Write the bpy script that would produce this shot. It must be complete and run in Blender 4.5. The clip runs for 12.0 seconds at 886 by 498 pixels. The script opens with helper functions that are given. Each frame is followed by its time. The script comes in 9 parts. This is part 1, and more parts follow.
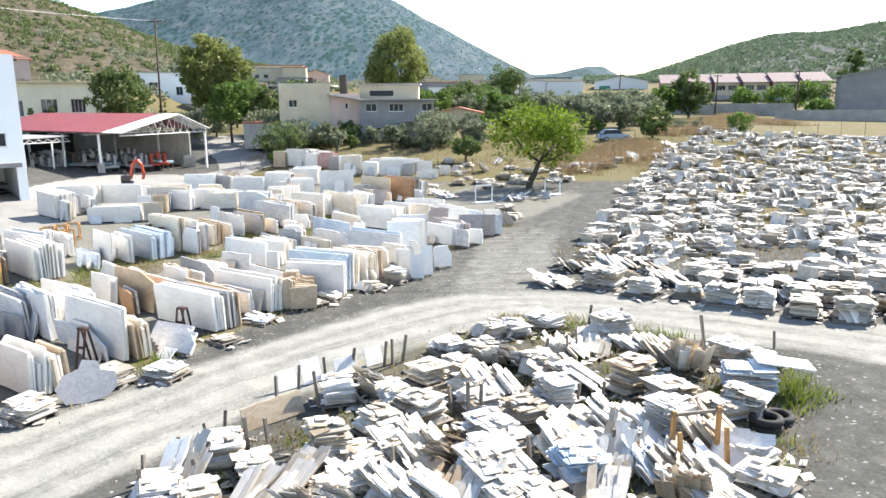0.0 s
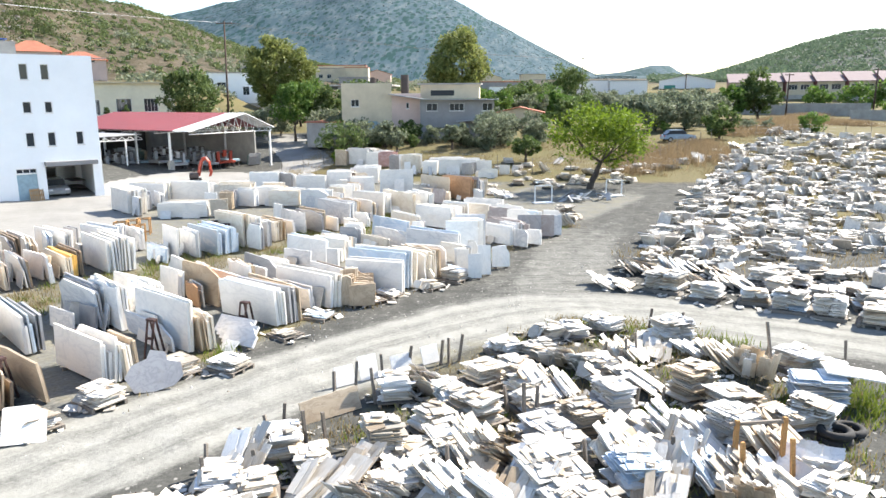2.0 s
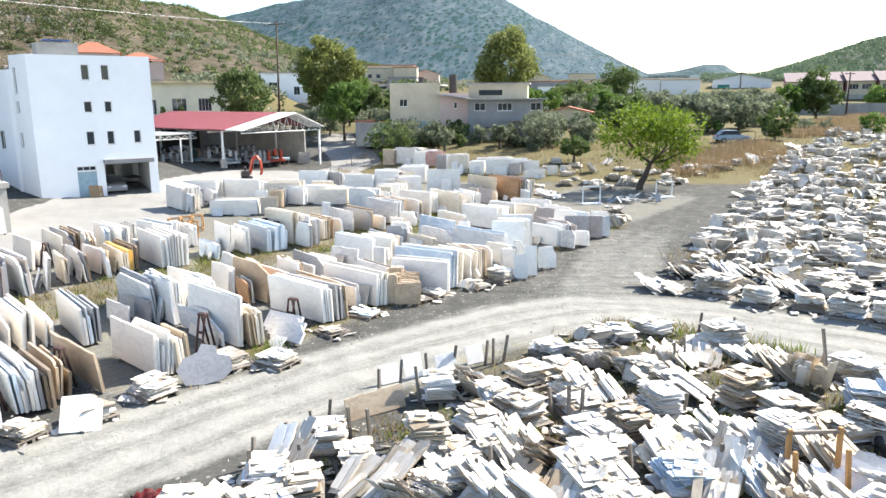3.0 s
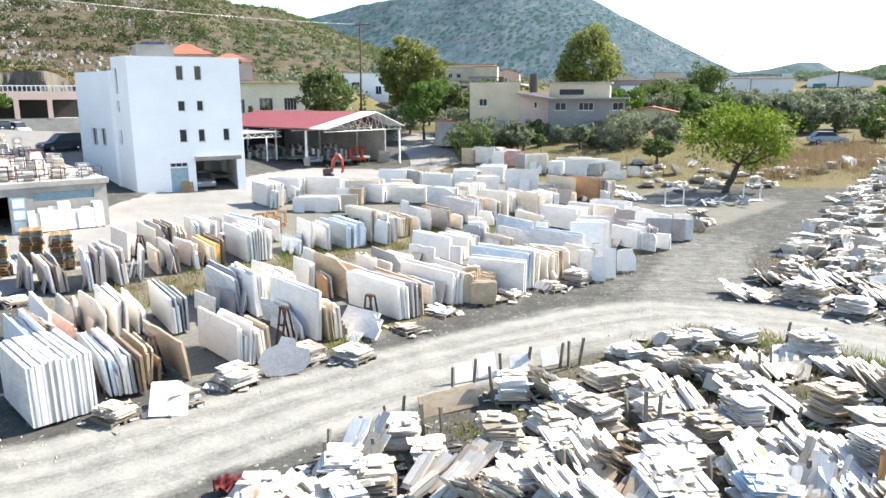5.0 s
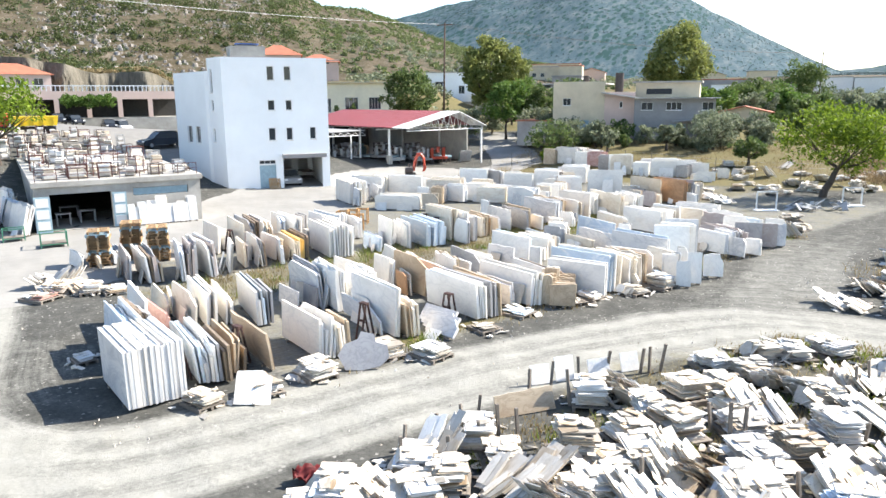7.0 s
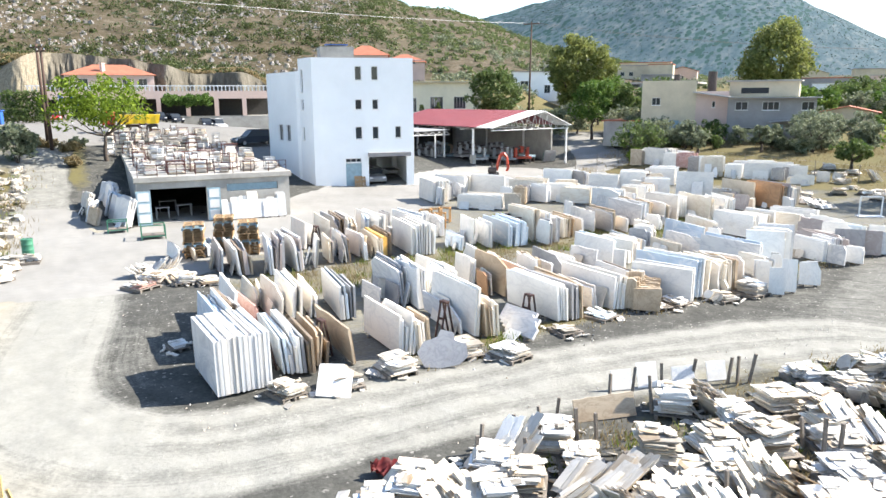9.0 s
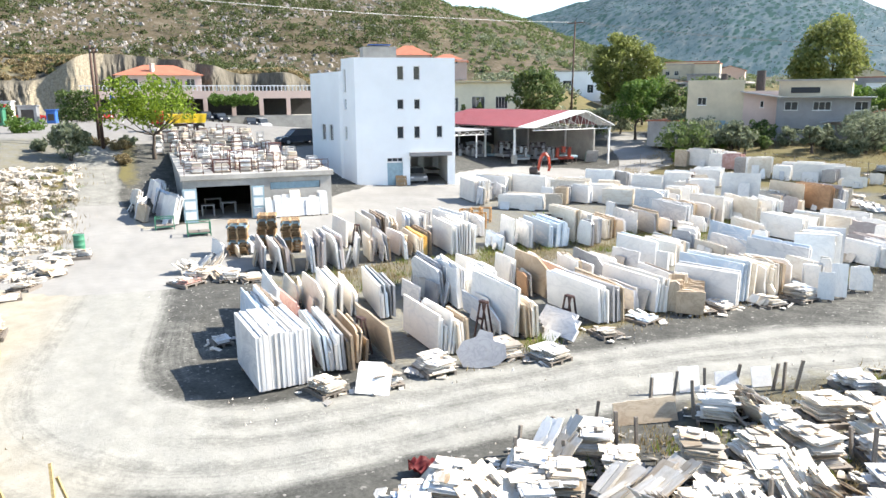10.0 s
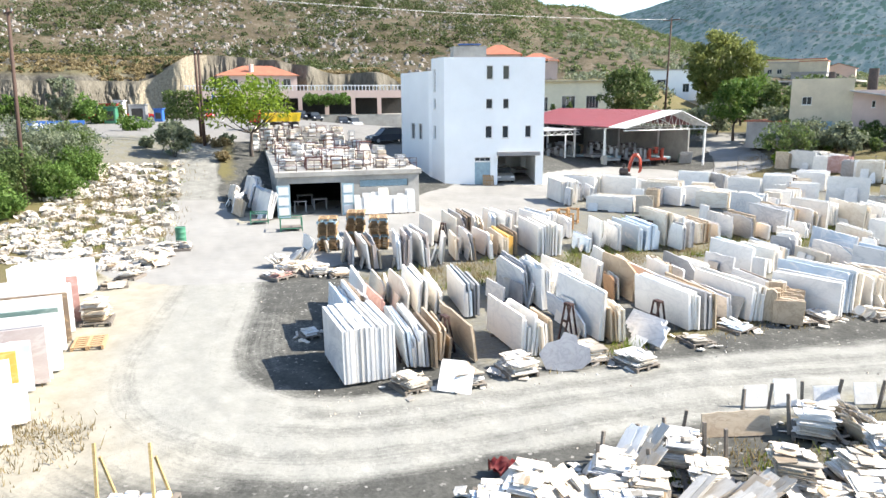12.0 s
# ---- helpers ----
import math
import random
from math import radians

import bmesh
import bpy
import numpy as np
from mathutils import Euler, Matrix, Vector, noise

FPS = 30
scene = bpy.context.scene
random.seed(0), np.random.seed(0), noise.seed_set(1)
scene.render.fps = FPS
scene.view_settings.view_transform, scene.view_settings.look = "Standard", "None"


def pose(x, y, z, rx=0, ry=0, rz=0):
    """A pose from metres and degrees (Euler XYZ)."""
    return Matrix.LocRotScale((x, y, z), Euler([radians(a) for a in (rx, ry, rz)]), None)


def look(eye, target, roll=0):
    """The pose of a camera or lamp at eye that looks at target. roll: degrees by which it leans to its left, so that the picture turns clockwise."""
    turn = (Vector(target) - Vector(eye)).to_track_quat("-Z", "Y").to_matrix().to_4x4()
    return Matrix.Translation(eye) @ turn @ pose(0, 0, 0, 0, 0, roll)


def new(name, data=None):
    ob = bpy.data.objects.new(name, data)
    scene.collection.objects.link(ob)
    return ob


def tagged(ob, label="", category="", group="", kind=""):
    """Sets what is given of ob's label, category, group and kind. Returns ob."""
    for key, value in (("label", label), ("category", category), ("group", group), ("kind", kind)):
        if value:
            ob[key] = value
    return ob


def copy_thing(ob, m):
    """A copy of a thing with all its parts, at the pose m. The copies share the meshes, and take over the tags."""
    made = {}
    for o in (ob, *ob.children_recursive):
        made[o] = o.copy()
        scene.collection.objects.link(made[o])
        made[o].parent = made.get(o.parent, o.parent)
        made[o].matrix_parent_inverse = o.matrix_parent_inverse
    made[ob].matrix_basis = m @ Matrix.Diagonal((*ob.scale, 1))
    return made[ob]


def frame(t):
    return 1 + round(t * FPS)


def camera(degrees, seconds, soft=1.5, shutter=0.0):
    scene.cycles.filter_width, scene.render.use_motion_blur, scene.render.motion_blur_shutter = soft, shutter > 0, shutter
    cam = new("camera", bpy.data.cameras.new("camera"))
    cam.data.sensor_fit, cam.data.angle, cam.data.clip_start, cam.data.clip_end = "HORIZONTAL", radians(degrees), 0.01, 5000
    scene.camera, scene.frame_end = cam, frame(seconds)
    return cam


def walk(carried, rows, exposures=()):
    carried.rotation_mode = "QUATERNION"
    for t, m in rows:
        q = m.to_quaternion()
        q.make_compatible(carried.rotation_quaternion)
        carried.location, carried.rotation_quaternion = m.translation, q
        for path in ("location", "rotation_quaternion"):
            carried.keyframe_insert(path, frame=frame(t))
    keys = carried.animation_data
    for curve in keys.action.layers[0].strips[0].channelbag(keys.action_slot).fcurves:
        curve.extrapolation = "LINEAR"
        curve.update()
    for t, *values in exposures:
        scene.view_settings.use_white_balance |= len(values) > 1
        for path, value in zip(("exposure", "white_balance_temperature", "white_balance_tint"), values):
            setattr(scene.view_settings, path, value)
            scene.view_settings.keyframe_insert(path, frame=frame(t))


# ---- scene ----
# ---------------------------------------------------------------- camera
EYE = 8.0
cam = camera(63.08, 12.0)
YAW = [(0.0, 0.0), (0.5, 0.29), (1.0, 1.09), (1.5, 2.72), (2.0, 4.71), (2.5, 6.65), (3.0, 8.44), (5.0, 14.64),
       (5.5, 16.41), (6.0, 18.13), (6.5, 19.63), (8.5, 25.82), (9.0, 27.65), (9.5, 29.27), (10.0, 30.89),
       (10.5, 32.65), (11.0, 34.54), (11.5, 36.36), (12.0, 37.80)]
walk(cam, [(t, pose(0, 0, EYE, 90 - 11.83, 0, yaw) @ pose(0, 0, 0, 0, 0, -0.36)) for t, yaw in YAW],
     exposures=[(0.0, 1.77, 6750, 10), (12.0, 1.77, 6750, 10)])

# ---------------------------------------------------------------- sky and sun
SUN_AZ, SUN_EL = 48.0, 40.5           # degrees clockwise from +y, and up
world = bpy.data.worlds.new("sky")
scene.world = world
world.use_nodes = True
wn = world.node_tree
sky = wn.nodes.new("ShaderNodeTexSky")
sky.sky_type = 'NISHITA'
sky.sun_disc = False
sky.sun_elevation, sky.sun_rotation = radians(SUN_EL), radians(SUN_AZ)
sky.air_density, sky.dust_density, sky.ozone_density = 1.0, 0.5, 1.3
wn.links.new(sky.outputs[0], wn.nodes["Background"].inputs[0])
wn.nodes["Background"].inputs[1].default_value = 0.10
sun_data = bpy.data.lights.new("sun", 'SUN')
sun_data.energy, sun_data.angle, sun_data.color = 4.2, radians(0.53), (1.0, 0.95, 0.87)
sun = new("sun", sun_data)
az, el = radians(SUN_AZ), radians(SUN_EL)
sun.matrix_world = look((math.sin(az) * 50 * math.cos(el), math.cos(az) * 50 * math.cos(el), 50 * math.sin(el)), (0, 0, 0))
# ---------------------------------------------------------------- materials
def shader(name, rough=0.8, metal=0.0):
    m = bpy.data.materials.new(name)
    m.use_nodes = True
    b = m.node_tree.nodes["Principled BSDF"]
    b.inputs["Roughness"].default_value, b.inputs["Metallic"].default_value = rough, metal
    return m, m.node_tree, b


def node(nt, kind, **values):
    n = nt.nodes.new(kind)
    for k, v in values.items():
        n.inputs[k.replace("_", " ")].default_value = v
    return n


def ramp(nt, fac, stops):
    r = nt.nodes.new("ShaderNodeValToRGB")
    els = r.color_ramp.elements
    while len(els) < len(stops):
        els.new(0.5)
    for e, (p, c) in zip(els, stops):
        e.position = p
        e.color = (*c, 1) if len(c) == 3 else c
    nt.links.new(fac, r.inputs[0])
    return r.outputs[0]


def mix(nt, fac, a, b, mode='MIX'):
    n = nt.nodes.new("ShaderNodeMix")
    n.data_type, n.blend_type = 'RGBA', mode
    for sock, v in ((n.inputs[0], fac), (n.inputs[6], a), (n.inputs[7], b)):
        if isinstance(v, bpy.types.NodeSocket):
            nt.links.new(v, sock)
        elif isinstance(v, (int, float)):
            sock.default_value = v
        else:
            sock.default_value = (*v, 1)
    return n.outputs[2]


def math_node(nt, op, a, b=0.0):
    n = nt.nodes.new("ShaderNodeMath")
    n.operation = op
    for sock, v in zip(n.inputs, (a, b)):
        if isinstance(v, bpy.types.NodeSocket):
            nt.links.new(v, sock)
        else:
            sock.default_value = v
    return n.outputs[0]


def coords(nt, kind="Object", scale=(1, 1, 1)):
    if kind == "World":
        src = nt.nodes.new("ShaderNodeNewGeometry").outputs["Position"]
    else:
        src = nt.nodes.new("ShaderNodeTexCoord").outputs[kind]
    mp = nt.nodes.new("ShaderNodeMapping")
    mp.inputs["Scale"].default_value = scale
    nt.links.new(src, mp.inputs[0])
    return mp.outputs[0]


def noise_tex(nt, vec, scale, detail=5.0, rough=0.6, distort=0.0):
    n = node(nt, "ShaderNodeTexNoise", Scale=scale, Detail=detail, Roughness=rough, Distortion=distort)
    nt.links.new(vec, n.inputs["Vector"])
    return n.outputs[0]


def bump(nt, b, height, strength, distance):
    n = node(nt, "ShaderNodeBump", Strength=strength, Distance=distance)
    nt.links.new(height, n.inputs["Height"])
    nt.links.new(n.outputs[0], b.inputs["Normal"])


def hue_random(nt, col, amount=0.12, per="object"):
    """Lighter or darker from piece to piece."""
    if per == "object":
        rnd = nt.nodes.new("ShaderNodeObjectInfo").outputs["Random"]
    else:
        rnd = nt.nodes.new("ShaderNodeNewGeometry").outputs["Random Per Island"]
    v = math_node(nt, 'ADD', math_node(nt, 'MULTIPLY', rnd, 2 * amount), 1 - 1.4 * amount)
    h = node(nt, "ShaderNodeHueSaturation")
    nt.links.new(v, h.inputs["Value"])
    nt.links.new(col, h.inputs["Color"])
    return h.outputs[0]


def plain(name, col, rough=0.7, metal=0.0, vary=0.12, scale=3.0, fine=40.0, bump_d=0.004, kind="World"):
    """Paint, plaster, metal or plastic with soft stains and a fine grain."""
    m, nt, b = shader(name, rough, metal)
    v = coords(nt, kind)
    big = noise_tex(nt, v, scale, 6, 0.65)
    fin = noise_tex(nt, v, fine, 3, 0.6)
    lo = tuple(c * (1 - vary) for c in col)
    hi = tuple(min(1, c * (1 + vary * 0.6)) for c in col)
    c = ramp(nt, big, [(0.3, lo), (0.7, hi)])
    c = mix(nt, vary * 0.6, c, ramp(nt, fin, [(0.3, (0.35,) * 3), (0.7, (1.0,) * 3)]), 'MULTIPLY')
    nt.links.new(c, b.inputs["Base Color"])
    r = math_node(nt, 'ADD', math_node(nt, 'MULTIPLY', big, 0.25), rough - 0.12)
    nt.links.new(r, b.inputs["Roughness"])
    bump(nt, b, fin, 0.35, bump_d)
    return m


def marble(name, base, vein, stain, per="object", vein_amount=0.5, rough=0.45, vary=0.10, warm=0.35, soil=0.45):
    """Sawn stone: soft clouds, veins, dust and a tone of its own for every piece."""
    m, nt, b = shader(name, rough)
    v = coords(nt, "World" if per != "object" else "Object")
    if per == "object":
        off = nt.nodes.new("ShaderNodeVectorMath")
        off.operation = 'ADD'
        rnd = nt.nodes.new("ShaderNodeObjectInfo").outputs["Random"]
        nt.links.new(math_node(nt, 'MULTIPLY', rnd, 57.0), off.inputs[1])
        nt.links.new(v, off.inputs[0])
        v = off.outputs[0]
    cloud = noise_tex(nt, v, 0.9, 5, 0.6, 0.6)
    n2 = noise_tex(nt, v, 1.6, 7, 0.6, 1.4)
    veins = ramp(nt, math_node(nt, 'ABSOLUTE', math_node(nt, 'SUBTRACT', n2, 0.5)), [(0.0, (1,) * 3), (0.035, (0.25,) * 3), (0.1, (0,) * 3)])
    c = ramp(nt, cloud, [(0.3, stain), (0.55, base), (1.0, tuple(min(1, x * 1.06) for x in base))])
    c = mix(nt, math_node(nt, 'MULTIPLY', veins, vein_amount), c, vein)
    grain = noise_tex(nt, v, 30, 3, 0.7)
    c = mix(nt, 0.10, c, ramp(nt, grain, [(0.35, (0.4,) * 3), (0.65, (1,) * 3)]), 'MULTIPLY')
    dirt = noise_tex(nt, v, 2.6, 6, 0.75, 0.8)
    c = mix(nt, ramp(nt, dirt, [(0.54, (0,) * 3), (0.74, (soil,) * 3)]), c, (0.80, 0.70, 0.56), 'MULTIPLY')
    # a tone and warmth of its own for every plate
    isl = nt.nodes.new("ShaderNodeNewGeometry").outputs["Random Per Island"]
    if per == "object":
        isl = math_node(nt, 'ADD', math_node(nt, 'MULTIPLY', isl, 7.3), math_node(nt, 'MULTIPLY', nt.nodes.new("ShaderNodeObjectInfo").outputs["Random"], 11.9))
    one = math_node(nt, 'FRACT', isl)
    two = math_node(nt, 'FRACT', math_node(nt, 'MULTIPLY', isl, 5.7))
    c = mix(nt, ramp(nt, two, [(0.45, (0,) * 3), (1.0, (warm,) * 3)]), c, (0.93, 0.76, 0.56), 'MULTIPLY')
    h = node(nt, "ShaderNodeHueSaturation")
    nt.links.new(math_node(nt, 'ADD', math_node(nt, 'MULTIPLY', one, 2 * vary), 1 - 1.45 * vary), h.inputs["Value"])
    nt.links.new(c, h.inputs["Color"])
    nt.links.new(h.outputs[0], b.inputs["Base Color"])
    bump(nt, b, grain, 0.25, 0.004)
    return m


STONE = {
    "white": marble("marble_white", (0.88, 0.862, 0.825), (0.45, 0.46, 0.48), (0.78, 0.76, 0.72), vein_amount=0.25, soil=0.3),
    "chalk": marble("chalky_offcuts", (0.73, 0.70, 0.645), (0.50, 0.46, 0.41), (0.60, 0.55, 0.47), warm=0.5, soil=0.5),
    "dusty": marble("weathered_offcuts", (0.60, 0.575, 0.53), (0.36, 0.33, 0.29), (0.44, 0.39, 0.32), warm=0.8, soil=0.6),
    "dirty": marble("stained_offcuts", (0.40, 0.37, 0.32), (0.22, 0.20, 0.17), (0.26, 0.22, 0.17), warm=0.9, soil=0.6),
    "pale": marble("marble_pale_grey", (0.76, 0.755, 0.745), (0.40, 0.42, 0.46), (0.60, 0.61, 0.63), vein_amount=0.6),
    "grey": marble("marble_grey", (0.40, 0.40, 0.41), (0.22, 0.22, 0.24), (0.31, 0.31, 0.32)),
    "blue": marble("marble_blue_grey", (0.46, 0.57, 0.68), (0.74, 0.76, 0.78), (0.36, 0.46, 0.58), vein_amount=0.8),
    "cream": marble("limestone_cream", (0.78, 0.72, 0.62), (0.56, 0.45, 0.32), (0.70, 0.62, 0.50)),
    "tan": marble("limestone_tan", (0.55, 0.45, 0.33), (0.28, 0.20, 0.13), (0.42, 0.32, 0.22)),
    "rust": marble("limestone_rust", (0.47, 0.27, 0.14), (0.22, 0.12, 0.07), (0.36, 0.20, 0.11)),
    "brown": marble("marble_brown", (0.22, 0.17, 0.13), (0.48, 0.36, 0.22), (0.13, 0.10, 0.08), vein_amount=0.7),
    "mauve": marble("marble_mauve", (0.42, 0.36, 0.34), (0.56, 0.52, 0.50), (0.34, 0.28, 0.26)),
    "rose": marble("marble_rose", (0.50, 0.28, 0.24), (0.68, 0.52, 0.48), (0.38, 0.19, 0.17)),
    "green": marble("marble_green", (0.14, 0.22, 0.20), (0.42, 0.50, 0.46), (0.09, 0.15, 0.14)),
    "ochre": marble("onyx_ochre", (0.72, 0.44, 0.10), (0.82, 0.66, 0.32), (0.58, 0.30, 0.06)),
}
HEAP = marble("stone_offcuts", (0.73, 0.695, 0.635), (0.36, 0.33, 0.30), (0.50, 0.45, 0.39), per="island", vary=0.22, warm=0.5)


def wood_mat(name, col):
    m, nt, b = shader(name, 0.85)
    v = coords(nt, "Object", (1.5, 14, 14))
    n = noise_tex(nt, v, 3, 6, 0.65, 0.4)
    c = ramp(nt, n, [(0.3, tuple(x * 0.55 for x in col)), (0.6, col), (0.85, tuple(min(1, x * 1.25) for x in col))])
    nt.links.new(hue_random(nt, c, 0.18), b.inputs["Base Color"])
    bump(nt, b, n, 0.5, 0.004)
    return m


WOOD_GREY = wood_mat("weathered_wood", (0.22, 0.19, 0.16))
WOOD_NEW = wood_mat("pallet_wood", (0.46, 0.30, 0.16))
WOOD_ORANGE = wood_mat("fresh_timber", (0.50, 0.27, 0.10))
WOOD_YELLOW = wood_mat("yellow_timber", (0.52, 0.38, 0.17))
WALL_WHITE = plain("white_render", (0.87, 0.89, 0.90), 0.85, vary=0.05, scale=0.35, fine=18)
WALL_CREAM = plain("cream_plaster", (0.60, 0.52, 0.38), 0.9, vary=0.16, scale=0.5, fine=14)
WALL_GREY = plain("grey_plaster", (0.30, 0.29, 0.285), 0.9, vary=0.2, scale=0.6, fine=14)
WALL_PINK = plain("pink_plaster", (0.62, 0.47, 0.41), 0.9, vary=0.12, scale=0.4, fine=14)
WALL_YELLOW = plain("pale_yellow_plaster", (0.80, 0.73, 0.56), 0.9, vary=0.12, scale=0.4, fine=14)
CONCRETE = plain("raw_concrete", (0.40, 0.385, 0.355), 0.92, vary=0.28, scale=0.7, fine=25, bump_d=0.01)
ROOF_RED = plain("red_sheet_roof", (0.28, 0.075, 0.085), 0.6, vary=0.18, scale=0.5, fine=8)
ROOF_TILE = plain("terracotta_tiles", (0.36, 0.13, 0.075), 0.85, vary=0.25, scale=0.8, fine=6)
ROOF_MAROON = plain("maroon_sheet_roof", (0.30, 0.10, 0.10), 0.6, vary=0.2, scale=0.4, fine=6)
ROOF_PALE = plain("pale_pink_sheet_roof", (0.235, 0.185, 0.185), 0.95, vary=0.12, scale=0.4, fine=6)
ROOF_GREY = plain("grey_sheet_roof", (0.33, 0.33, 0.33), 0.7, vary=0.2, scale=0.6, fine=8)
STEEL_WHITE = plain("white_painted_steel", (0.74, 0.74, 0.73), 0.5, vary=0.08)
STEEL_BLUE = plain("blue_painted_steel", (0.30, 0.43, 0.50), 0.55, vary=0.2)
STEEL_RED = plain("red_primed_steel", (0.10, 0.032, 0.026), 0.65, vary=0.3)
STEEL_BLACK = plain("dark_rusty_steel", (0.07, 0.055, 0.05), 0.7, vary=0.4)
STEEL_RUST = plain("rust_red_steel", (0.055, 0.026, 0.022), 0.75, vary=0.4)
STEEL_GREY = plain("galvanised_steel", (0.35, 0.36, 0.37), 0.5, metal=0.5, vary=0.2)
DIGGER_RED = plain("orange_red_machine_paint", (0.40, 0.05, 0.022), 0.45, vary=0.2)
BARREL_GREEN = plain("green_drum_paint", (0.05, 0.20, 0.12), 0.5, vary=0.25)
RUBBER = plain("black_rubber", (0.022, 0.022, 0.023), 0.85, vary=0.25)
# near-black base colour that stands in for shade inside open buildings
INDOOR_SHADE = plain("indoor_shade", (0.06, 0.057, 0.054), 0.95, vary=0.3)
FRAME_ALU = plain("white_window_frame", (0.66, 0.66, 0.65), 0.5, vary=0.05)
CAR_DARK = plain("dark_car_paint", (0.02, 0.025, 0.035), 0.22, vary=0.1)
CAR_WHITE = plain("white_car_paint", (0.70, 0.71, 0.72), 0.25, vary=0.05)
CAR_BLUE = plain("light_blue_car_paint", (0.30, 0.40, 0.50), 0.25, vary=0.05)
CAR_RED = plain("red_car_paint", (0.42, 0.03, 0.03), 0.25, vary=0.05)
TRUCK_YELLOW = plain("yellow_truck_paint", (0.75, 0.52, 0.02), 0.4, vary=0.08)
POLE_WOOD = wood_mat("creosoted_pole", (0.095, 0.055, 0.04))
BARK = wood_mat("bark", (0.085, 0.066, 0.052))
BLUE_SIGN = plain("blue_sign_panel", (0.03, 0.12, 0.40), 0.5, vary=0.05)
WHITE_PAINT = plain("white_sign_paint", (0.78, 0.78, 0.78), 0.5, vary=0.03)


def glass_mat():
    m, nt, b = shader("window_glass", 0.06)
    b.inputs["Base Color"].default_value = (0.035, 0.042, 0.05, 1)
    b.inputs["IOR"].default_value = 1.5
    return m


GLASS = glass_mat()


def leaf_mat(name, dark, light, per="island"):
    m, nt, b = shader(name, 0.65)
    b.inputs["Specular IOR Level"].default_value = 0.25
    rnd = nt.nodes.new("ShaderNodeNewGeometry").outputs["Random Per Island"]
    v = coords(nt, "World")
    n = noise_tex(nt, v, 0.8, 3)
    f = math_node(nt, 'ADD', math_node(nt, 'MULTIPLY', rnd, 0.6), math_node(nt, 'MULTIPLY', n, 0.4))
    c = ramp(nt, f, [(0.15, dark), (0.55, tuple((a + d) / 2 for a, d in zip(dark, light))), (0.9, light)])
    nt.links.new(c, b.inputs["Base Color"])
    t = nt.nodes.new("ShaderNodeBsdfTranslucent")
    nt.links.new(c, t.inputs[0])
    mx = nt.nodes.new("ShaderNodeMixShader")
    mx.inputs[0].default_value = 0.4
    nt.links.new(b.outputs[0], mx.inputs[1])
    nt.links.new(t.outputs[0], mx.inputs[2])
    nt.links.new(mx.outputs[0], nt.nodes["Material Output"].inputs[0])
    return m


LEAF_LIME = leaf_mat("leaves_yellow_green", (0.060, 0.110, 0.010), (0.25, 0.34, 0.035))
LEAF_PLANE = leaf_mat("leaves_olive_green", (0.10, 0.13, 0.034), (0.30, 0.32, 0.105))
LEAF_OLIVE = leaf_mat("leaves_silver_green", (0.10, 0.125, 0.075), (0.27, 0.30, 0.20))
LEAF_DARK = leaf_mat("leaves_dark_green", (0.045, 0.078, 0.024), (0.165, 0.22, 0.07))
LEAF_MID = leaf_mat("leaves_fresh_green", (0.05, 0.11, 0.02), (0.17, 0.26, 0.06))
LEAF_DRY = leaf_mat("dry_grass_blades", (0.15, 0.115, 0.055), (0.36, 0.29, 0.16))
LEAF_BRUSH = leaf_mat("rust_brown_brush", (0.16, 0.112, 0.062), (0.36, 0.275, 0.165))
LEAF_PINE = leaf_mat("pine_needles", (0.056, 0.086, 0.036), (0.20, 0.235, 0.09))
# the next two leaf colours have distance haze tinted into them
LEAF_HAZE_BLUE = leaf_mat("haze_blue_scrub", (0.018, 0.031, 0.033), (0.046, 0.070, 0.068))
LEAF_HAZE = leaf_mat("hazed_pines", (0.055, 0.095, 0.062), (0.16, 0.21, 0.125))
LEAF_SCRUB = leaf_mat("scrub_leaves", (0.034, 0.052, 0.018), (0.115, 0.140, 0.050))
LEAF_WEED = leaf_mat("weed_blades", (0.06, 0.10, 0.012), (0.24, 0.28, 0.05))


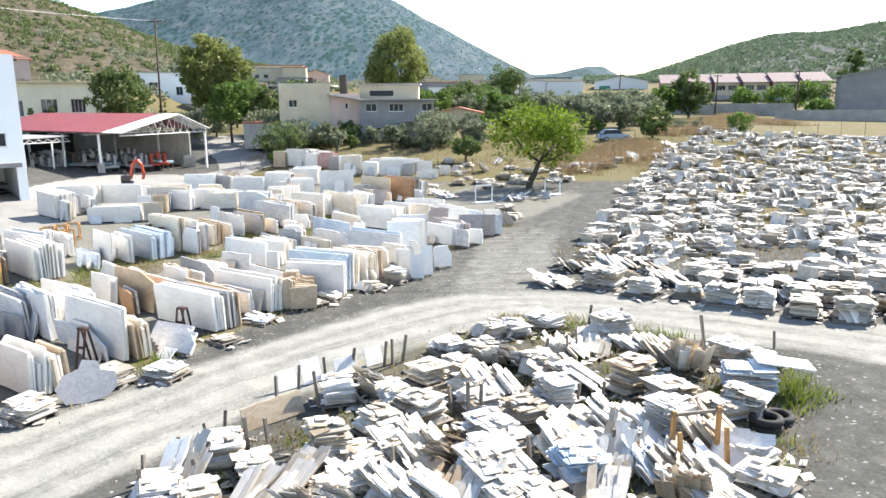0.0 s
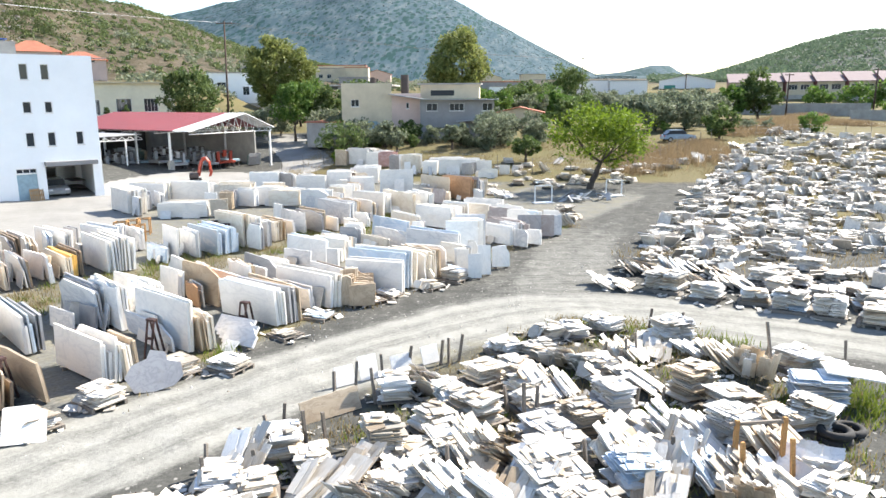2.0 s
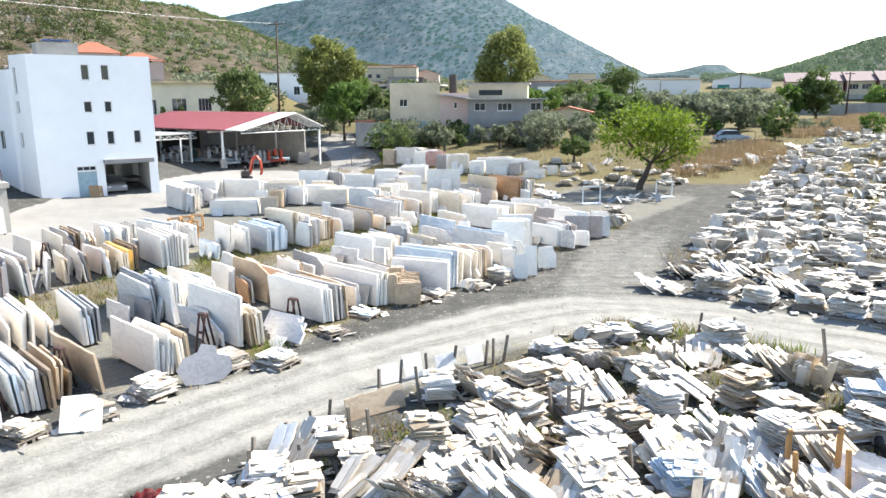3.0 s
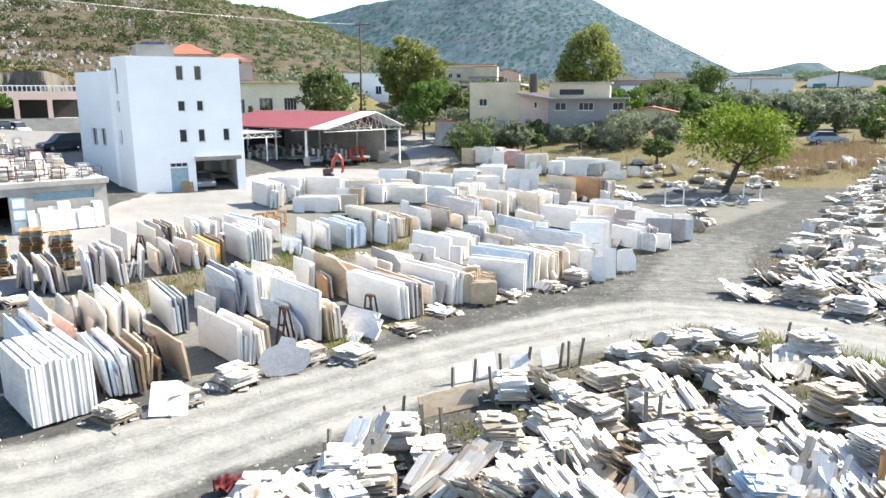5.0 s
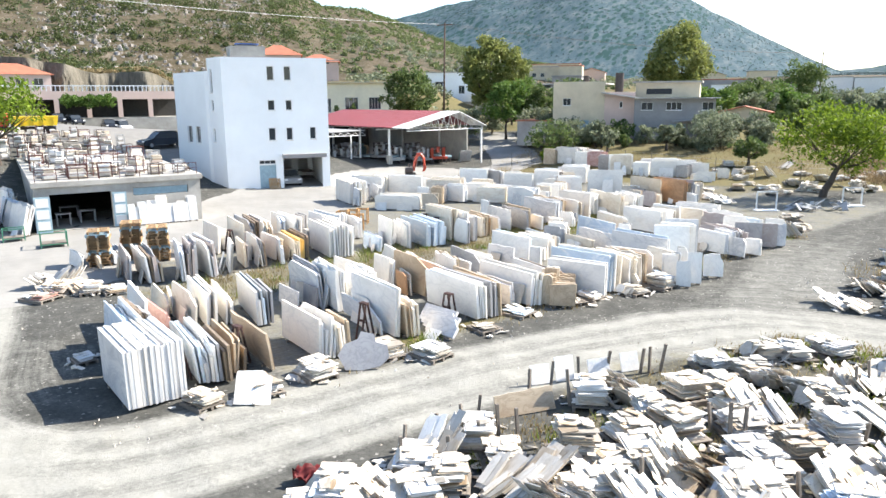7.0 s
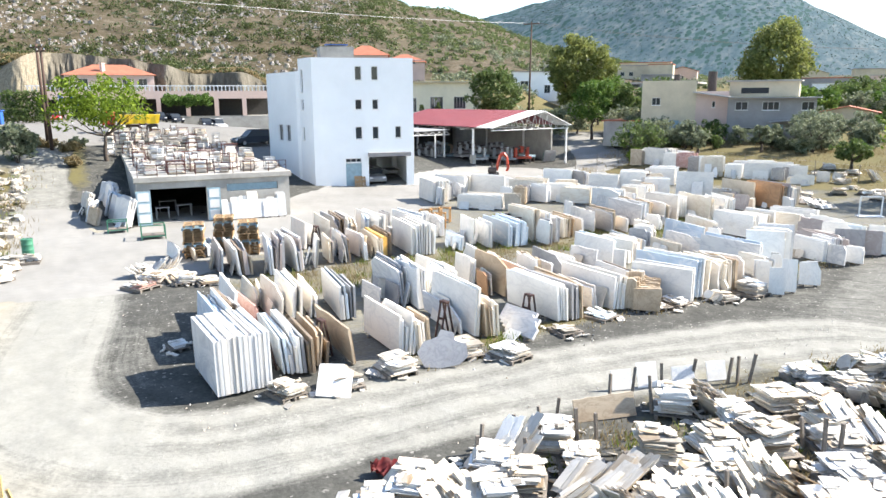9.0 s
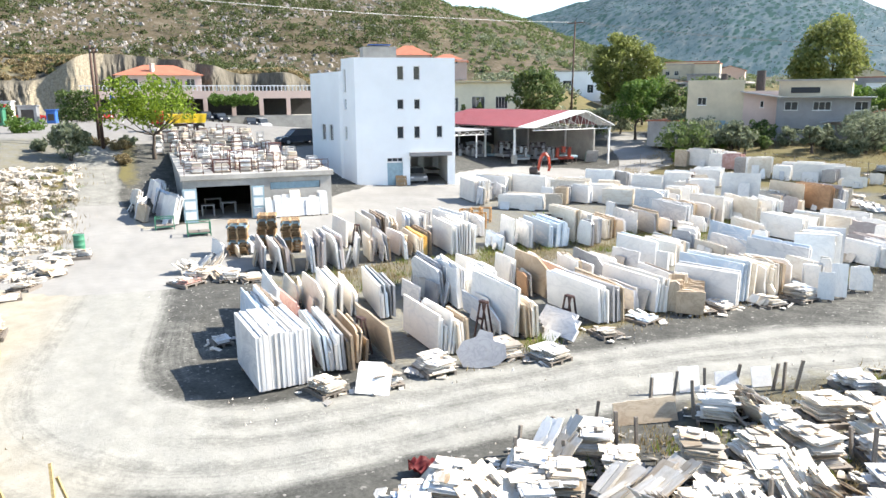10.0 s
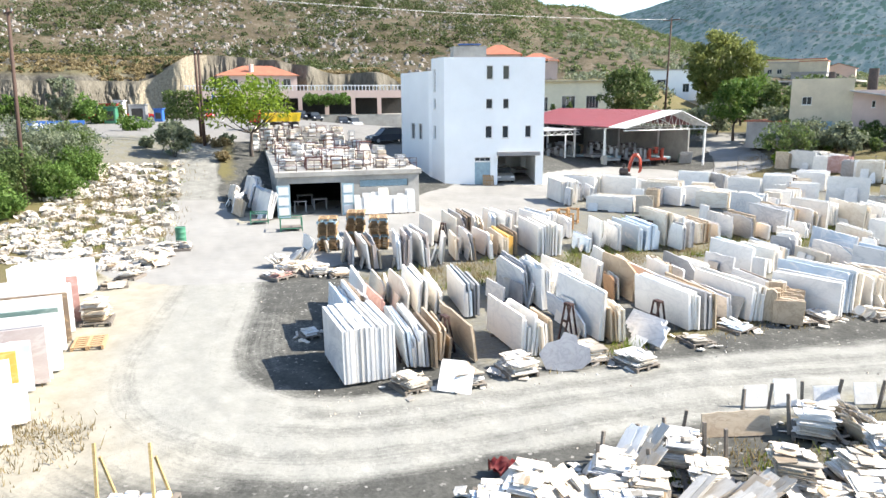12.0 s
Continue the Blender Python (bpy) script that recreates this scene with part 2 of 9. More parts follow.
def ground_mat():
    m, nt, b = shader("gravel_dust_and_grass", 0.95)
    b.inputs["Specular IOR Level"].default_value = 0.1
    v = coords(nt, "World")
    flat = coords(nt, "World", (1, 1, 0))
    att = {}
    for k in ("dust", "grass", "paved", "rock", "wild", "tar", "far", "rd", "rs", "sand"):
        a = nt.nodes.new("ShaderNodeAttribute")
        a.attribute_name = k
        att[k] = a.outputs["Fac"]
    big = noise_tex(nt, v, 0.16, 6, 0.65)
    mid = noise_tex(nt, v, 1.3, 7, 0.7)
    fin = noise_tex(nt, v, 9.0, 6, 0.75)
    vor = node(nt, "ShaderNodeTexVoronoi", Scale=13.0)
    nt.links.new(v, vor.inputs["Vector"])
    stone = vor.outputs["Color"]
    # crushed stone
    gravel = ramp(nt, mid, [(0.3, (0.058, 0.058, 0.053)), (0.5, (0.084, 0.084, 0.077)), (0.72, (0.130, 0.128, 0.116))])
    gravel = mix(nt, 0.5, gravel, ramp(nt, fin, [(0.3, (0.25,) * 3), (0.7, (1.3,) * 3)]), 'MULTIPLY')
    chips = ramp(nt, stone, [(0.86, (0,) * 3), (0.92, (1,) * 3)])
    gravel = mix(nt, math_node(nt, 'MULTIPLY', chips, 0.75), gravel, (0.3, 0.29, 0.27))
    # marble dust ground into the wheel tracks
    dust = ramp(nt, mid, [(0.25, (0.228, 0.226, 0.204)), (0.6, (0.285, 0.282, 0.257)), (0.8, (0.34, 0.335, 0.312))])
    dust = mix(nt, 0.22, dust, ramp(nt, fin, [(0.3, (0.45,) * 3), (0.65, (1.1,) * 3)]), 'MULTIPLY')
    dust = mix(nt, math_node(nt, 'MULTIPLY', att["sand"], 0.75), dust, ramp(nt, mid, [(0.3, (0.26, 0.228, 0.168)), (0.7, (0.36, 0.330, 0.265))]))
    lane = nt.nodes.new("ShaderNodeCombineXYZ")
    nt.links.new(math_node(nt, 'MULTIPLY', att["rd"], 6.5), lane.inputs[0])
    nt.links.new(math_node(nt, 'MULTIPLY', att["rs"], 0.22), lane.inputs[1])
    streak = noise_tex(nt, lane.outputs[0], 1.0, 6, 0.7, 0.3)
    edge = math_node(nt, 'ADD', att["dust"], math_node(nt, 'MULTIPLY', math_node(nt, 'SUBTRACT', streak, 0.5), 0.6))
    edge = math_node(nt, 'ADD', edge, math_node(nt, 'MULTIPLY', math_node(nt, 'SUBTRACT', mid, 0.5), 0.3))
    edge = math_node(nt, 'ADD', edge, math_node(nt, 'MULTIPLY', math_node(nt, 'SUBTRACT', fin, 0.5), 0.35))
    c = mix(nt, ramp(nt, edge, [(0.25, (0,) * 3), (0.75, (1,) * 3)]), gravel, dust)
    # concrete apron
    paved = ramp(nt, big, [(0.3, (0.23, 0.224, 0.21)), (0.7, (0.30, 0.294, 0.278))])
    paved = mix(nt, 0.2, paved, ramp(nt, mid, [(0.35, (0.5,) * 3), (0.6, (1,) * 3)]), 'MULTIPLY')
    c = mix(nt, ramp(nt, att["paved"], [(0.4, (0,) * 3), (0.6, (1,) * 3)]), c, paved)
    tar = ramp(nt, mid, [(0.3, (0.175, 0.170, 0.160)), (0.7, (0.235, 0.228, 0.215))])
    c = mix(nt, ramp(nt, att["tar"], [(0.4, (0,) * 3), (0.6, (1,) * 3)]), c, tar)
    # dry grass
    gn = math_node(nt, 'ADD', att["grass"], math_node(nt, 'MULTIPLY', math_node(nt, 'SUBTRACT', mid, 0.5), 0.8))
    straw = ramp(nt, fin, [(0.25, (0.068, 0.056, 0.026)), (0.5, (0.130, 0.110, 0.056)), (0.75, (0.20, 0.175, 0.105))])
    straw = mix(nt, ramp(nt, big, [(0.42, (0,) * 3), (0.60, (0.6,) * 3)]), straw, (0.112, 0.104, 0.044))
    c = mix(nt, ramp(nt, gn, [(0.35, (0,) * 3), (0.65, (1,) * 3)]), c, straw)
    # hillsides: limestone, red earth and scrub
    hv = coords(nt, "World", (0.06, 0.06, 0.06))
    hb = noise_tex(nt, hv, 2.2, 10, 0.75)
    sv = node(nt, "ShaderNodeTexVoronoi", Scale=2.3, Randomness=1.0)
    nt.links.new(hv, sv.inputs["Vector"])
    hs = noise_tex(nt, hv, 16, 6, 0.8)
    earth = ramp(nt, hb, [(0.30, (0.042, 0.036, 0.021)), (0.45, (0.068, 0.055, 0.035)), (0.58, (0.105, 0.084, 0.058)), (0.70, (0.17, 0.145, 0.112))])
    earth = mix(nt, ramp(nt, hs, [(0.55, (0,) * 3), (0.63, (0.7,) * 3)]), earth, (0.18, 0.168, 0.15))
    earth = mix(nt, ramp(nt, hs, [(0.40, (0.8,) * 3), (0.46, (0,) * 3)]), earth, (0.030, 0.038, 0.016))
    bushes = math_node(nt, 'ADD', sv.outputs["Distance"], math_node(nt, 'MULTIPLY', hb, 0.5))
    hill = mix(nt, ramp(nt, bushes, [(0.46, (1,) * 3), (0.56, (0,) * 3)]), earth, (0.024, 0.032, 0.014))
    # far ranges: blue of aerial haze painted into the rock and scrub colours
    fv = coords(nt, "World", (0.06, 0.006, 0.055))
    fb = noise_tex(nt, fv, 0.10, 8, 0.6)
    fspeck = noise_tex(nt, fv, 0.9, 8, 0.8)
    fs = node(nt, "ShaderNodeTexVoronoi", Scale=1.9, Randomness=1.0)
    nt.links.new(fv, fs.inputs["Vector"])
    hazy_scree = ramp(nt, fspeck, [(0.36, (0.022, 0.054, 0.070)), (0.5, (0.048, 0.080, 0.097)), (0.66, (0.098, 0.122, 0.132))])
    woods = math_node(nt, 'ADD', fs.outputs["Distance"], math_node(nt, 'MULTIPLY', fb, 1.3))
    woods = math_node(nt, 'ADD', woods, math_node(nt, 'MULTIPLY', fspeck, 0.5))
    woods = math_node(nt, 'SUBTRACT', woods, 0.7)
    hazy_range = mix(nt, ramp(nt, woods, [(0.52, (1,) * 3), (0.66, (0,) * 3)]), hazy_scree, (0.015, 0.048, 0.048))
    hill = mix(nt, att["far"], hill, hazy_range)
    c = mix(nt, att["wild"], c, hill)
    cut = ramp(nt, noise_tex(nt, coords(nt, "World", (1.5, 1.5, 0.22)), 0.6, 9, 0.75, 0.8),
               [(0.36, (0.032, 0.030, 0.026)), (0.52, (0.085, 0.080, 0.068)), (0.66, (0.17, 0.155, 0.125))])
    c = mix(nt, att["rock"], c, cut)
    nt.links.new(c, b.inputs["Base Color"])
    h = math_node(nt, 'ADD', math_node(nt, 'MULTIPLY', fin, 0.6), math_node(nt, 'MULTIPLY', stone, 0.4))
    bump(nt, b, h, 0.7, 0.03)
    return m


GROUND = ground_mat()


def cliff_mat():
    m, nt, b = shader("quarried_rock_face", 0.95)
    b.inputs["Specular IOR Level"].default_value = 0.1
    n = noise_tex(nt, coords(nt, "World", (1, 1, 0.35)), 0.55, 9, 0.75, 1.0)
    f = noise_tex(nt, coords(nt, "World"), 2.4, 6, 0.75)
    c = ramp(nt, n, [(0.32, (0.080, 0.073, 0.058)), (0.5, (0.140, 0.128, 0.104)), (0.68, (0.205, 0.188, 0.155))])
    sandy = ramp(nt, f, [(0.3, (0.20, 0.172, 0.12)), (0.7, (0.34, 0.30, 0.23))])
    a = nt.nodes.new("ShaderNodeAttribute")
    a.attribute_name = "scar"
    edge = math_node(nt, 'ADD', a.outputs["Fac"], math_node(nt, 'MULTIPLY', math_node(nt, 'SUBTRACT', n, 0.5), 0.8))
    c = mix(nt, ramp(nt, edge, [(0.4, (0,) * 3), (0.6, (1,) * 3)]), c, sandy)
    c = mix(nt, 0.35, c, ramp(nt, f, [(0.3, (0.45,) * 3), (0.6, (1,) * 3)]), 'MULTIPLY')
    nt.links.new(c, b.inputs["Base Color"])
    bump(nt, b, f, 0.6, 0.15)
    return m


CLIFF = cliff_mat()
# ---------------------------------------------------------------- the lie of the land
def sm(a, b, v):
    k = np.clip((np.asarray(v, float) - a) / (b - a), 0, 1)
    return k * k * (3 - 2 * k)


def land(x, y):
    """Height of the open ground: level yard, then rising to the houses and to the road."""
    x, y = np.asarray(x, float), np.asarray(y, float)
    s = y - (62 + 23 * sm(-8, -30, x))
    z = np.where(s > 0, 3.0 * sm(-5, 45, s) + 0.03 * np.maximum(s - 35, 0), 0)
    s2 = -0.95 * x + 0.3 * y
    z2 = 4.6 * sm(50, 82, s2) * sm(95, 62, y - 0.35 * np.maximum(-x - 50, 0)) + 0.012 * np.maximum(s2 - 95, 0)
    return np.maximum(z, z2)


def crest(azimuth, points):
    a, e = zip(*sorted(points))
    return np.interp(azimuth, a, e)


RANGES = [   # foot, crest distance, back, then the crest's height in degrees by bearing (left positive)
    (900, 2200, [(40, 3), (30, 4.2), (24.3, 5.3), (21.3, 6.1), (18.2, 6.75), (14, 7.1), (10, 7.7), (6, 7.25),
                 (3.5, 6.75), (0.9, 5.4), (-2.1, 3.95), (-5.1, 2.45), (-6.9, 1.6), (-8.5, 0.8), (-11, 0)]),
    (1800, 3300, [(0, 1.0), (-7, 1.6), (-9, 1.75), (-11, 2.2), (-12.3, 2.15), (-13.2, 1.6), (-14.8, 1.0), (-20, 0.6)]),
    (330, 950, [(-11, 0.4), (-14.8, 1.3), (-17.6, 2.1), (-21, 3.1), (-23.9, 3.75), (-26.8, 3.7), (-30.6, 4.3),
                (-40, 5.2), (-60, 4), (-90, 1)]),
    (175, 620, [(8, 1.2), (15.3, 2.5), (19.3, 3.25), (21.5, 4.0), (24.3, 4.9), (27, 5.7), (30.2, 6.15), (32, 7.1),
                (36, 8.4), (42, 9.5), (60, 10.5), (80, 9), (110, 4), (140, 1)]),
]


def fractal(x, y, scale, octaves, seed):
    """Cheap smooth noise on arrays, about -1 to 1."""
    out, amp, tot = 0, 1.0, 0.0
    rng = np.random.RandomState(seed)
    for _ in range(octaves):
        for _ in range(3):
            a, ph = rng.uniform(0, 6.283, 2)
            w = rng.uniform(0.7, 1.4) / scale
            out = out + amp * np.sin((x * np.cos(a) + y * np.sin(a)) * w * 6.283 + ph + 1.3 * np.sin((x * np.sin(a) - y * np.cos(a)) * w * 4.1 + ph * 2))
        tot += amp * 3
        amp *= 0.55
        scale *= 0.5
    return out / tot * 1.8


def height(x, y):
    x, y = np.asarray(x, float), np.asarray(y, float)
    r = np.hypot(x, y)
    bearing = np.degrees(np.arctan2(-x, y))
    z = land(x, y)
    z = z + 8.0 * sm(158, 182, r) * sm(17, 24, bearing) * sm(48, 42, bearing)
    z = np.where(r > 200, np.minimum(z, 14), z)
    for i, (foot, top, pts) in enumerate(RANGES):
        e = crest(bearing, pts)
        peak = np.tan(np.radians(e)) * top + EYE
        k = (r - foot) / (top - foot)
        shape = np.where(k < 1, sm(-0.35, 1.0, k) - sm(-0.35, 1.0, 0), (1 - sm(-0.35, 1, 0)) * (1 - 0.5 * sm(1, 2.2, k))) / (1 - sm(-0.35, 1.0, 0))
        rough = 1 + ((0.13 if i else 0.24) * fractal(x, y, top * (0.22 if i else 0.3), 6, i + 3)) * np.clip(k, 0, 1) * (1.15 - np.clip(k, 0, 1))
        zz = np.where(k > 0, shape * np.maximum(peak - 8, 0) * rough + np.where(k > 0, 8.0, 0) * sm(0, 0.2, k), 0)
        z = np.maximum(z, zz)
    # the quarried face behind the road, with a terrace on top
    face = 152 + 5 * fractal(bearing * 3.0, bearing * 0.0, 30, 3, 9)
    d = r - face
    terrace = (11.0 + 0.012 * np.maximum(d, 0)) * sm(0, 3.5, d) * sm(37, 43, bearing)
    terrace = terrace * (1 - 0.45 * sm(56, 60, bearing) * sm(75, 68, bearing) * sm(18, 0, d))
    z = np.where(d > 0, np.maximum(z, land(x, y) + terrace), z)
    return z


def at(x, y):
    return float(land(x, y))


def along_line(x, y, pts, full=False):
    """Distance from a polyline; with full, also the signed offset and the way along it."""
    best, side, way = np.full(np.shape(x), 1e9), np.zeros(np.shape(x)), np.zeros(np.shape(x))
    run = 0.0
    for (x0, y0), (x1, y1) in zip(pts, pts[1:]):
        dx, dy = x1 - x0, y1 - y0
        ln = math.hypot(dx, dy)
        k = np.clip(((x - x0) * dx + (y - y0) * dy) / (ln * ln), 0, 1)
        d = np.hypot(x - x0 - k * dx, y - y0 - k * dy)
        nearer = d < best
        best = np.where(nearer, d, best)
        if full:
            side = np.where(nearer, d * np.sign((x - x0) * dy - (y - y0) * dx), side)
            way = np.where(nearer, run + k * ln, way)
        run += ln
    return (best, side, way) if full else best


def smooth_line(pts, times=2):
    for _ in range(times):
        out = [pts[0]]
        for p, q in zip(pts, pts[1:]):
            out += [(0.75 * p[0] + 0.25 * q[0], 0.75 * p[1] + 0.25 * q[1]), (0.25 * p[0] + 0.75 * q[0], 0.25 * p[1] + 0.75 * q[1])]
        pts = out + [pts[-1]]
    return pts


ROAD = [(30, 16), (16, 22.3), (9.5, 25.6), (4.5, 27.6), (1.2, 27.4), (-2.2, 24.6), (-6.5, 19.8), (-9.4, 15.6),
        (-11.4, 12.4), (-13.6, 10.5), (-16.6, 10.2), (-19.4, 11.6), (-22.2, 14.2), (-26.5, 18.2), (-31, 22.0), (-36, 27.0)]
BRANCH = [(2.5, 29.0), (3.2, 34), (4.6, 42), (8.4, 52), (14.5, 64), (20.8, 76.6), (28, 89)]


def build_ground():
    bearings = np.concatenate([np.arange(-180, -46, 4.0), np.arange(-46, 82, 0.25), np.arange(82, 180, 4.0)])
    radii = [0.0, 2.0]
    while radii[-1] < 4600:
        r = radii[-1]
        radii.append(r * (1.016 if r < 300 else 1.018) + (0.25 if r < 8 else 0))
    radii = np.array(radii[1:])
    B, R = np.meshgrid(np.radians(bearings), radii)
    X, Y = -R * np.sin(B), R * np.cos(B)
    Z = height(X, Y)
    near = R < 90
    Z = Z + np.where(near, 0.035 * fractal(X, Y, 3.5, 3, 21), 0)
    nb, nr = len(bearings), len(radii)
    verts = np.stack([X, Y, Z], -1).reshape(-1, 3)
    idx = np.arange(nr * nb).reshape(nr, nb)
    nxt = np.roll(idx, -1, axis=1)
    quads = np.stack([idx[:-1], nxt[:-1], nxt[1:], idx[1:]], -1).reshape(-1, 4)[:, ::-1]
    verts = np.vstack([verts, [[0, 0, 0]]])
    cap = [(int(idx[0, i]), int(nxt[0, i]), nr * nb) for i in range(nb)]
    me = bpy.data.meshes.new("ground")
    me.from_pydata(verts.tolist(), [], quads.tolist() + cap)
    x, y = verts[:, 0], verts[:, 1]
    r, brg = np.hypot(x, y), np.degrees(np.arctan2(-x, y))
    wob = 0.5 * fractal(x, y, 6, 3, 5)
    d, rd, rs = along_line(x, y, smooth_line(ROAD), True)
    tracks = 0.56 + 0.28 * np.cos((np.abs(rd - 0.2) - 1.15) * 2.4) ** 2
    bank = (rd > 0) * 1.0                 # the racks' side keeps its grey gravel
    dust = sm(3.5, 1.9, d + 0.6 * wob + 0.7 * bank) * tracks
    turn = sm(-10, -15, x) * sm(4.6, 2.6, d + 0.5 * wob + 1.7 * bank)
    dust = np.maximum(dust, turn * (0.80 + 0.12 * np.cos(rd * 2.1)))
    d2 = along_line(x, y, BRANCH)
    dust = np.maximum(dust, 0.45 * sm(2.4, 0.6, np.abs(d2 - 0.9) + 0.6 * wob) * sm(64, 34, y))
    fork = sm(6.5, 2.0, np.hypot((x - 2.5) * 0.8, (y - 30.5)))
    dust = np.maximum(dust, 0.3 * fork)
    sand = sm(-11, -17, x) * sm(0.8, 3.2, -rd + 0.5 * wob) * sm(9.5, 7.5, d)
    left = sm(-14, -20, x) * sm(18, 10, y + 0.2 * x) * 0.6        # sandy verge by the lower racks
    dust = np.maximum(dust, left * (0.7 + 0.4 * wob))
    dust = np.maximum(dust, 0.85 * sand)
    # trodden pale soil among the racks
    u = (x + 14.1) * 0.47 + (y - 13.5) * 0.883
    w = -(x + 14.1) * 0.883 + (y - 13.5) * 0.47
    yard = sm(2, 5, u) * sm(60, 50, u) * sm(-2.2, -0.6, w + 0.4 * wob) * sm(33, 29, w)
    dust = np.maximum(dust, 0.5 * yard)
    dust = np.maximum(dust, 0.55 * sm(1.0, 0.6, np.hypot((x + 66) / 11, (y - 36) / 9)))
    # concrete apron in front of the workshops, the lane beside them and the drive past the shed
    apron = sm(6.6, 6.2, along_line(x, y, [(-31.5, 22.5), (-32.5, 28), (-31, 36), (-32, 46), (-33.5, 54), (-31.5, 63), (-30, 72)]) + 0.3 * wob)
    lane = sm(2.6, 2.0, along_line(x, y, [(-32, 22.4), (-37.5, 25), (-44.8, 29.2), (-47, 30.7)]) + 0.3 * wob)
    drive = sm(3.2, 2.7, along_line(x, y, [(-33, 66), (-24, 76), (-22.5, 83), (-25.5, 92), (-29.5, 101), (-34, 112)]))
    paved = np.maximum.reduce([apron, lane, drive])
    upper_lane = sm(2.4, 1.7, along_line(x, y, [(-46, 30), (-50.8, 33.2), (-58, 38), (-66, 45)]) + 0.4 * wob)
    dust = np.maximum(dust, 0.6 * upper_lane)
    tar = sm(25, 23, np.abs(r - 105)) * sm(36, 42, brg)
    tar = np.maximum(tar, sm(7, 6, along_line(x, y, [(-68, 50), (-74, 58), (-64, 68), (-54, 61)])))
    grass = sm(64, 70, y) * sm(-27, -21, x) * sm(300, 200, r) + 0.0 * x
    grass = np.maximum(grass, 0.85 * sm(34, 52, y) * sm(6, 12, x - 0.5 * (y - 34)))
    grass = np.maximum(grass, 0.9 * sm(-30, -34, x) * sm(20.5, 17.5, y + 0.38 * (x + 34)))
    grass = np.maximum(grass, 0.52 * sm(2.5, 1.0, np.abs(w - 10.7)) * sm(2, 5, u))
    grass = np.maximum(grass, 0.40 * yard)
    grass = np.maximum(grass, 0.62 * sm(1.1, 0.2, np.abs(w + 0.5)) * sm(3, 8, u) * sm(36, 33, u))
    grass = np.maximum(grass, 0.42 * sm(1.0, 0.7, np.hypot((x - 2.2) / 7.5, (y - 18.5) / 7.5)))
    grass = np.maximum(grass, 0.9 * sm(118, 125, r) * sm(400, 300, r))
    grass = np.maximum(grass, sm(60, 66, r) * sm(52, 56, brg) * sm(84, 80, r))
    pale = sm(1.0, 0.6, np.hypot((x + 66) / 11, (y - 36) / 9) + 0.15 * wob)      # bare pale soil beside the road
    grass = grass * (1 - 0.55 * pale)
    grass = grass * (1 - np.maximum.reduce([paved, tar, upper_lane]))
    wild = sm(158, 185, r) * sm(24, 34, brg) + sm(190, 240, r) * sm(6, 14, brg) + sm(260, 360, r)
    face = 152 + 5 * fractal(brg * 3.0, brg * 0.0, 30, 3, 9)
    step = sm(56, 60, brg) * sm(75, 68, brg)
    rock = sm(-1, 1, r - face) * sm(9, 5, r - face) * sm(36, 43, brg)
    rock = np.maximum(rock, step * sm(9, 11, r - face) * sm(21, 18, r - face))
    shelf = sm(2, 5, r - face) * sm(34, 22, r - face + 5 * wob) * sm(37, 42, brg)
    wild = wild * (1 - shelf)
    grass = np.maximum(grass, 0.95 * shelf)
    # how much of the painted haze colour the ground takes, by distance
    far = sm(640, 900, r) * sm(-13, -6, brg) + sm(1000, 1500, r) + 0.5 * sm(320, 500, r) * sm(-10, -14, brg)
    for name, val in (("rd", rd), ("rs", rs)):
        a = me.attributes.new(name, 'FLOAT', 'POINT')
        a.data.foreach_set("value", np.clip(val, -60, 200).astype(np.float32))
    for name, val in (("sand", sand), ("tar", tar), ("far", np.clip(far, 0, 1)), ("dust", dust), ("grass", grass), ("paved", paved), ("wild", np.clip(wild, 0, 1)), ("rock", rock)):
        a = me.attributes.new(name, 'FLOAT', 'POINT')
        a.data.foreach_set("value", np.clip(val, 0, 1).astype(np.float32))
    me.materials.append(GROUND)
    me.polygons.foreach_set("use_smooth", [True] * len(me.polygons))
    me.update()
    return tagged(new("ground", me), "grey gravel yard with pale dust tracks, dry grass and rocky hills", "ground", kind="structure")


build_ground()


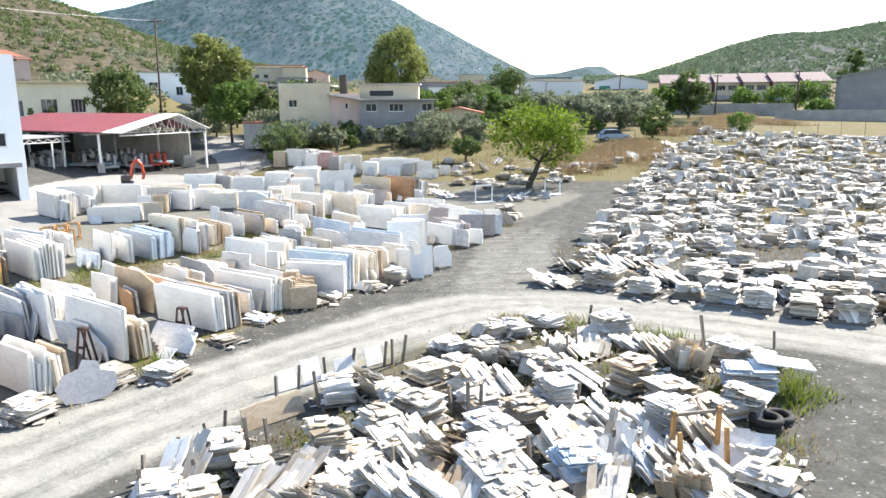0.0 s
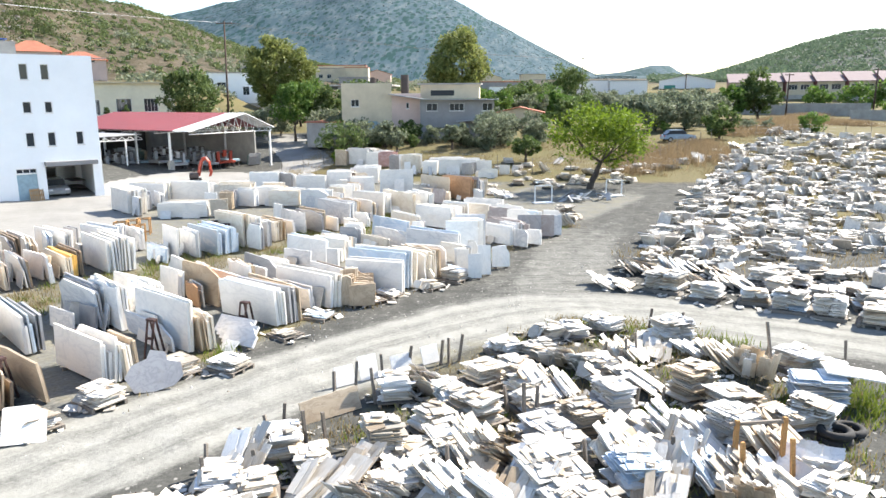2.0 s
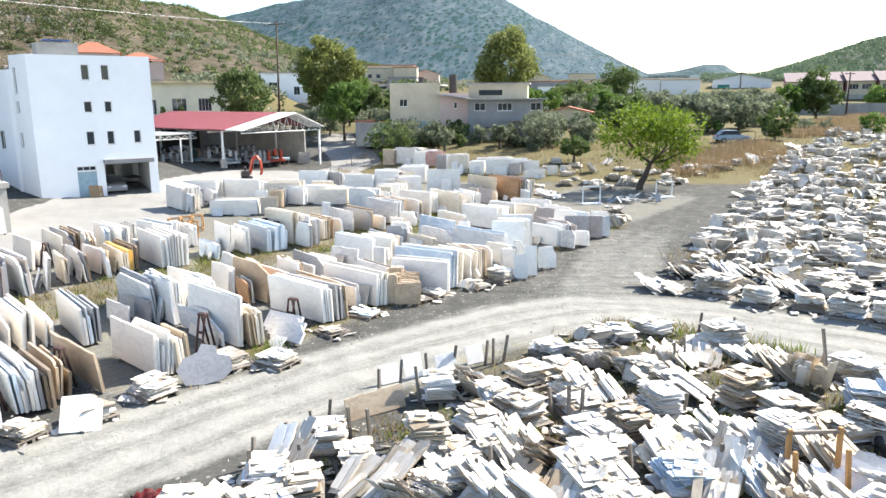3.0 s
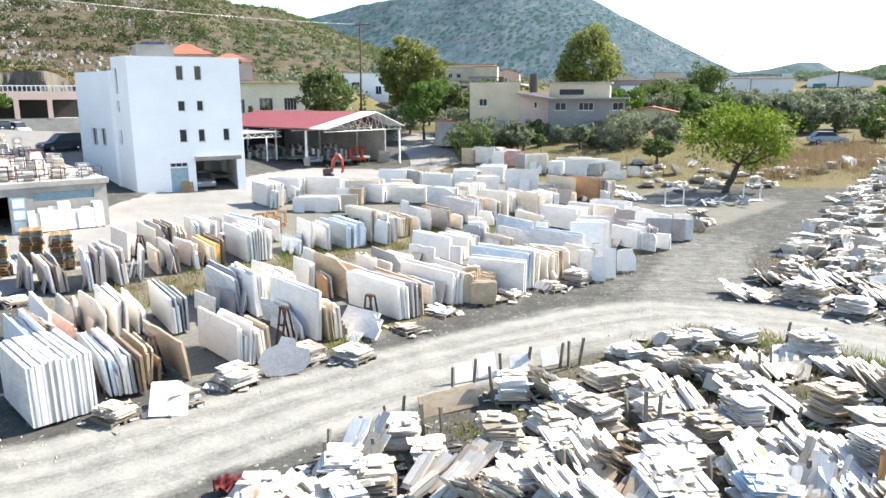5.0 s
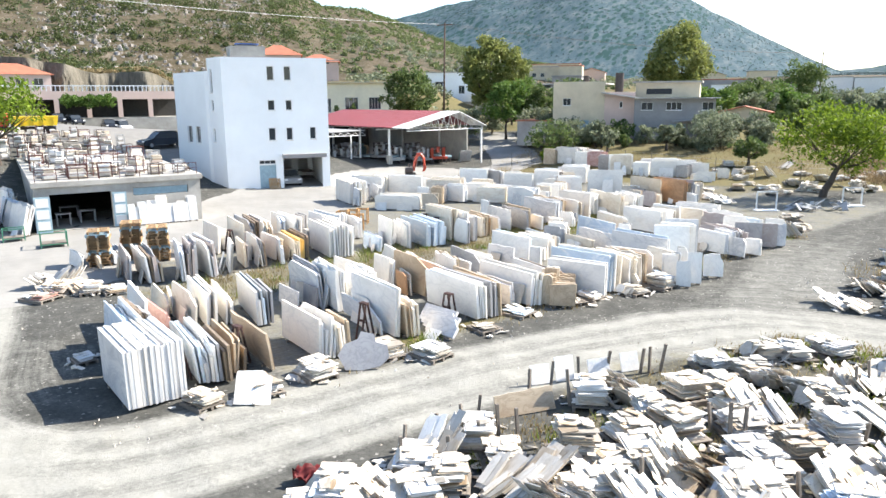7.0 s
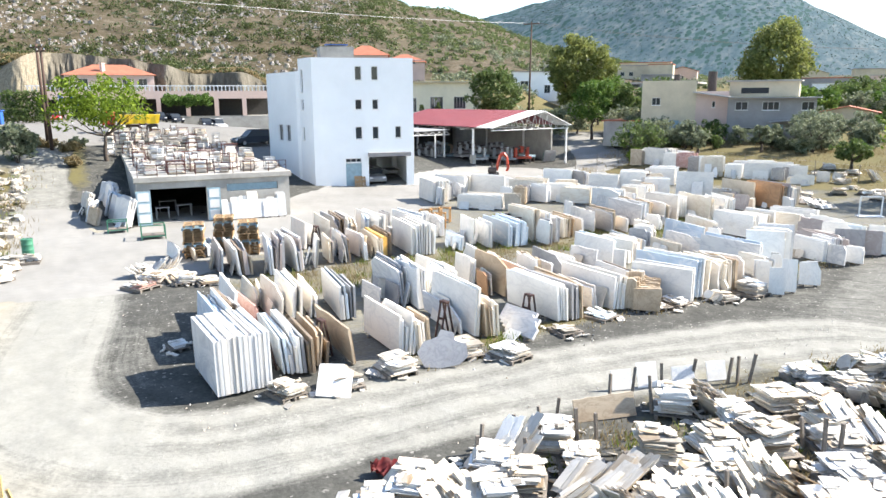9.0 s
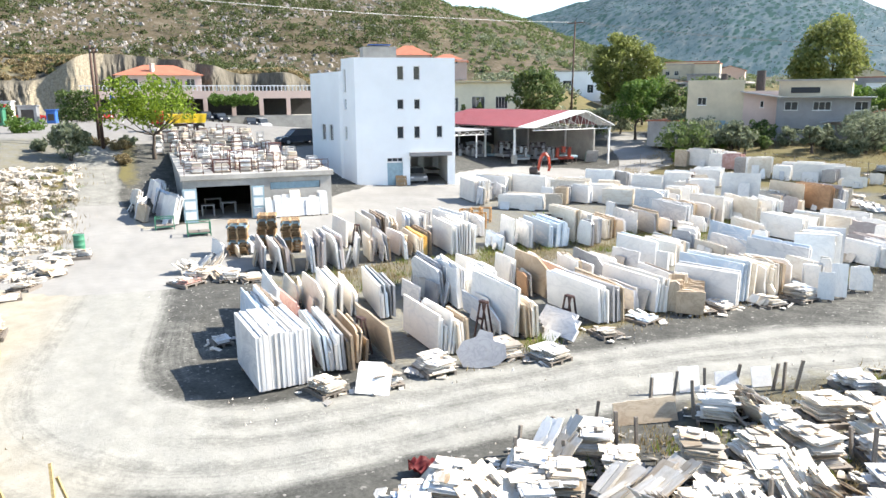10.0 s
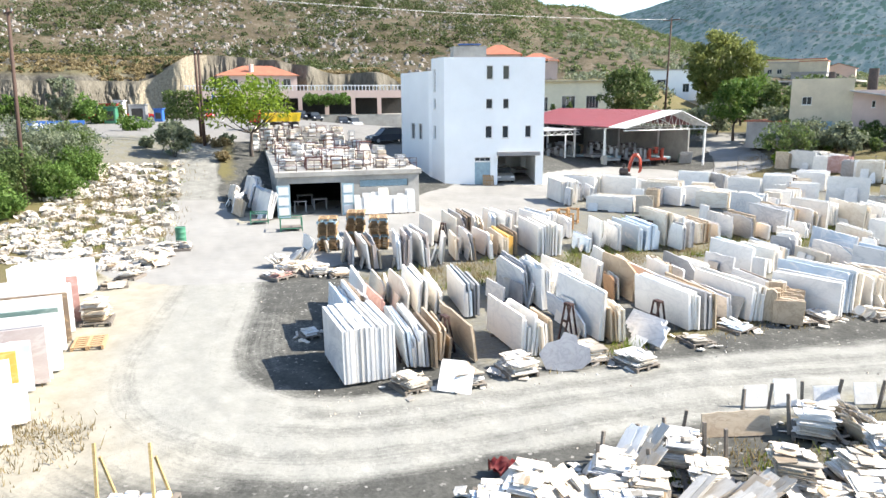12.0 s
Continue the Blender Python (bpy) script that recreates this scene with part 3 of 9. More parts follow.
def rock_face():
    """The grooved quarry face behind the arcade, with a sandy slip in it."""
    b = np.arange(37.5, 76, 0.055)
    rows = np.linspace(0, 1, 15)
    Bm, K = np.meshgrid(b, rows)
    face = 152 + 5 * fractal(Bm * 3.0, Bm * 0.0, 30, 3, 9)
    high = 11.0 * sm(37, 43, Bm) * (1 - 0.45 * sm(56, 60, Bm) * sm(75, 68, Bm))
    slip = sm(56.2, 57.4, Bm + 1.6 * K) * sm(62.0, 60.8, Bm + 1.6 * K)
    skew = Bm + 0.9 * K + 0.5 * fractal(Bm * 4, K * 3, 8, 3, 31)
    groove = np.abs(np.sin((skew + 2.2 * K) * 4.1 + 2.5 * fractal(Bm * 3, K * 5, 5, 3, 37))) * 0.4 + 0.7 * fractal(Bm * 10, K * 9, 7, 5, 33)
    groove = groove * (1 - 0.7 * slip) * np.sin(np.pi * np.clip(K * 0.9 + 0.1, 0, 1))
    R = face - 2.6 - 3.4 * (1 - K) - groove - 1.6 * slip * (1 - K)
    X, Y = -R * np.sin(np.radians(Bm)), R * np.cos(np.radians(Bm))
    Z = land(X, Y) - 0.3 + (high + 0.5) * K
    lid = face + 6.0
    X = np.vstack([X, -lid[:1] * np.sin(np.radians(Bm[:1]))])
    Y = np.vstack([Y, lid[:1] * np.cos(np.radians(Bm[:1]))])
    Z = np.vstack([Z, Z[-1:] - 0.9])
    n, k = X.shape
    idx = np.arange(n * k).reshape(n, k)
    quads = np.stack([idx[:-1, :-1], idx[:-1, 1:], idx[1:, 1:], idx[1:, :-1]], -1).reshape(-1, 4)[:, ::-1]
    me = bpy.data.meshes.new("rock_face")
    me.from_pydata(np.stack([X, Y, Z], -1).reshape(-1, 3).tolist(), [], quads.tolist())
    a = me.attributes.new("scar", 'FLOAT', 'POINT')
    a.data.foreach_set("value", np.vstack([slip, slip[-1:]]).ravel().astype(np.float32))
    me.materials.append(CLIFF)
    return tagged(new("rock_face", me), "grey grooved quarry face with a sandy slip", "rock face", kind="structure")


rock_face()
# ---------------------------------------------------------------- mesh helpers
def mesh_of(name, bm, material, smooth=False):
    me = bpy.data.meshes.new(name)
    bmesh.ops.recalc_face_normals(bm, faces=bm.faces)
    bm.to_mesh(me)
    bm.free()
    me.materials.append(material)
    if smooth:
        me.polygons.foreach_set("use_smooth", [True] * len(me.polygons))
    return me


def part(name, bm, material, parent=None, label="", m=None, smooth=False):
    """One mesh object, under a thing or a part. bm may be a bmesh or a mesh that is shared."""
    me = mesh_of(name, bm, material, smooth) if isinstance(bm, bmesh.types.BMesh) else bm
    ob = new(name, me)
    if parent is not None:
        ob.parent = parent
    if m is not None:
        ob.matrix_basis = m
    if label:
        ob["label"] = label
    return ob


def thing(name, m, label, category, group="", kind=""):
    ob = new(name)
    ob.empty_display_size = 0.2
    ob.matrix_basis = m
    return tagged(ob, label, category, group, kind)


def box(bm, x0, x1, y0, y1, z0, z1, bevel=0.0):
    v = [bm.verts.new((x, y, z)) for z in (z0, z1) for y in (y0, y1) for x in (x0, x1)]
    fs = [bm.faces.new([v[i] for i in q]) for q in ((0, 2, 3, 1), (4, 5, 7, 6), (0, 1, 5, 4), (1, 3, 7, 5), (3, 2, 6, 7), (2, 0, 4, 6))]
    if bevel:
        es = list({e for f in fs for e in f.edges})
        bmesh.ops.bevel(bm, geom=es, offset=bevel, segments=1, affect='EDGES')
    return bm


def boxm(x0, x1, y0, y1, z0, z1, bevel=0.0):
    return box(bmesh.new(), x0, x1, y0, y1, z0, z1, bevel)


def tube(bm, p, q, r0, r1=None, n=8, caps=True):
    """A round or tapering bar from p to q."""
    p, q = Vector(p), Vector(q)
    r1 = r0 if r1 is None else r1
    z = (q - p).normalized()
    x = z.orthogonal().normalized()
    y = z.cross(x)
    a = [bm.verts.new(p + (x * math.cos(k * 2 * math.pi / n) + y * math.sin(k * 2 * math.pi / n)) * r0) for k in range(n)]
    b = [bm.verts.new(q + (x * math.cos(k * 2 * math.pi / n) + y * math.sin(k * 2 * math.pi / n)) * r1) for k in range(n)]
    for k in range(n):
        bm.faces.new((a[k], a[(k + 1) % n], b[(k + 1) % n], b[k]))
    if caps:
        bm.faces.new(a[::-1])
        bm.faces.new(b)
    return bm


def prism(bm, pts, y0, y1):
    """A flat outline in x and z, given depth along y."""
    a = [bm.verts.new((x, y0, z)) for x, z in pts]
    b = [bm.verts.new((x, y1, z)) for x, z in pts]
    n = len(pts)
    bm.faces.new(a)
    bm.faces.new(b[::-1])
    for k in range(n):
        bm.faces.new((a[k], b[k], b[(k + 1) % n], a[(k + 1) % n]))
    return bm


def wall(length, height, thick, holes=()):
    """A wall along x from 0, z up, outer face at y = 0, with openings (x0, x1, z0, z1) right through it."""
    bm = bmesh.new()
    xs = sorted({0.0, length, *[h[0] for h in holes], *[h[1] for h in holes]})
    zs = sorted({0.0, height, *[h[2] for h in holes], *[h[3] for h in holes]})
    solid = {}
    for i in range(len(xs) - 1):
        for j in range(len(zs) - 1):
            cx, cz = (xs[i] + xs[i + 1]) / 2, (zs[j] + zs[j + 1]) / 2
            solid[i, j] = not any(h[0] < cx < h[1] and h[2] < cz < h[3] for h in holes)
    vs = {}

    def v(i, j, k):
        if (i, j, k) not in vs:
            vs[i, j, k] = bm.verts.new((xs[i], thick * k, zs[j]))
        return vs[i, j, k]

    for (i, j), s in solid.items():
        if not s:
            continue
        bm.faces.new((v(i, j, 0), v(i + 1, j, 0), v(i + 1, j + 1, 0), v(i, j + 1, 0)))
        bm.faces.new((v(i, j, 1), v(i, j + 1, 1), v(i + 1, j + 1, 1), v(i + 1, j, 1)))
        for di, dj, a, b in ((-1, 0, (0, 0), (0, 1)), (1, 0, (1, 0), (1, 1)), (0, -1, (0, 0), (1, 0)), (0, 1, (0, 1), (1, 1))):
            if not solid.get((i + di, j + dj), False):
                bm.faces.new((v(i + a[0], j + a[1], 0), v(i + b[0], j + b[1], 0), v(i + b[0], j + b[1], 1), v(i + a[0], j + a[1], 1)))
    return bm


def window(parent, x0, x1, z0, z1, m, depth=0.14, sill=True, bars=1, frame_mat=None, glass=None):
    """Frame, panes and sill set back in an opening of a wall that lies at m."""
    frame_mat = frame_mat or FRAME_ALU
    f = bmesh.new()
    w = 0.055
    y0, y1 = depth, depth + 0.06
    box(f, x0, x0 + w, y0, y1, z0, z1)
    box(f, x1 - w, x1, y0, y1, z0, z1)
    box(f, x0 + w, x1 - w, y0, y1, z0, z0 + w)
    box(f, x0 + w, x1 - w, y0, y1, z1 - w, z1)
    step = (x1 - x0) / (bars + 1)
    for k in range(bars):
        box(f, x0 + step * (k + 1) - w / 2, x0 + step * (k + 1) + w / 2, y0 - 0.004, y1 + 0.004, z0 + w, z1 - w)
    win = part("window", f, frame_mat, parent, "white framed window", m)
    part("pane", boxm(x0 + w, x1 - w, y0 + 0.025, y0 + 0.035, z0 + w, z1 - w), glass or GLASS, win, "dark glass pane")
    if sill:
        part("sill", boxm(x0 - 0.06, x1 + 0.06, -0.05, depth, z0 - 0.06, z0 - 0.002), STONE["white"], win, "white marble sill")
    return win


def facing(p, q, z=0.0):
    """Pose whose x axis runs from p to q on plan and whose y axis points to the left of it, away from the viewer."""
    a = math.degrees(math.atan2(q[1] - p[1], q[0] - p[0]))
    return pose(p[0], p[1], z, 0, 0, a), math.hypot(q[0] - p[0], q[1] - p[1])
# ---------------------------------------------------------------- buildings
def gable_roof(L, depth, z0, rise, over=0.4, ridge=0.5, thick=0.12):
    """Two slopes with the ridge along y, over a plan L by depth."""
    bm = bmesh.new()
    xr = L * ridge
    top, low = z0 + rise, z0 - over * rise / max(xr, 0.1)
    prism(bm, [(-over, low), (xr, top), (L + over, z0 - over * rise / max(L - xr, 0.1)),
               (L + over, z0 - over * rise / max(L - xr, 0.1) + thick), (xr, top + thick), (-over, low + thick)], -over, depth + over)
    return bm


def hip_roof(L, depth, z0, rise, over=0.5):
    bm = bmesh.new()
    a = [bm.verts.new(p) for p in ((-over, -over, z0), (L + over, -over, z0), (L + over, depth + over, z0), (-over, depth + over, z0))]
    d = depth / 2
    r = [bm.verts.new(p) for p in ((d, d, z0 + rise), (L - d, d, z0 + rise))]
    for q in ((a[0], a[1], r[1], r[0]), (a[1], a[2], r[1]), (a[2], a[3], r[0], r[1]), (a[3], a[0], r[0])):
        bm.faces.new(q)
    bm.faces.new(a[::-1])
    return bm


def quad_walls(root, corners, z1, thick, mat, holes, base=-1.5, open_mat=None):
    """Four walls round a plan of corners; holes: {side: [(x0, x1, z0, z1, kind)]}; kind w window, o open, d door."""
    inv = root.matrix_basis.inverted()
    pts = [inv @ Vector((*c, 0)) for c in corners]
    n = len(pts)
    for i in range(n):
        p, q = pts[i], pts[(i + 1) % n]
        m, L = facing(p, q, base)
        hs = [(h[0], h[1], h[2] - base, h[3] - base) for h in holes.get(i, [])]
        w = part("wall", wall(L, z1 - base, thick, hs), mat, root, m=m)
        for h, g in zip(hs, holes.get(i, [])):
            if g[4] == "w":
                win = window(w, *h, Matrix.Identity(4), depth=0.12, bars=g[5] if len(g) > 5 else 0)
            elif g[4] == "d":
                part("door", boxm(h[0] + 0.003, h[1] - 0.003, 0.1, 0.16, h[2], h[3] - 0.003), STEEL_BLUE if len(g) < 6 else g[5], w, "grey-blue metal door")


def white_building():
    A, B, C = (-40.59, 52.65), (-33.87, 58.91), (-49.83, 57.39)
    root = thing("office_building", pose(A[0], A[1], 0), "four-storey white rendered building with a ground-floor garage", "building")
    S = (A[0] + (C[0] - A[0]) * 0.27, A[1] + (C[1] - A[1]) * 0.27)
    back_b, back_s = (B[0] - 6.5, B[1] + 7.0), (S[0] - 1.2, S[1] + 8.5)
    Lc = math.hypot(C[0] - A[0], C[1] - A[1])
    s0 = Lc * 0.73
    front = [(3.84, 4.45, 9.6, 10.83, "w"), (5.34, 5.94, 9.6, 10.83, "w"), (3.81, 4.42, 7.0, 7.9, "w"), (5.37, 5.93, 7.0, 7.9, "w"),
             (3.77, 4.39, 4.35, 5.47, "w"), (5.34, 5.91, 4.35, 5.47, "w"), (7.45, 8.01, 4.4, 5.48, "w"),
             (2.79, 4.25, 0.0, 2.2, "d"), (2.79, 4.25, 2.24, 2.62, "w", 2), (4.91, 8.48, 0.0, 2.72, "o")]
    side = [(8.05 - s0, 8.5 - s0, 8.55, 10.6, "w"), (8.05 - s0, 8.5 - s0, 7.0, 7.93, "w"), (8.05 - s0, 8.5 - s0, 4.25, 5.45, "w")]
    quad_walls(root, [A, B, back_b, back_s, S], 11.55, 0.3, WALL_WHITE, {0: front, 4: side})
    wing = [(2.45, 3.5, 4.0, 5.55, "w", 1), (4.3, 5.3, 4.0, 5.55, "w", 1)]
    quad_walls(root, [C, (S[0] - 0.02, S[1] + 0.01), (S[0] - 1.4, S[1] + 8.4), (C[0] - 0.5, C[1] + 8)], 10.45, 0.3, WALL_WHITE, {0: wing})
    inv = root.matrix_basis.inverted()

    def slab(name, pts, z0, z1, mat):
        bm = bmesh.new()
        lo = [bm.verts.new(inv @ Vector((*p, z0))) for p in pts]
        hi = [bm.verts.new(inv @ Vector((*p, z1))) for p in pts]
        bm.faces.new(lo[::-1]), bm.faces.new(hi)
        for k in range(len(pts)):
            bm.faces.new((lo[k], lo[(k + 1) % len(pts)], hi[(k + 1) % len(pts)], hi[k]))
        return part(name, bm, mat, root)

    ins = lambda p, c=(-40.5, 58.5), k=0.05: (p[0] + (c[0] - p[0]) * k, p[1] + (c[1] - p[1]) * k)
    slab("roof", [ins(p) for p in (A, B, back_b, back_s, S)], 11.1, 11.3, CONCRETE)
    slab("roof", [ins(p, (-46, 59)) for p in (C, S, (S[0] - 1.4, S[1] + 8.4), (C[0] - 0.5, C[1] + 8))], 9.9, 10.1, CONCRETE)
    slab("floor_slab", [ins(p) for p in (A, B, back_b, back_s, S)], 2.9, 3.1, WALL_WHITE)
    m, L = facing(A, B, 0)
    loc = inv @ m
    part("awning", prism(bmesh.new(), [(4.85, 2.78), (8.75, 2.78), (8.75, 3.12), (4.85, 3.12)], -0.75, -0.003), WALL_GREY, root, "grey concrete canopy", loc)
    part("partition", boxm(4.55, 4.63, 0.4, 7, 0, 2.88), WALL_CREAM, root, m=loc)
    part("back_wall", wall(4.3, 2.8, 0.15, [(1.2, 2.2, 1.0, 2.0), (2.8, 3.8, 0.9, 2.1)]), WALL_WHITE, root, m=loc @ pose(4.6, 6.5, 0.02))
    part("shelf", boxm(7.3, 8.4, 3.0, 5.5, 0.5, 0.56), STEEL_BLACK, root, m=loc)
    part("shelf", boxm(7.3, 8.4, 3.0, 5.5, 1.1, 1.16), STEEL_BLACK, root, m=loc)
    pl = thing("pallet", pose(-37.4, 55.15, 0.02, 68, 0, 43) @ pose(0, 0.5, 0), "pale wooden pallet leaning on the white wall", "pallet")
    for yy in (-0.44, 0, 0.44):
        part("stringer", boxm(-0.5, 0.5, yy - 0.045, yy + 0.045, -0.1, 0.0), WOOD_NEW, pl)
    for i in range(8):
        part("board", boxm(-0.5 + i * 0.13, -0.4 + i * 0.13, -0.55, 0.55, 0.002, 0.022), WOOD_NEW, pl)
    part("stair_house", boxm(1.2, 4.3, 3.2, 6.2, 11.3, 12.7), CONCRETE, root, "raw concrete stair head", loc)
    part("solar_panel", boxm(1.8, 3.9, 4.0, 5.2, 12.9, 12.98), BLUE_SIGN, root, "blue solar water panel", loc)
    part("tank_stand", boxm(2.0, 3.7, 4.4, 4.9, 12.704, 12.896), STEEL_GREY, root, m=loc)
    return root


def workshop():
    G, G2, G3 = (-38.89, 31.81), (-32.93, 39.69), (-48.43, 38.05)
    m, L = facing(G, G2, 0)
    root = thing("stone_workshop", m, "low raw concrete workshop with an open blue steel door", "building")
    D = 24.0
    front = [(0.8, 4.3, 0.0, 2.3), (5.63, 9.08, 1.9, 2.4)]
    part("wall", wall(L, 2.75, 0.25, front), CONCRETE, root)
    part("wall", boxm(0, 0.25, 0.253, D, 0, 2.75), CONCRETE, root)
    part("wall", boxm(L - 0.25, L, 0.253, D, 0, 2.75), CONCRETE, root)
    part("wall", boxm(0.25, L - 0.25, D - 0.25, D, 0, 2.75), CONCRETE, root)
    part("roof", boxm(-0.15, L + 0.15, -0.15, D + 0.1, 2.754, 3.1, 0.02), CONCRETE, root, "thick concrete roof slab")
    part("floor", boxm(0.25, L - 0.25, 0.25, D - 0.3, 0.0, 0.03), CONCRETE, root)
    for x0, x1, y in ((-0.1, 0.78, -0.5), (4.32, 5.15, -0.35)):
        leaf = part("door", boxm(x0, x1, y, y + 0.05, 0.05, 2.25), STEEL_BLUE, root, "pale blue steel door leaf, folded open")
        for k in range(3):
            part("louvre_panel", boxm(x0 + 0.1, x1 - 0.1, y - 0.02, y - 0.003, 0.2 + k * 0.7, 0.75 + k * 0.7), FRAME_ALU, leaf)
    part("window", boxm(5.66, 9.05, 0.1, 0.14, 1.93, 2.37), STEEL_BLUE, root, "blue barred strip window")
    for k in range(14):
        part("bar", boxm(5.75 + k * 0.245, 5.79 + k * 0.245, 0.03, 0.06, 1.9, 2.4), STEEL_BLUE, root)
    for x, y, w in ((1.6, 2.2, 0.9), (3.1, 3.0, 1.0), (2.2, 5.5, 1.2)):
        t = part("work_bench", boxm(x - w / 2, x + w / 2, y - 0.4, y + 0.4, 0.78, 0.84), STEEL_GREY, root)
        for sx in (-1, 1):
            for sy in (-0.33, 0.33):
                part("leg", boxm(x + sx * (w / 2 - 0.06) - 0.03, x + sx * (w / 2 - 0.06) + 0.03, y + sy - 0.03, y + sy + 0.03, 0.03, 0.78), STEEL_GREY, t)
    # railings along the roof edge
    rail = thing("roof_railing", m @ pose(0, 0, 3.1), "rusty steel railing round the workshop roof", "railing")
    for k in range(9):
        part("post", boxm(0.1 + k * 1.2, 0.14 + k * 1.2, 0.05, 0.09, 0, 0.75), STEEL_RED, rail)
    part("rail", boxm(0.1, 9.75, 0.055, 0.085, 0.72, 0.76), STEEL_RED, rail)
    part("rail", boxm(0.1, 9.75, 0.055, 0.085, 0.38, 0.41), STEEL_RED, rail)
    return root, m, L, D


def shed():
    E1, E2 = (-33.23, 75.52), (-27.65, 85.72)
    m, L = facing(E1, E2, 0)
    root = thing("open_shed", m, "open-sided machine shed with a red sheet roof and white steel trusses", "shed")
    D, zr, ze, rid = 25.0, 6.35, 4.68, 0.64
    xr = L * rid

    def sheet(name, y0, y1, mat, label):
        bm = bmesh.new()
        prism(bm, [(-0.3, ze - 0.08), (xr, zr), (L + 0.2, ze - 0.05), (L + 0.2, ze + 0.05), (xr, zr + 0.1), (-0.3, ze + 0.02)], y0, y1)
        r = part(name, bm, mat, root, label)
        for k in range(int((y1 - y0) / 0.5)):
            y = y0 + 0.25 + k * 0.5
            b = bmesh.new()
            prism(b, [(-0.3, ze + 0.022), (xr, zr + 0.102), (xr, zr + 0.135), (-0.3, ze + 0.055)], y - 0.03, y + 0.03)
            part("rib", b, mat, r)

    sheet("roof", 2.6, D, ROOF_RED, "red profiled steel roof")
    sheet("roof", -0.4, 2.596, STEEL_WHITE, "white roof sheets over the gable")

    def truss(y, n=12):
        bm = bmesh.new()
        zc = ze - 0.35
        tube(bm, (-0.2, y, zc), (L, y, zc), 0.05, n=6)
        tube(bm, (-0.2, y, ze - 0.12), (xr, y, zr - 0.06), 0.05, n=6)
        tube(bm, (xr, y, zr - 0.06), (L, y, ze - 0.12), 0.05, n=6)
        top = lambda x: ze - 0.12 + (zr - ze + 0.06) * (x / xr if x < xr else (L - x) / (L - xr))
        for k in range(n):
            x0, x1 = L * k / n, L * (k + 1) / n
            tube(bm, (x0, y, zc), ((x0 + x1) / 2, y, top((x0 + x1) / 2)), 0.03, n=5)
            tube(bm, ((x0 + x1) / 2, y, top((x0 + x1) / 2)), (x1, y, zc), 0.03, n=5)
        part("truss", bm, STEEL_WHITE, root, "white lattice truss")

    for y in (0.0, 6.0, 12.0, 18.0, 24.0):
        truss(y)
    for x, y in ((L - 0.3, 0), (0.05, 3.7), (0.05, 9.8), (0.05, 16), (L - 0.3, 8), (L - 0.3, 16)):
        part("post", boxm(x - 0.1, x + 0.1, y - 0.1, y + 0.1, 0, ze - 0.3), STEEL_WHITE, root, "white steel post")
    part("plinth", boxm(-0.2, 0.3, 3.45, 3.95, 0, 1.4), CONCRETE, root, "white concrete pier")
    part("wall", boxm(L + 0.0, L + 0.2, 3.0, D, 0, ze - 0.4), CONCRETE, root, "grey-beige side wall")
    # rear walls and floor: shade under the roof put into their colour
    part("wall", boxm(-0.2, L, D - 0.2, D - 0.004, 0, ze - 0.4), INDOOR_SHADE, root)
    part("wall", boxm(-8.2, -8.0, 7.9, D, 0, 4.0), INDOOR_SHADE, root)
    part("wall", boxm(-8.0, -0.3, D - 0.2, D - 0.004, 0, 4.0), INDOOR_SHADE, root)
    part("floor", boxm(-8.0, L, 0.8, D - 0.3, 0.02, 0.05), INDOOR_SHADE, root, "floor coloured near-black for the shade under the roof")
    # lower lean-to on the building's side
    lean = part("lean_to_roof", prism(bmesh.new(), [(-7.5, 4.0), (-0.35, 4.15), (-0.35, 4.25), (-7.5, 4.1)], 8.0, 17.0), ROOF_GREY, root, "grey corrugated lean-to roof")
    for k in range(7):
        part("brace", tube(bmesh.new(), (-7.3 + k, 8.05, 3.65), (-6.8 + k, 8.05, 4.0), 0.03, n=5), STEEL_WHITE, lean)
        part("brace", tube(bmesh.new(), (-6.8 + k, 8.05, 4.0), (-6.3 + k, 8.05, 3.65), 0.03, n=5), STEEL_WHITE, lean)
    part("chord", tube(bmesh.new(), (-7.4, 8.05, 3.62), (-0.3, 8.05, 3.62), 0.045, n=6), STEEL_WHITE, lean)
    for x in (-5.5, -2.4):
        part("post", boxm(x - 0.07, x + 0.07, 8.0, 8.14, 0, 3.6), STEEL_WHITE, lean)
    # machines and benches under the roof
    mr = random.Random(31)
    stuff = [("stone_saw", STEEL_GREY, "grey bridge saw for cutting stone"), ("red_machine", DIGGER_RED, "red stone-cutting machine"), ("work_table", STEEL_BLUE, "pale blue machine bed")]
    for i, (x, y) in enumerate(((1.5, 4.5), (3.6, 7.0), (6.0, 6.0), (7.6, 9.0), (2.5, 12.0), (5.5, 13.0), (8.5, 4.2), (-3.0, 9.5), (-5.0, 11.0), (-1.2, 10.5), (4.8, 3.4), (7.0, 3.2), (2.6, 8.6), (5.0, 9.6), (9.3, 7.0), (-6.2, 9.2), (1.0, 15.5), (3.8, 17))):
        nm, mat, lab = stuff[(0, 2, 0, 0, 2, 0, 2, 0, 2, 0, 0, 1, 0, 0, 2, 0, 0, 0)[i]]
        q = thing(nm, m @ pose(x, y, 0.05, 0, 0, mr.uniform(-10, 10)), lab + " under the shed roof", "machine")
        w, d, h = mr.uniform(0.9, 1.5), mr.uniform(0.5, 0.9), mr.uniform(0.7, 1.1)
        part("bed", boxm(-w, w, -d, d, h * 0.7, h, 0.03), mat, q)
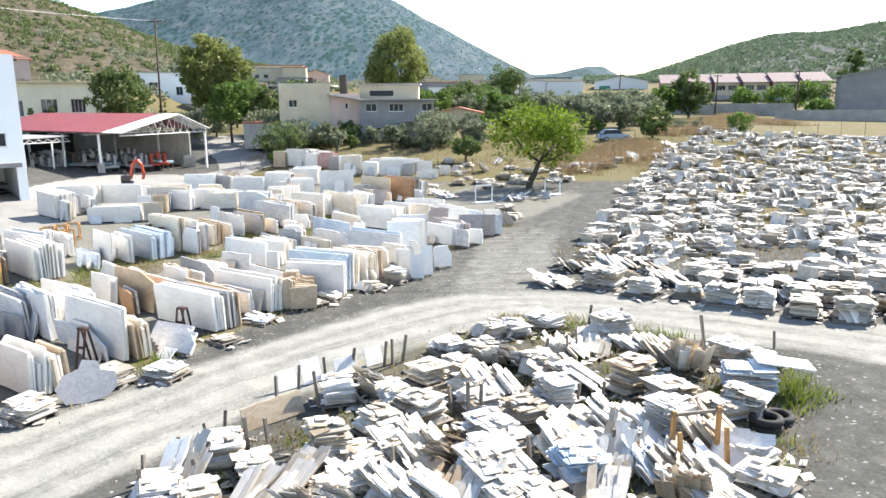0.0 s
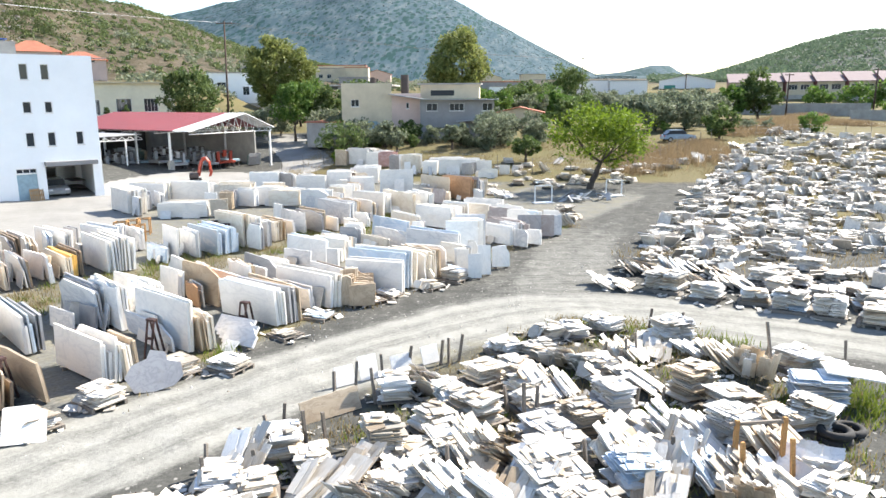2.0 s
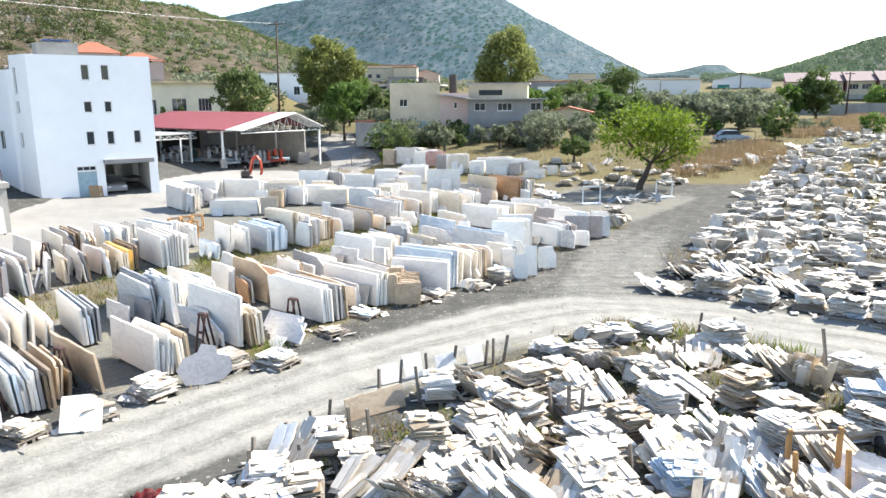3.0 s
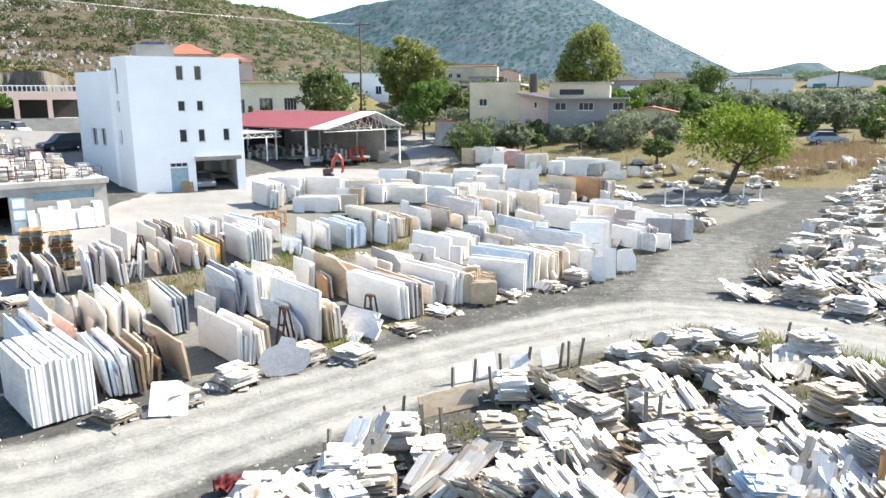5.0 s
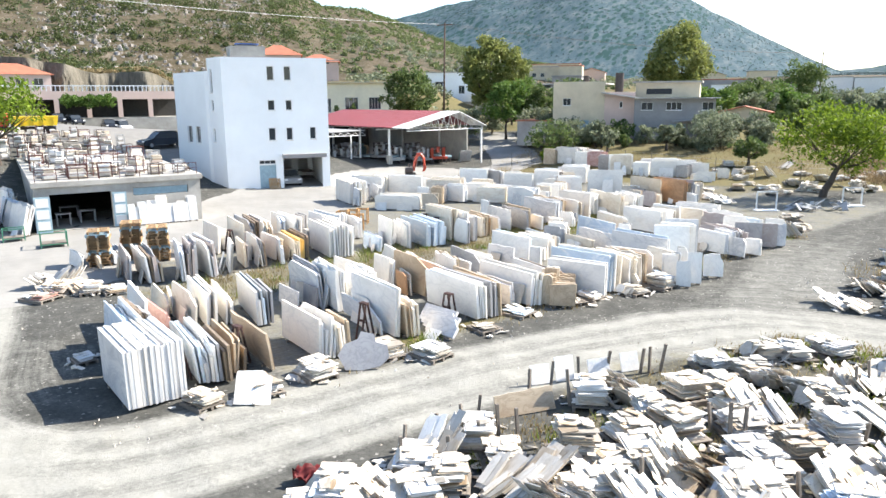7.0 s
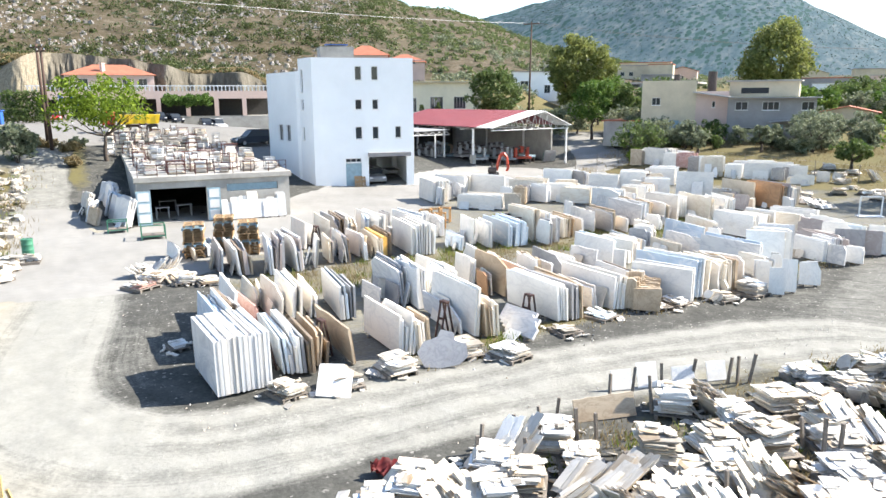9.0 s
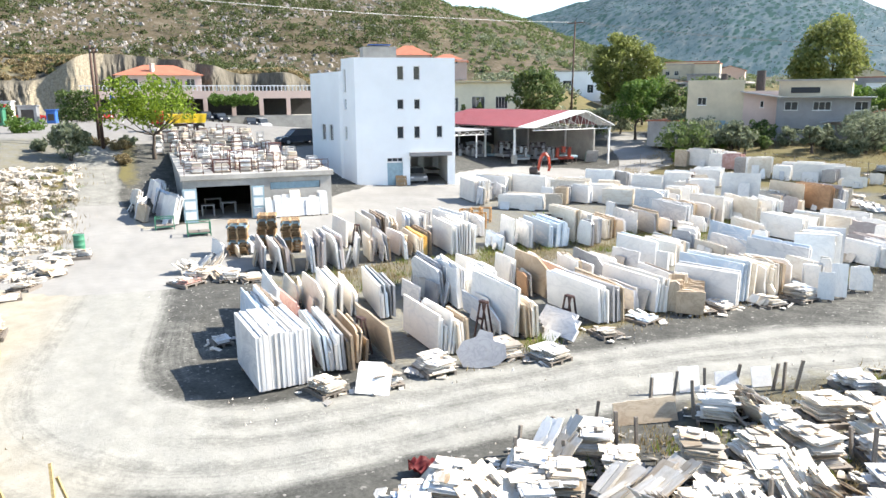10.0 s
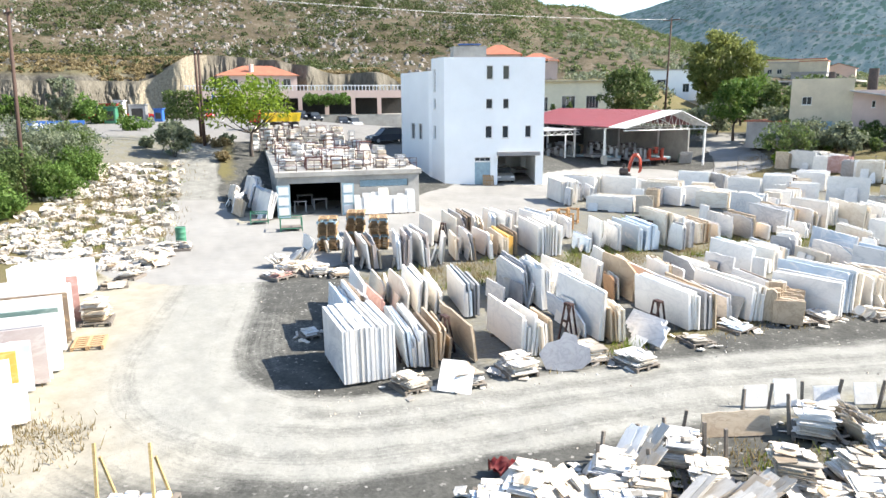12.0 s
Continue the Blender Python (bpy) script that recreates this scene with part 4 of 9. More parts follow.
        for sx in (-1, 1):
            for sy in (-1, 1):
                part("leg", boxm(sx * w * 0.85 - 0.07, sx * w * 0.85 + 0.07, sy * d * 0.8 - 0.07, sy * d * 0.8 + 0.07, 0, h * 0.7), STEEL_BLACK, q)
        if nm != "work_table":
            part("column", boxm(-w * 0.9, -w * 0.6, -0.15, 0.15, h, h + 1.1), mat, q)
            part("column", boxm(w * 0.6, w * 0.9, -0.15, 0.15, h, h + 1.1), mat, q)
            part("bridge", boxm(-w, w, -0.12, 0.12, h + 0.9, h + 1.2), STEEL_BLACK, q)
            part("saw_head", boxm(-0.2, 0.2, -0.25, 0.25, h + 0.5, h + 1.25, 0.03), mat, q)
    for i in range(9):
        x, y = 0.8 + i * 0.35, 14 + mr.uniform(-0.4, 0.4)
        wx, wy, _ = m @ Vector((x, y, 0))
        slab_stack(0, 0, mr.uniform(1.5, 2.5), mr.uniform(1.2, 1.8), 3, mr.choice(["grey", "pale", "tan", "green"]), 12, place=(wx, wy), group="slabs in the shed")
    wx, wy, _ = m @ Vector((L - 1.0, 2.0, 0))
    slab_stack(0, 0, 1.6, 1.4, 7, "grey green", -18, turn=70, place=(wx, wy), group="slabs in the shed")


def farm_house():
    root = thing("farm_house", pose(0, 0, 0), "two-storey cream and bare-plaster house with a patched sheet roof", "house")
    A, B = (-21.18, 95.68), (-14.7, 96.9)
    quad_walls(root, [A, B, (B[0] - 1.5, B[1] + 8), (A[0] - 1.5, A[1] + 8)], 9.95, 0.3, WALL_CREAM,
               {0: [(1.25, 2.3, 6.9, 7.85, "w", 1), (3.1, 4.7, 2.9, 5.0, "d"), (4.8, 5.9, 2.9, 4.8, "d")]}, base=1.0)
    part("roof", boxm(-23, -14.6, 96.9, 104.5, 9.6, 9.8), CONCRETE, root)
    B1 = (-10.9, 97.6)
    quad_walls(root, [(-14.69, 96.92), B1, (B1[0] - 1, B1[1] + 7), (-15.7, 104)], 8.6, 0.3, WALL_PINK, {0: [(1.9, 2.3, 6.6, 7.4, "w")]}, base=1.0)
    C = (-1.1, 98.1)
    quad_walls(root, [(B1[0] + 0.02, B1[1] - 1.0), (C[0], C[1] - 1.0), (C[0] - 0.6, C[1] + 7), (B1[0] - 0.6, B1[1] + 7)], 7.7, 0.3, WALL_GREY,
               {0: [(0.85, 2.3, 6.3, 7.3, "w", 1), (3.9, 5.8, 6.3, 7.3, "w", 2), (8.2, 9.6, 6.3, 7.3, "w", 1), (1.2, 3.0, 3.6, 4.2, "w"), (4.4, 6.4, 2.9, 4.6, "d")]}, base=1.0)
    bm = bmesh.new()
    prism(bm, [(-15.0, 8.45), (-10.4, 7.75), (-0.6, 7.72), (-0.6, 7.84), (-10.4, 7.88), (-15.0, 8.58)], 96.0, 104.4)
    part("roof", bm, ROOF_GREY, root, "patched grey sheet roof")
    part("upper_room", boxm(-11.2, -3.2, 100.2, 105, 7.9, 9.75), WALL_CREAM, root)
    part("window", boxm(-9.8, -6.6, 100.15, 100.196, 8.3, 9.0), GLASS, root)
    part("roof", boxm(-11.6, -2.9, 99.8, 105.3, 9.754, 9.95), CONCRETE, root, "upper roof slab")
    part("canopy", prism(bmesh.new(), [(-6.0, 4.9), (-2.2, 5.2), (-2.2, 5.28), (-6.0, 4.98)], 94.6, 97.0), ROOF_GREY, root, "small sheet canopy")
    for x in (-5.8, -2.4):
        part("post", boxm(x - 0.05, x + 0.05, 94.7, 94.8, 2.3, 4.98), STEEL_GREY, root)
    for x, y, r, h in ((-13.2, 99.2, 0.55, 1.1), (-17.5, 99.0, 0.4, 0.8)):
        b = bmesh.new()
        tube(b, (x, y, 9.8 if x < -14.6 else 8.3), (x, y, 9.95 + h), r, n=14)
        part("water_tank", b, STEEL_BLACK, root, "black roof water tank")
    part("annex", boxm(-26.5, -21.6, 97.5, 103, 1.5, 4.8), CONCRETE, root)
    part("annex_roof", boxm(-26.8, -21.6, 97.3, 103.2, 4.804, 4.95), ROOF_TILE, root)


def block_house(name, p, q, depth, z0, z1, mat, label, holes=(), roof="flat", rise=2.0, roof_mat=None, over=0.25):
    m, L = facing(p, q, z0)
    root = thing(name, m, label, "building")
    w = part("wall", wall(L, z1 - z0, 0.25, [h[:4] for h in holes]), mat, root)
    for h in holes:
        if h[4] == "w":
            window(w, *h[:4], Matrix.Identity(4), bars=h[5] if len(h) > 5 else 1, sill=False)
        elif h[4] == "d":
            part("door", boxm(h[0] + 0.01, h[1] - 0.01, 0.1, 0.16, h[2], h[3] - 0.01), h[5], w)
    b = bmesh.new()
    part("wall", boxm(0, 0.25, 0.252, depth, 0, z1 - z0), mat, root)
    part("wall", boxm(L - 0.25, L, 0.252, depth, 0, z1 - z0), mat, root)
    part("wall", boxm(0.25, L - 0.25, depth - 0.25, depth, 0, z1 - z0), mat, root)
    part("foundation", boxm(0.05, L - 0.05, 0.05, depth - 0.05, -3, -0.003), CONCRETE, root)
    h = z1 - z0 + 0.004
    if roof == "flat":
        part("roof", boxm(-over, L + over, -over, depth + over, h, h + 0.25), roof_mat or CONCRETE, root)
    elif roof == "hip":
        part("roof", hip_roof(L, depth, h, rise), roof_mat or ROOF_TILE, root)
    else:
        part("roof", gable_roof(L, depth, h, rise), roof_mat or ROOF_TILE, root)
        b = bmesh.new()
        prism(b, [(0.05, h), (L - 0.05, h), (L / 2, h + rise - 0.03)], 0.02, 0.2)
        part("gable", b, mat, root)
    return root


def far_buildings():
    W = lambda x0, x1, z0, z1, b=1: (x0, x1, z0, z1, "w", b)
    # long cream villa behind the shed
    block_house("cream_villa", (-76.5, 129.2), (-62.5, 136.3), 12, 4.6, 11.0, WALL_YELLOW, "long low cream villa with a deep flat roof",
                [W(1.5, 2.6, 0.6, 3.4), W(5.4, 8.0, 1.2, 3.6, 2), W(10.2, 12.6, 1.2, 3.6, 3)], over=0.7, roof_mat=WALL_CREAM)
    block_house("white_store", (-71.0, 174), (-57, 180.5), 16, 7.0, 14.2, WALL_WHITE, "white store building with a flat roof", [W(2, 4, 3, 5), W(8, 9.5, 2, 4)])
    block_house("white_store", (-55.5, 166), (-44.5, 169), 12, 5.0, 9.8, WALL_CREAM, "low pale store building behind the trees", [W(2, 3.2, 1.6, 3.4), W(5, 6, 1.6, 3.4)])
    # tiled house seen over the office building
    block_house("tiled_house", (-106.5, 151.3), (-97.4, 157.3), 9, 12, 18.4, WALL_PINK, "pink house with a terracotta hip roof", [W(2, 3, 4.0, 5.4)], "hip", 2.6)
    block_house("tiled_house", (-97.1, 155.1), (-88.6, 160.1), 8, 12, 16.7, WALL_PINK, "pink house with a terracotta hip roof", [W(6, 7.6, 4.2, 5.2)], "hip", 2.0)
    # villa over the filling station
    block_house("tiled_house", (-114.2, 81.0), (-105.4, 92.1), 9, 5.2, 12.2, WALL_PINK, "pink villa with a red hip roof above the arcade",
                [W(2.0, 3.6, 4.9, 6.4), W(6, 7, 4.9, 6.4), W(9.0, 10.4, 4.9, 6.4), W(11.6, 13, 4.9, 6.4)], "hip", 1.9)
    ch = thing("chimney", pose(-111.6, 86.6, 13.2), "pink rendered chimney on the red tile roof", "chimney")
    part("stack", boxm(-0.3, 0.3, -0.3, 0.3, -1.6, 0.9), WALL_PINK, ch)
    part("cap", boxm(-0.4, 0.4, -0.4, 0.4, 0.904, 1.05), WALL_PINK, ch)
    # arcade of garages below it
    m, L = facing((-110.7, 71.9), (-85.66, 100.4), 5.2)
    root = thing("pink_arcade", m, "long pink arcade of garages with a balustrade on top", "building")
    holes = [(1.0 + k * 4.6, 4.9 + k * 4.6, 0.0, 2.9) for k in range(8)]
    part("wall", wall(L, 4.2, 0.4, holes), WALL_PINK, root)
    # coloured near-black for the shade inside the garages
    part("back_wall", boxm(0, L, 6, 6.2, 0, 3.5), INDOOR_SHADE, root)
    part("roof", boxm(0, L, 0.404, 6.2, 3.5, 3.8), CONCRETE, root)
    part("rail", boxm(-0.1, L + 0.1, -0.08, 0.3, 4.95, 5.1), WHITE_PAINT, root, "white balustrade rail")
    for k in range(60):
        part("baluster", boxm(0.1 + k * L / 60, 0.26 + k * L / 60, 0.02, 0.18, 4.204, 4.946), WHITE_PAINT, root)
    part("foundation", boxm(0.2, L - 0.2, 0.05, 6, -3, -0.004), CONCRETE, root)
    # valley floor
    block_house("warehouse", (23.5, 239), (33.3, 237), 18, 6.5, 13.0, STEEL_WHITE, "pale concrete warehouse with a flat roof", [], over=0.1)
    block_house("warehouse", (33.4, 236), (44.8, 234.5), 18, 6.0, 12.8, STEEL_WHITE, "pale concrete warehouse with a flat roof", [W(8.4, 9.8, 0.6, 1.8)], over=0.1)
    block_house("warehouse", (51.5, 250), (68.5, 245.7), 24, 6.8, 13.0, STEEL_WHITE, "white steel warehouse with a green gate", [(1.6, 5.2, 0.3, 4.8, "d", plain("green_gate", (0.03, 0.22, 0.17), 0.5))], "gable", 1.7, ROOF_GREY)
    block_house("town_house", (9.5, 225), (17.5, 224), 10, 5.5, 13.0, WALL_PINK, "pale three-storey town house", [W(1, 2.4, 4.5, 6), W(5, 6.4, 4.5, 6), W(1, 2.4, 1.5, 3)])
    block_house("town_house", (-4, 215), (4, 214.6), 8, 5.5, 11.0, WALL_WHITE, "small white town house with dark windows", [W(1, 2.4, 2.5, 4), W(5, 6.4, 2.5, 4)])
    block_house("tiled_house", (-1.0, 112), (6.0, 111.6), 6, 3.0, 5.7, WALL_CREAM, "low outbuilding with a red tile roof", [], "gable", 0.8)
    # row of six sheds with maroon roofs
    for k in range(6):
        p = (66.0 + k * 6.6, 222.5 - k * 4.1)
        m, L = facing(p, (p[0] + 6.6, p[1] - 1.4), 8.2)
        sh = thing("row_shed", m, "long shed with a pale pink roof and maroon gable", "building", "row of maroon-gabled sheds")
        w = part("wall", wall(L, 3.6, 0.25, [(0.6, 2.8, 1.4, 2.8), (3.6, 5.9, 1.4, 2.8)]), WALL_CREAM, sh)
        window(w, 0.6, 2.8, 1.4, 2.8, Matrix.Identity(4), bars=2, sill=False)
        window(w, 3.6, 5.9, 1.4, 2.8, Matrix.Identity(4), bars=2, sill=False)
        b = bmesh.new()
        v = [b.verts.new(q) for q in ((-0.3, -0.6, 3.5), (L + 0.3, -0.6, 3.5), (L + 0.3, 9, 6.2), (-0.3, 9, 6.2), (-0.3, -0.6, 3.65), (L + 0.3, -0.6, 3.65), (L + 0.3, 9, 6.35), (-0.3, 9, 6.35))]
        for q in ((3, 2, 1, 0), (4, 5, 6, 7), (0, 1, 5, 4), (1, 2, 6, 5), (2, 3, 7, 6), (3, 0, 4, 7)):
            b.faces.new([v[i] for i in q])
        part("roof", b, ROOF_PALE, sh, "pale pink sheet roof")
        for x0 in (0.0, L - 0.2):
            b = bmesh.new()
            v = [b.verts.new((x, y, z)) for x in (x0 - 0.05, x0 + 0.2) for y, z in ((0.26, 0), (9, 0), (9, 6.15), (0.26, 3.7))]
            for q in ((0, 1, 2, 3), (7, 6, 5, 4), (0, 4, 5, 1), (1, 5, 6, 2), (2, 6, 7, 3), (3, 7, 4, 0)):
                b.faces.new([v[i] for i in q])
            part("gable", b, ROOF_MAROON, sh, "maroon gable end")
        part("foundation", boxm(0.05, L - 0.05, 0.05, 8.9, -3.5, -0.003), CONCRETE, sh)
    # big barn by the upper lot
    block_house("grey_barn", (71.3, 132.0), (88, 124.0), 20, 4.8, 11.4, WALL_GREY, "large grey steel barn with a shallow roof", [(9, 14, 0, 4.6, "o")], "gable", 1.8, ROOF_GREY)
    # boundary walls
    for p, q, z0, z1 in (((44, 147), (66, 138), 3.6, 6.6), ((58, 128), (76, 119), 3.4, 5.6)):
        mm, ll = facing(p, q, z0)
        ob = part("boundary_wall", boxm(0, ll, 0, 0.3, -1, z1 - z0), CONCRETE, None, "", mm)
        tagged(ob, "plain grey concrete boundary wall", "wall")
    # small sheds scattered at the foot of the hills
    hr = random.Random(77)
    for k in range(12):
        a, r = radians(hr.uniform(-4, 25)), hr.uniform(215, 290)
        x, y = -r * math.sin(a), r * math.cos(a)
        z = float(height(x, y))
        w = hr.uniform(8, 18)
        ob = block_house("valley_house", (x, y), (x + w, y + w * 0.1), hr.uniform(6, 10), z - 0.3, z + hr.uniform(3.5, 6), hr.choice((WALL_GREY, WALL_CREAM, WALL_PINK, WALL_CREAM)),
                         "small pale house at the foot of the hills", [W(1, 2.4, 1, 2.4), W(4, 5.4, 1, 2.4)], hr.choice(("flat", "gable")), 1.5, hr.choice((ROOF_TILE, ROOF_GREY)))
        tagged(ob, group="houses in the valley")
# ---------------------------------------------------------------- stone slabs on edge, in rows
ROW_O, ROW_D = (-14.1, 13.5), (0.47, 0.883)
ROW_A = math.degrees(math.atan2(-0.47, 0.883))      # x axis of the rows: towards the road


def row_place(u, w):
    """Plan place of a spot u along the rows and w into the yard."""
    return ROW_O[0] + 0.47 * u - 0.883 * w, ROW_O[1] + 0.883 * u + 0.47 * w


rng = random.Random(7)
SLAB_SHAPES = {}


def slab_shape(kind, k):
    """Outline of a slab one wide and one high, standing on z = 0: sawn square, clipped or raw-edged."""
    r = random.Random(1000 * k + len(kind))
    if kind == "square":
        j = 0.010
        pts = [(-0.5, 0), (0.5, 0)]
        c = r.choice((0, 0, 0.012, 0.02))
        pts += [(0.5, 1 - c * r.uniform(0.8, 2.0)), (0.5 - c, 1 + r.uniform(-j, j))] if c else [(0.5, 1 + r.uniform(-j, j))]
        if r.random() < 0.4:
            x = r.uniform(-0.25, 0.25)
            pts += [(x + 0.05, 1), (x + 0.02, 1 - r.uniform(0.01, 0.035)), (x - 0.04, 1)]
        pts += [(-0.5, 1 + r.uniform(-j, j))]
    elif kind == "clipped":
        c, d = r.uniform(0.1, 0.42), r.uniform(0.1, 0.4)
        pts = [(-0.5, 0), (0.5, 0), (0.5, 1 - d)]
        for k in (0.3, 0.62):
            pts.append((0.5 - c * k + r.uniform(-0.02, 0.03), 1 - d * (1 - k) + r.uniform(-0.04, 0.03)))
        pts += [(0.5 - c, 1), (-0.5 + r.uniform(0, 0.05), 1 - r.uniform(0, 0.04)), (-0.5, r.uniform(0.9, 0.97))]
    elif kind == "raw":
        pts = [(-0.5, 0), (0.5, 0)]
        n, tilt = 8, r.uniform(-0.09, 0.09)
        pts.append((0.5 + r.uniform(-0.03, 0.01), r.uniform(0.4, 0.6)))
        for i in range(n + 1):
            x = 0.5 - i / n
            pts.append((x + r.uniform(-0.025, 0.025), 0.97 + tilt * x + r.uniform(-0.045, 0.03)))
        pts.append((-0.5 + r.uniform(-0.01, 0.03), r.uniform(0.4, 0.6)))
    else:  # broken piece
        n = r.choice((5, 6, 7))
        pts = []
        for i in range(n):
            a = 2 * math.pi * (i + r.uniform(-0.3, 0.3)) / n
            q = max(abs(math.cos(a)), abs(math.sin(a)))
            rad = 0.5 / q * r.uniform(0.8, 1.0)
            pts.append((rad * math.cos(a), 0.5 + rad * math.sin(a)))
    return pts


def slab_mesh(kind, k, stone):
    key = (kind, k, stone)
    if key not in SLAB_SHAPES and kind == "bundle":
        r = random.Random(k * 31 + 5)
        bm = bmesh.new()
        for i in range(4):
            cuts = sorted(r.uniform(0.25, 0.75) for _ in range(r.choice((0, 1, 1, 2))))
            cuts = [0.0] + cuts + [1.0]
            for lo, hi in zip(cuts, cuts[1:]):
                if hi - lo < 0.12:
                    continue
                pts = slab_shape(r.choice(("broken", "square", "square", "square", "square", "clipped")), r.randrange(40))
                q, e = (hi - lo) * r.uniform(0.86, 1.0), r.uniform(0.7, 1.04)
                dx, dz, tw = (lo + hi) / 2 - 0.5 + r.uniform(-0.03, 0.03), r.uniform(-0.09, 0.09), r.uniform(-0.06, 0.06)
                y0 = -0.5 + i * 0.255 + r.uniform(-0.02, 0.02)
                prism(bm, [(px * q + dx + tw * (pz - 0.5), (pz - 0.5) * e + 0.5 + dz - tw * px) for px, pz in pts], y0, y0 + r.uniform(0.14, 0.2))
        SLAB_SHAPES[key] = mesh_of("slab", bm, STONE[stone])
    if key not in SLAB_SHAPES and kind[:4] == "two_":
        r = random.Random(k * 17 + 3)
        bm = bmesh.new()
        for i in range(2):
            pts = slab_shape(r.choice((kind[4:], kind[4:], "square")), r.randrange(30))
            if r.random() < 0.5:
                pts = [(-a, b) for a, b in pts[::-1]]
            dx, q, e = r.uniform(-0.05, 0.05), r.uniform(0.86, 1.02), r.uniform(0.86, 1.03)
            prism(bm, [(a * q + dx, b * e) for a, b in pts], -0.5 + i * 0.56, -0.06 + i * 0.56)
        SLAB_SHAPES[key] = mesh_of("slab", bm, STONE[stone])
    if key not in SLAB_SHAPES:
        bm = bmesh.new()
        prism(bm, slab_shape(kind, k), -0.5, 0.5)
        SLAB_SHAPES[key] = mesh_of("slab", bm, STONE[stone])
    return SLAB_SHAPES[key]


STONE_WORDS = {"white": "white marble with soft grey veins", "pale": "pale grey marble", "grey": "dark grey marble",
               "blue": "blue-grey veined marble", "cream": "cream limestone", "tan": "tan limestone", "rust": "rusty orange stone",
               "brown": "dark brown marble", "rose": "rose-red marble", "mauve": "dull mauve-brown marble", "green": "dark green marble", "dusty": "dusty weathered stone", "chalk": "chalky pale stone", "dirty": "stained weathered stone", "ochre": "amber-yellow stone"}
BEARER = mesh_of("bearer", boxm(-0.05, 0.05, -0.5, 0.5, 0, 1, 0.0), WOOD_GREY)


def slab_stack(u, w, length, high, count, stones, lean=8.0, thick=0.045, gap=0.03, kind="square", turn=0.0, place=None, group="slabs in the yard", loose=True):
    """Slabs on edge on two timber bearers, leaning by lean degrees towards +u (away), or towards -u if negative."""
    x, y = place if place else row_place(u, w)
    stones = stones.split()
    lean = max(-10, min(10, lean)) if group == "slabs in the yard" else lean
    if loose:                    # plates packed close, two to a bundle
        span = min(count * (thick + gap), 1.5)
        count = max(2, round(span / 0.085))
        thick, gap = span / count - 0.007, 0.007
    root = thing("slab_stack", pose(x, y, at(x, y), 0, 0, ROW_A + turn),
                 "stack of leaning %s slabs" % STONE_WORDS[stones[0]], "stone slabs", group)
    depth = count * (thick + gap) + 0.1
    for sx in (-0.3, 0.3):
        part("bearer", BEARER, None, root, m=Matrix.LocRotScale((sx * length, depth / 2, 0), None, (1, depth, 0.09)))
    pos = 0.02
    shift = length * rng.choice((-0.5, 0.5, 0.5))
    for i in range(count):
        st = stones[min(len(stones) - 1, i * len(stones) // count)]
        t = thick * rng.uniform(0.75, 1.3)
        small = loose and rng.random() < 0.22
        ln = length * (rng.uniform(0.45, 0.75) if small else rng.uniform(0.86, 1.03))
        hh = high * (rng.uniform(0.6, 0.85) if small else rng.uniform(0.88, 1.05))
        if not loose:
            ln, hh = length * rng.uniform(0.97, 1.0), high * rng.uniform(0.96, 1.01)
        a = lean + (rng.uniform(-0.9, 0.9) + 4 * (i / count - 0.5) if loose else 0)
        form = kind if rng.random() < (0.35 if kind == "clipped" else 0.65) else rng.choice(("square", "square", "square", "raw", "clipped"))
        form = form if loose else "square"
        if loose:
            form = "two_" + form
        me = slab_mesh(form, rng.randrange(9), st)
        x0 = shift - ln / 2 * (1 if shift > 0 else -1) + rng.uniform(-0.08, 0.08) if loose else rng.uniform(-0.02, 0.02)
        m = Matrix.LocRotScale((x0, pos + t / 2, 0.09), Euler((radians(-a), 0, radians(rng.uniform(-0.9, 0.9) if loose else 0))), (ln * rng.choice((1, -1)), t, hh))
        part("slab", me, None, root, m=m)
        pos += t + gap * rng.uniform(0.3, 1.8)
    return root


RACKS = []


def gap_between(x, y, length, deep, other):
    """True if a stack at (x, y) keeps clear of another one."""
    ox, oy, heading, ol, _, od, _ = other
    c, q = math.cos(radians(heading)), math.sin(radians(heading))
    dx, dy = (x - ox) * c + (y - oy) * q, -(x - ox) * q + (y - oy) * c
    return abs(dx) > (length + ol) * 0.42 or dy > od + 0.22 or dy < -deep - 0.25


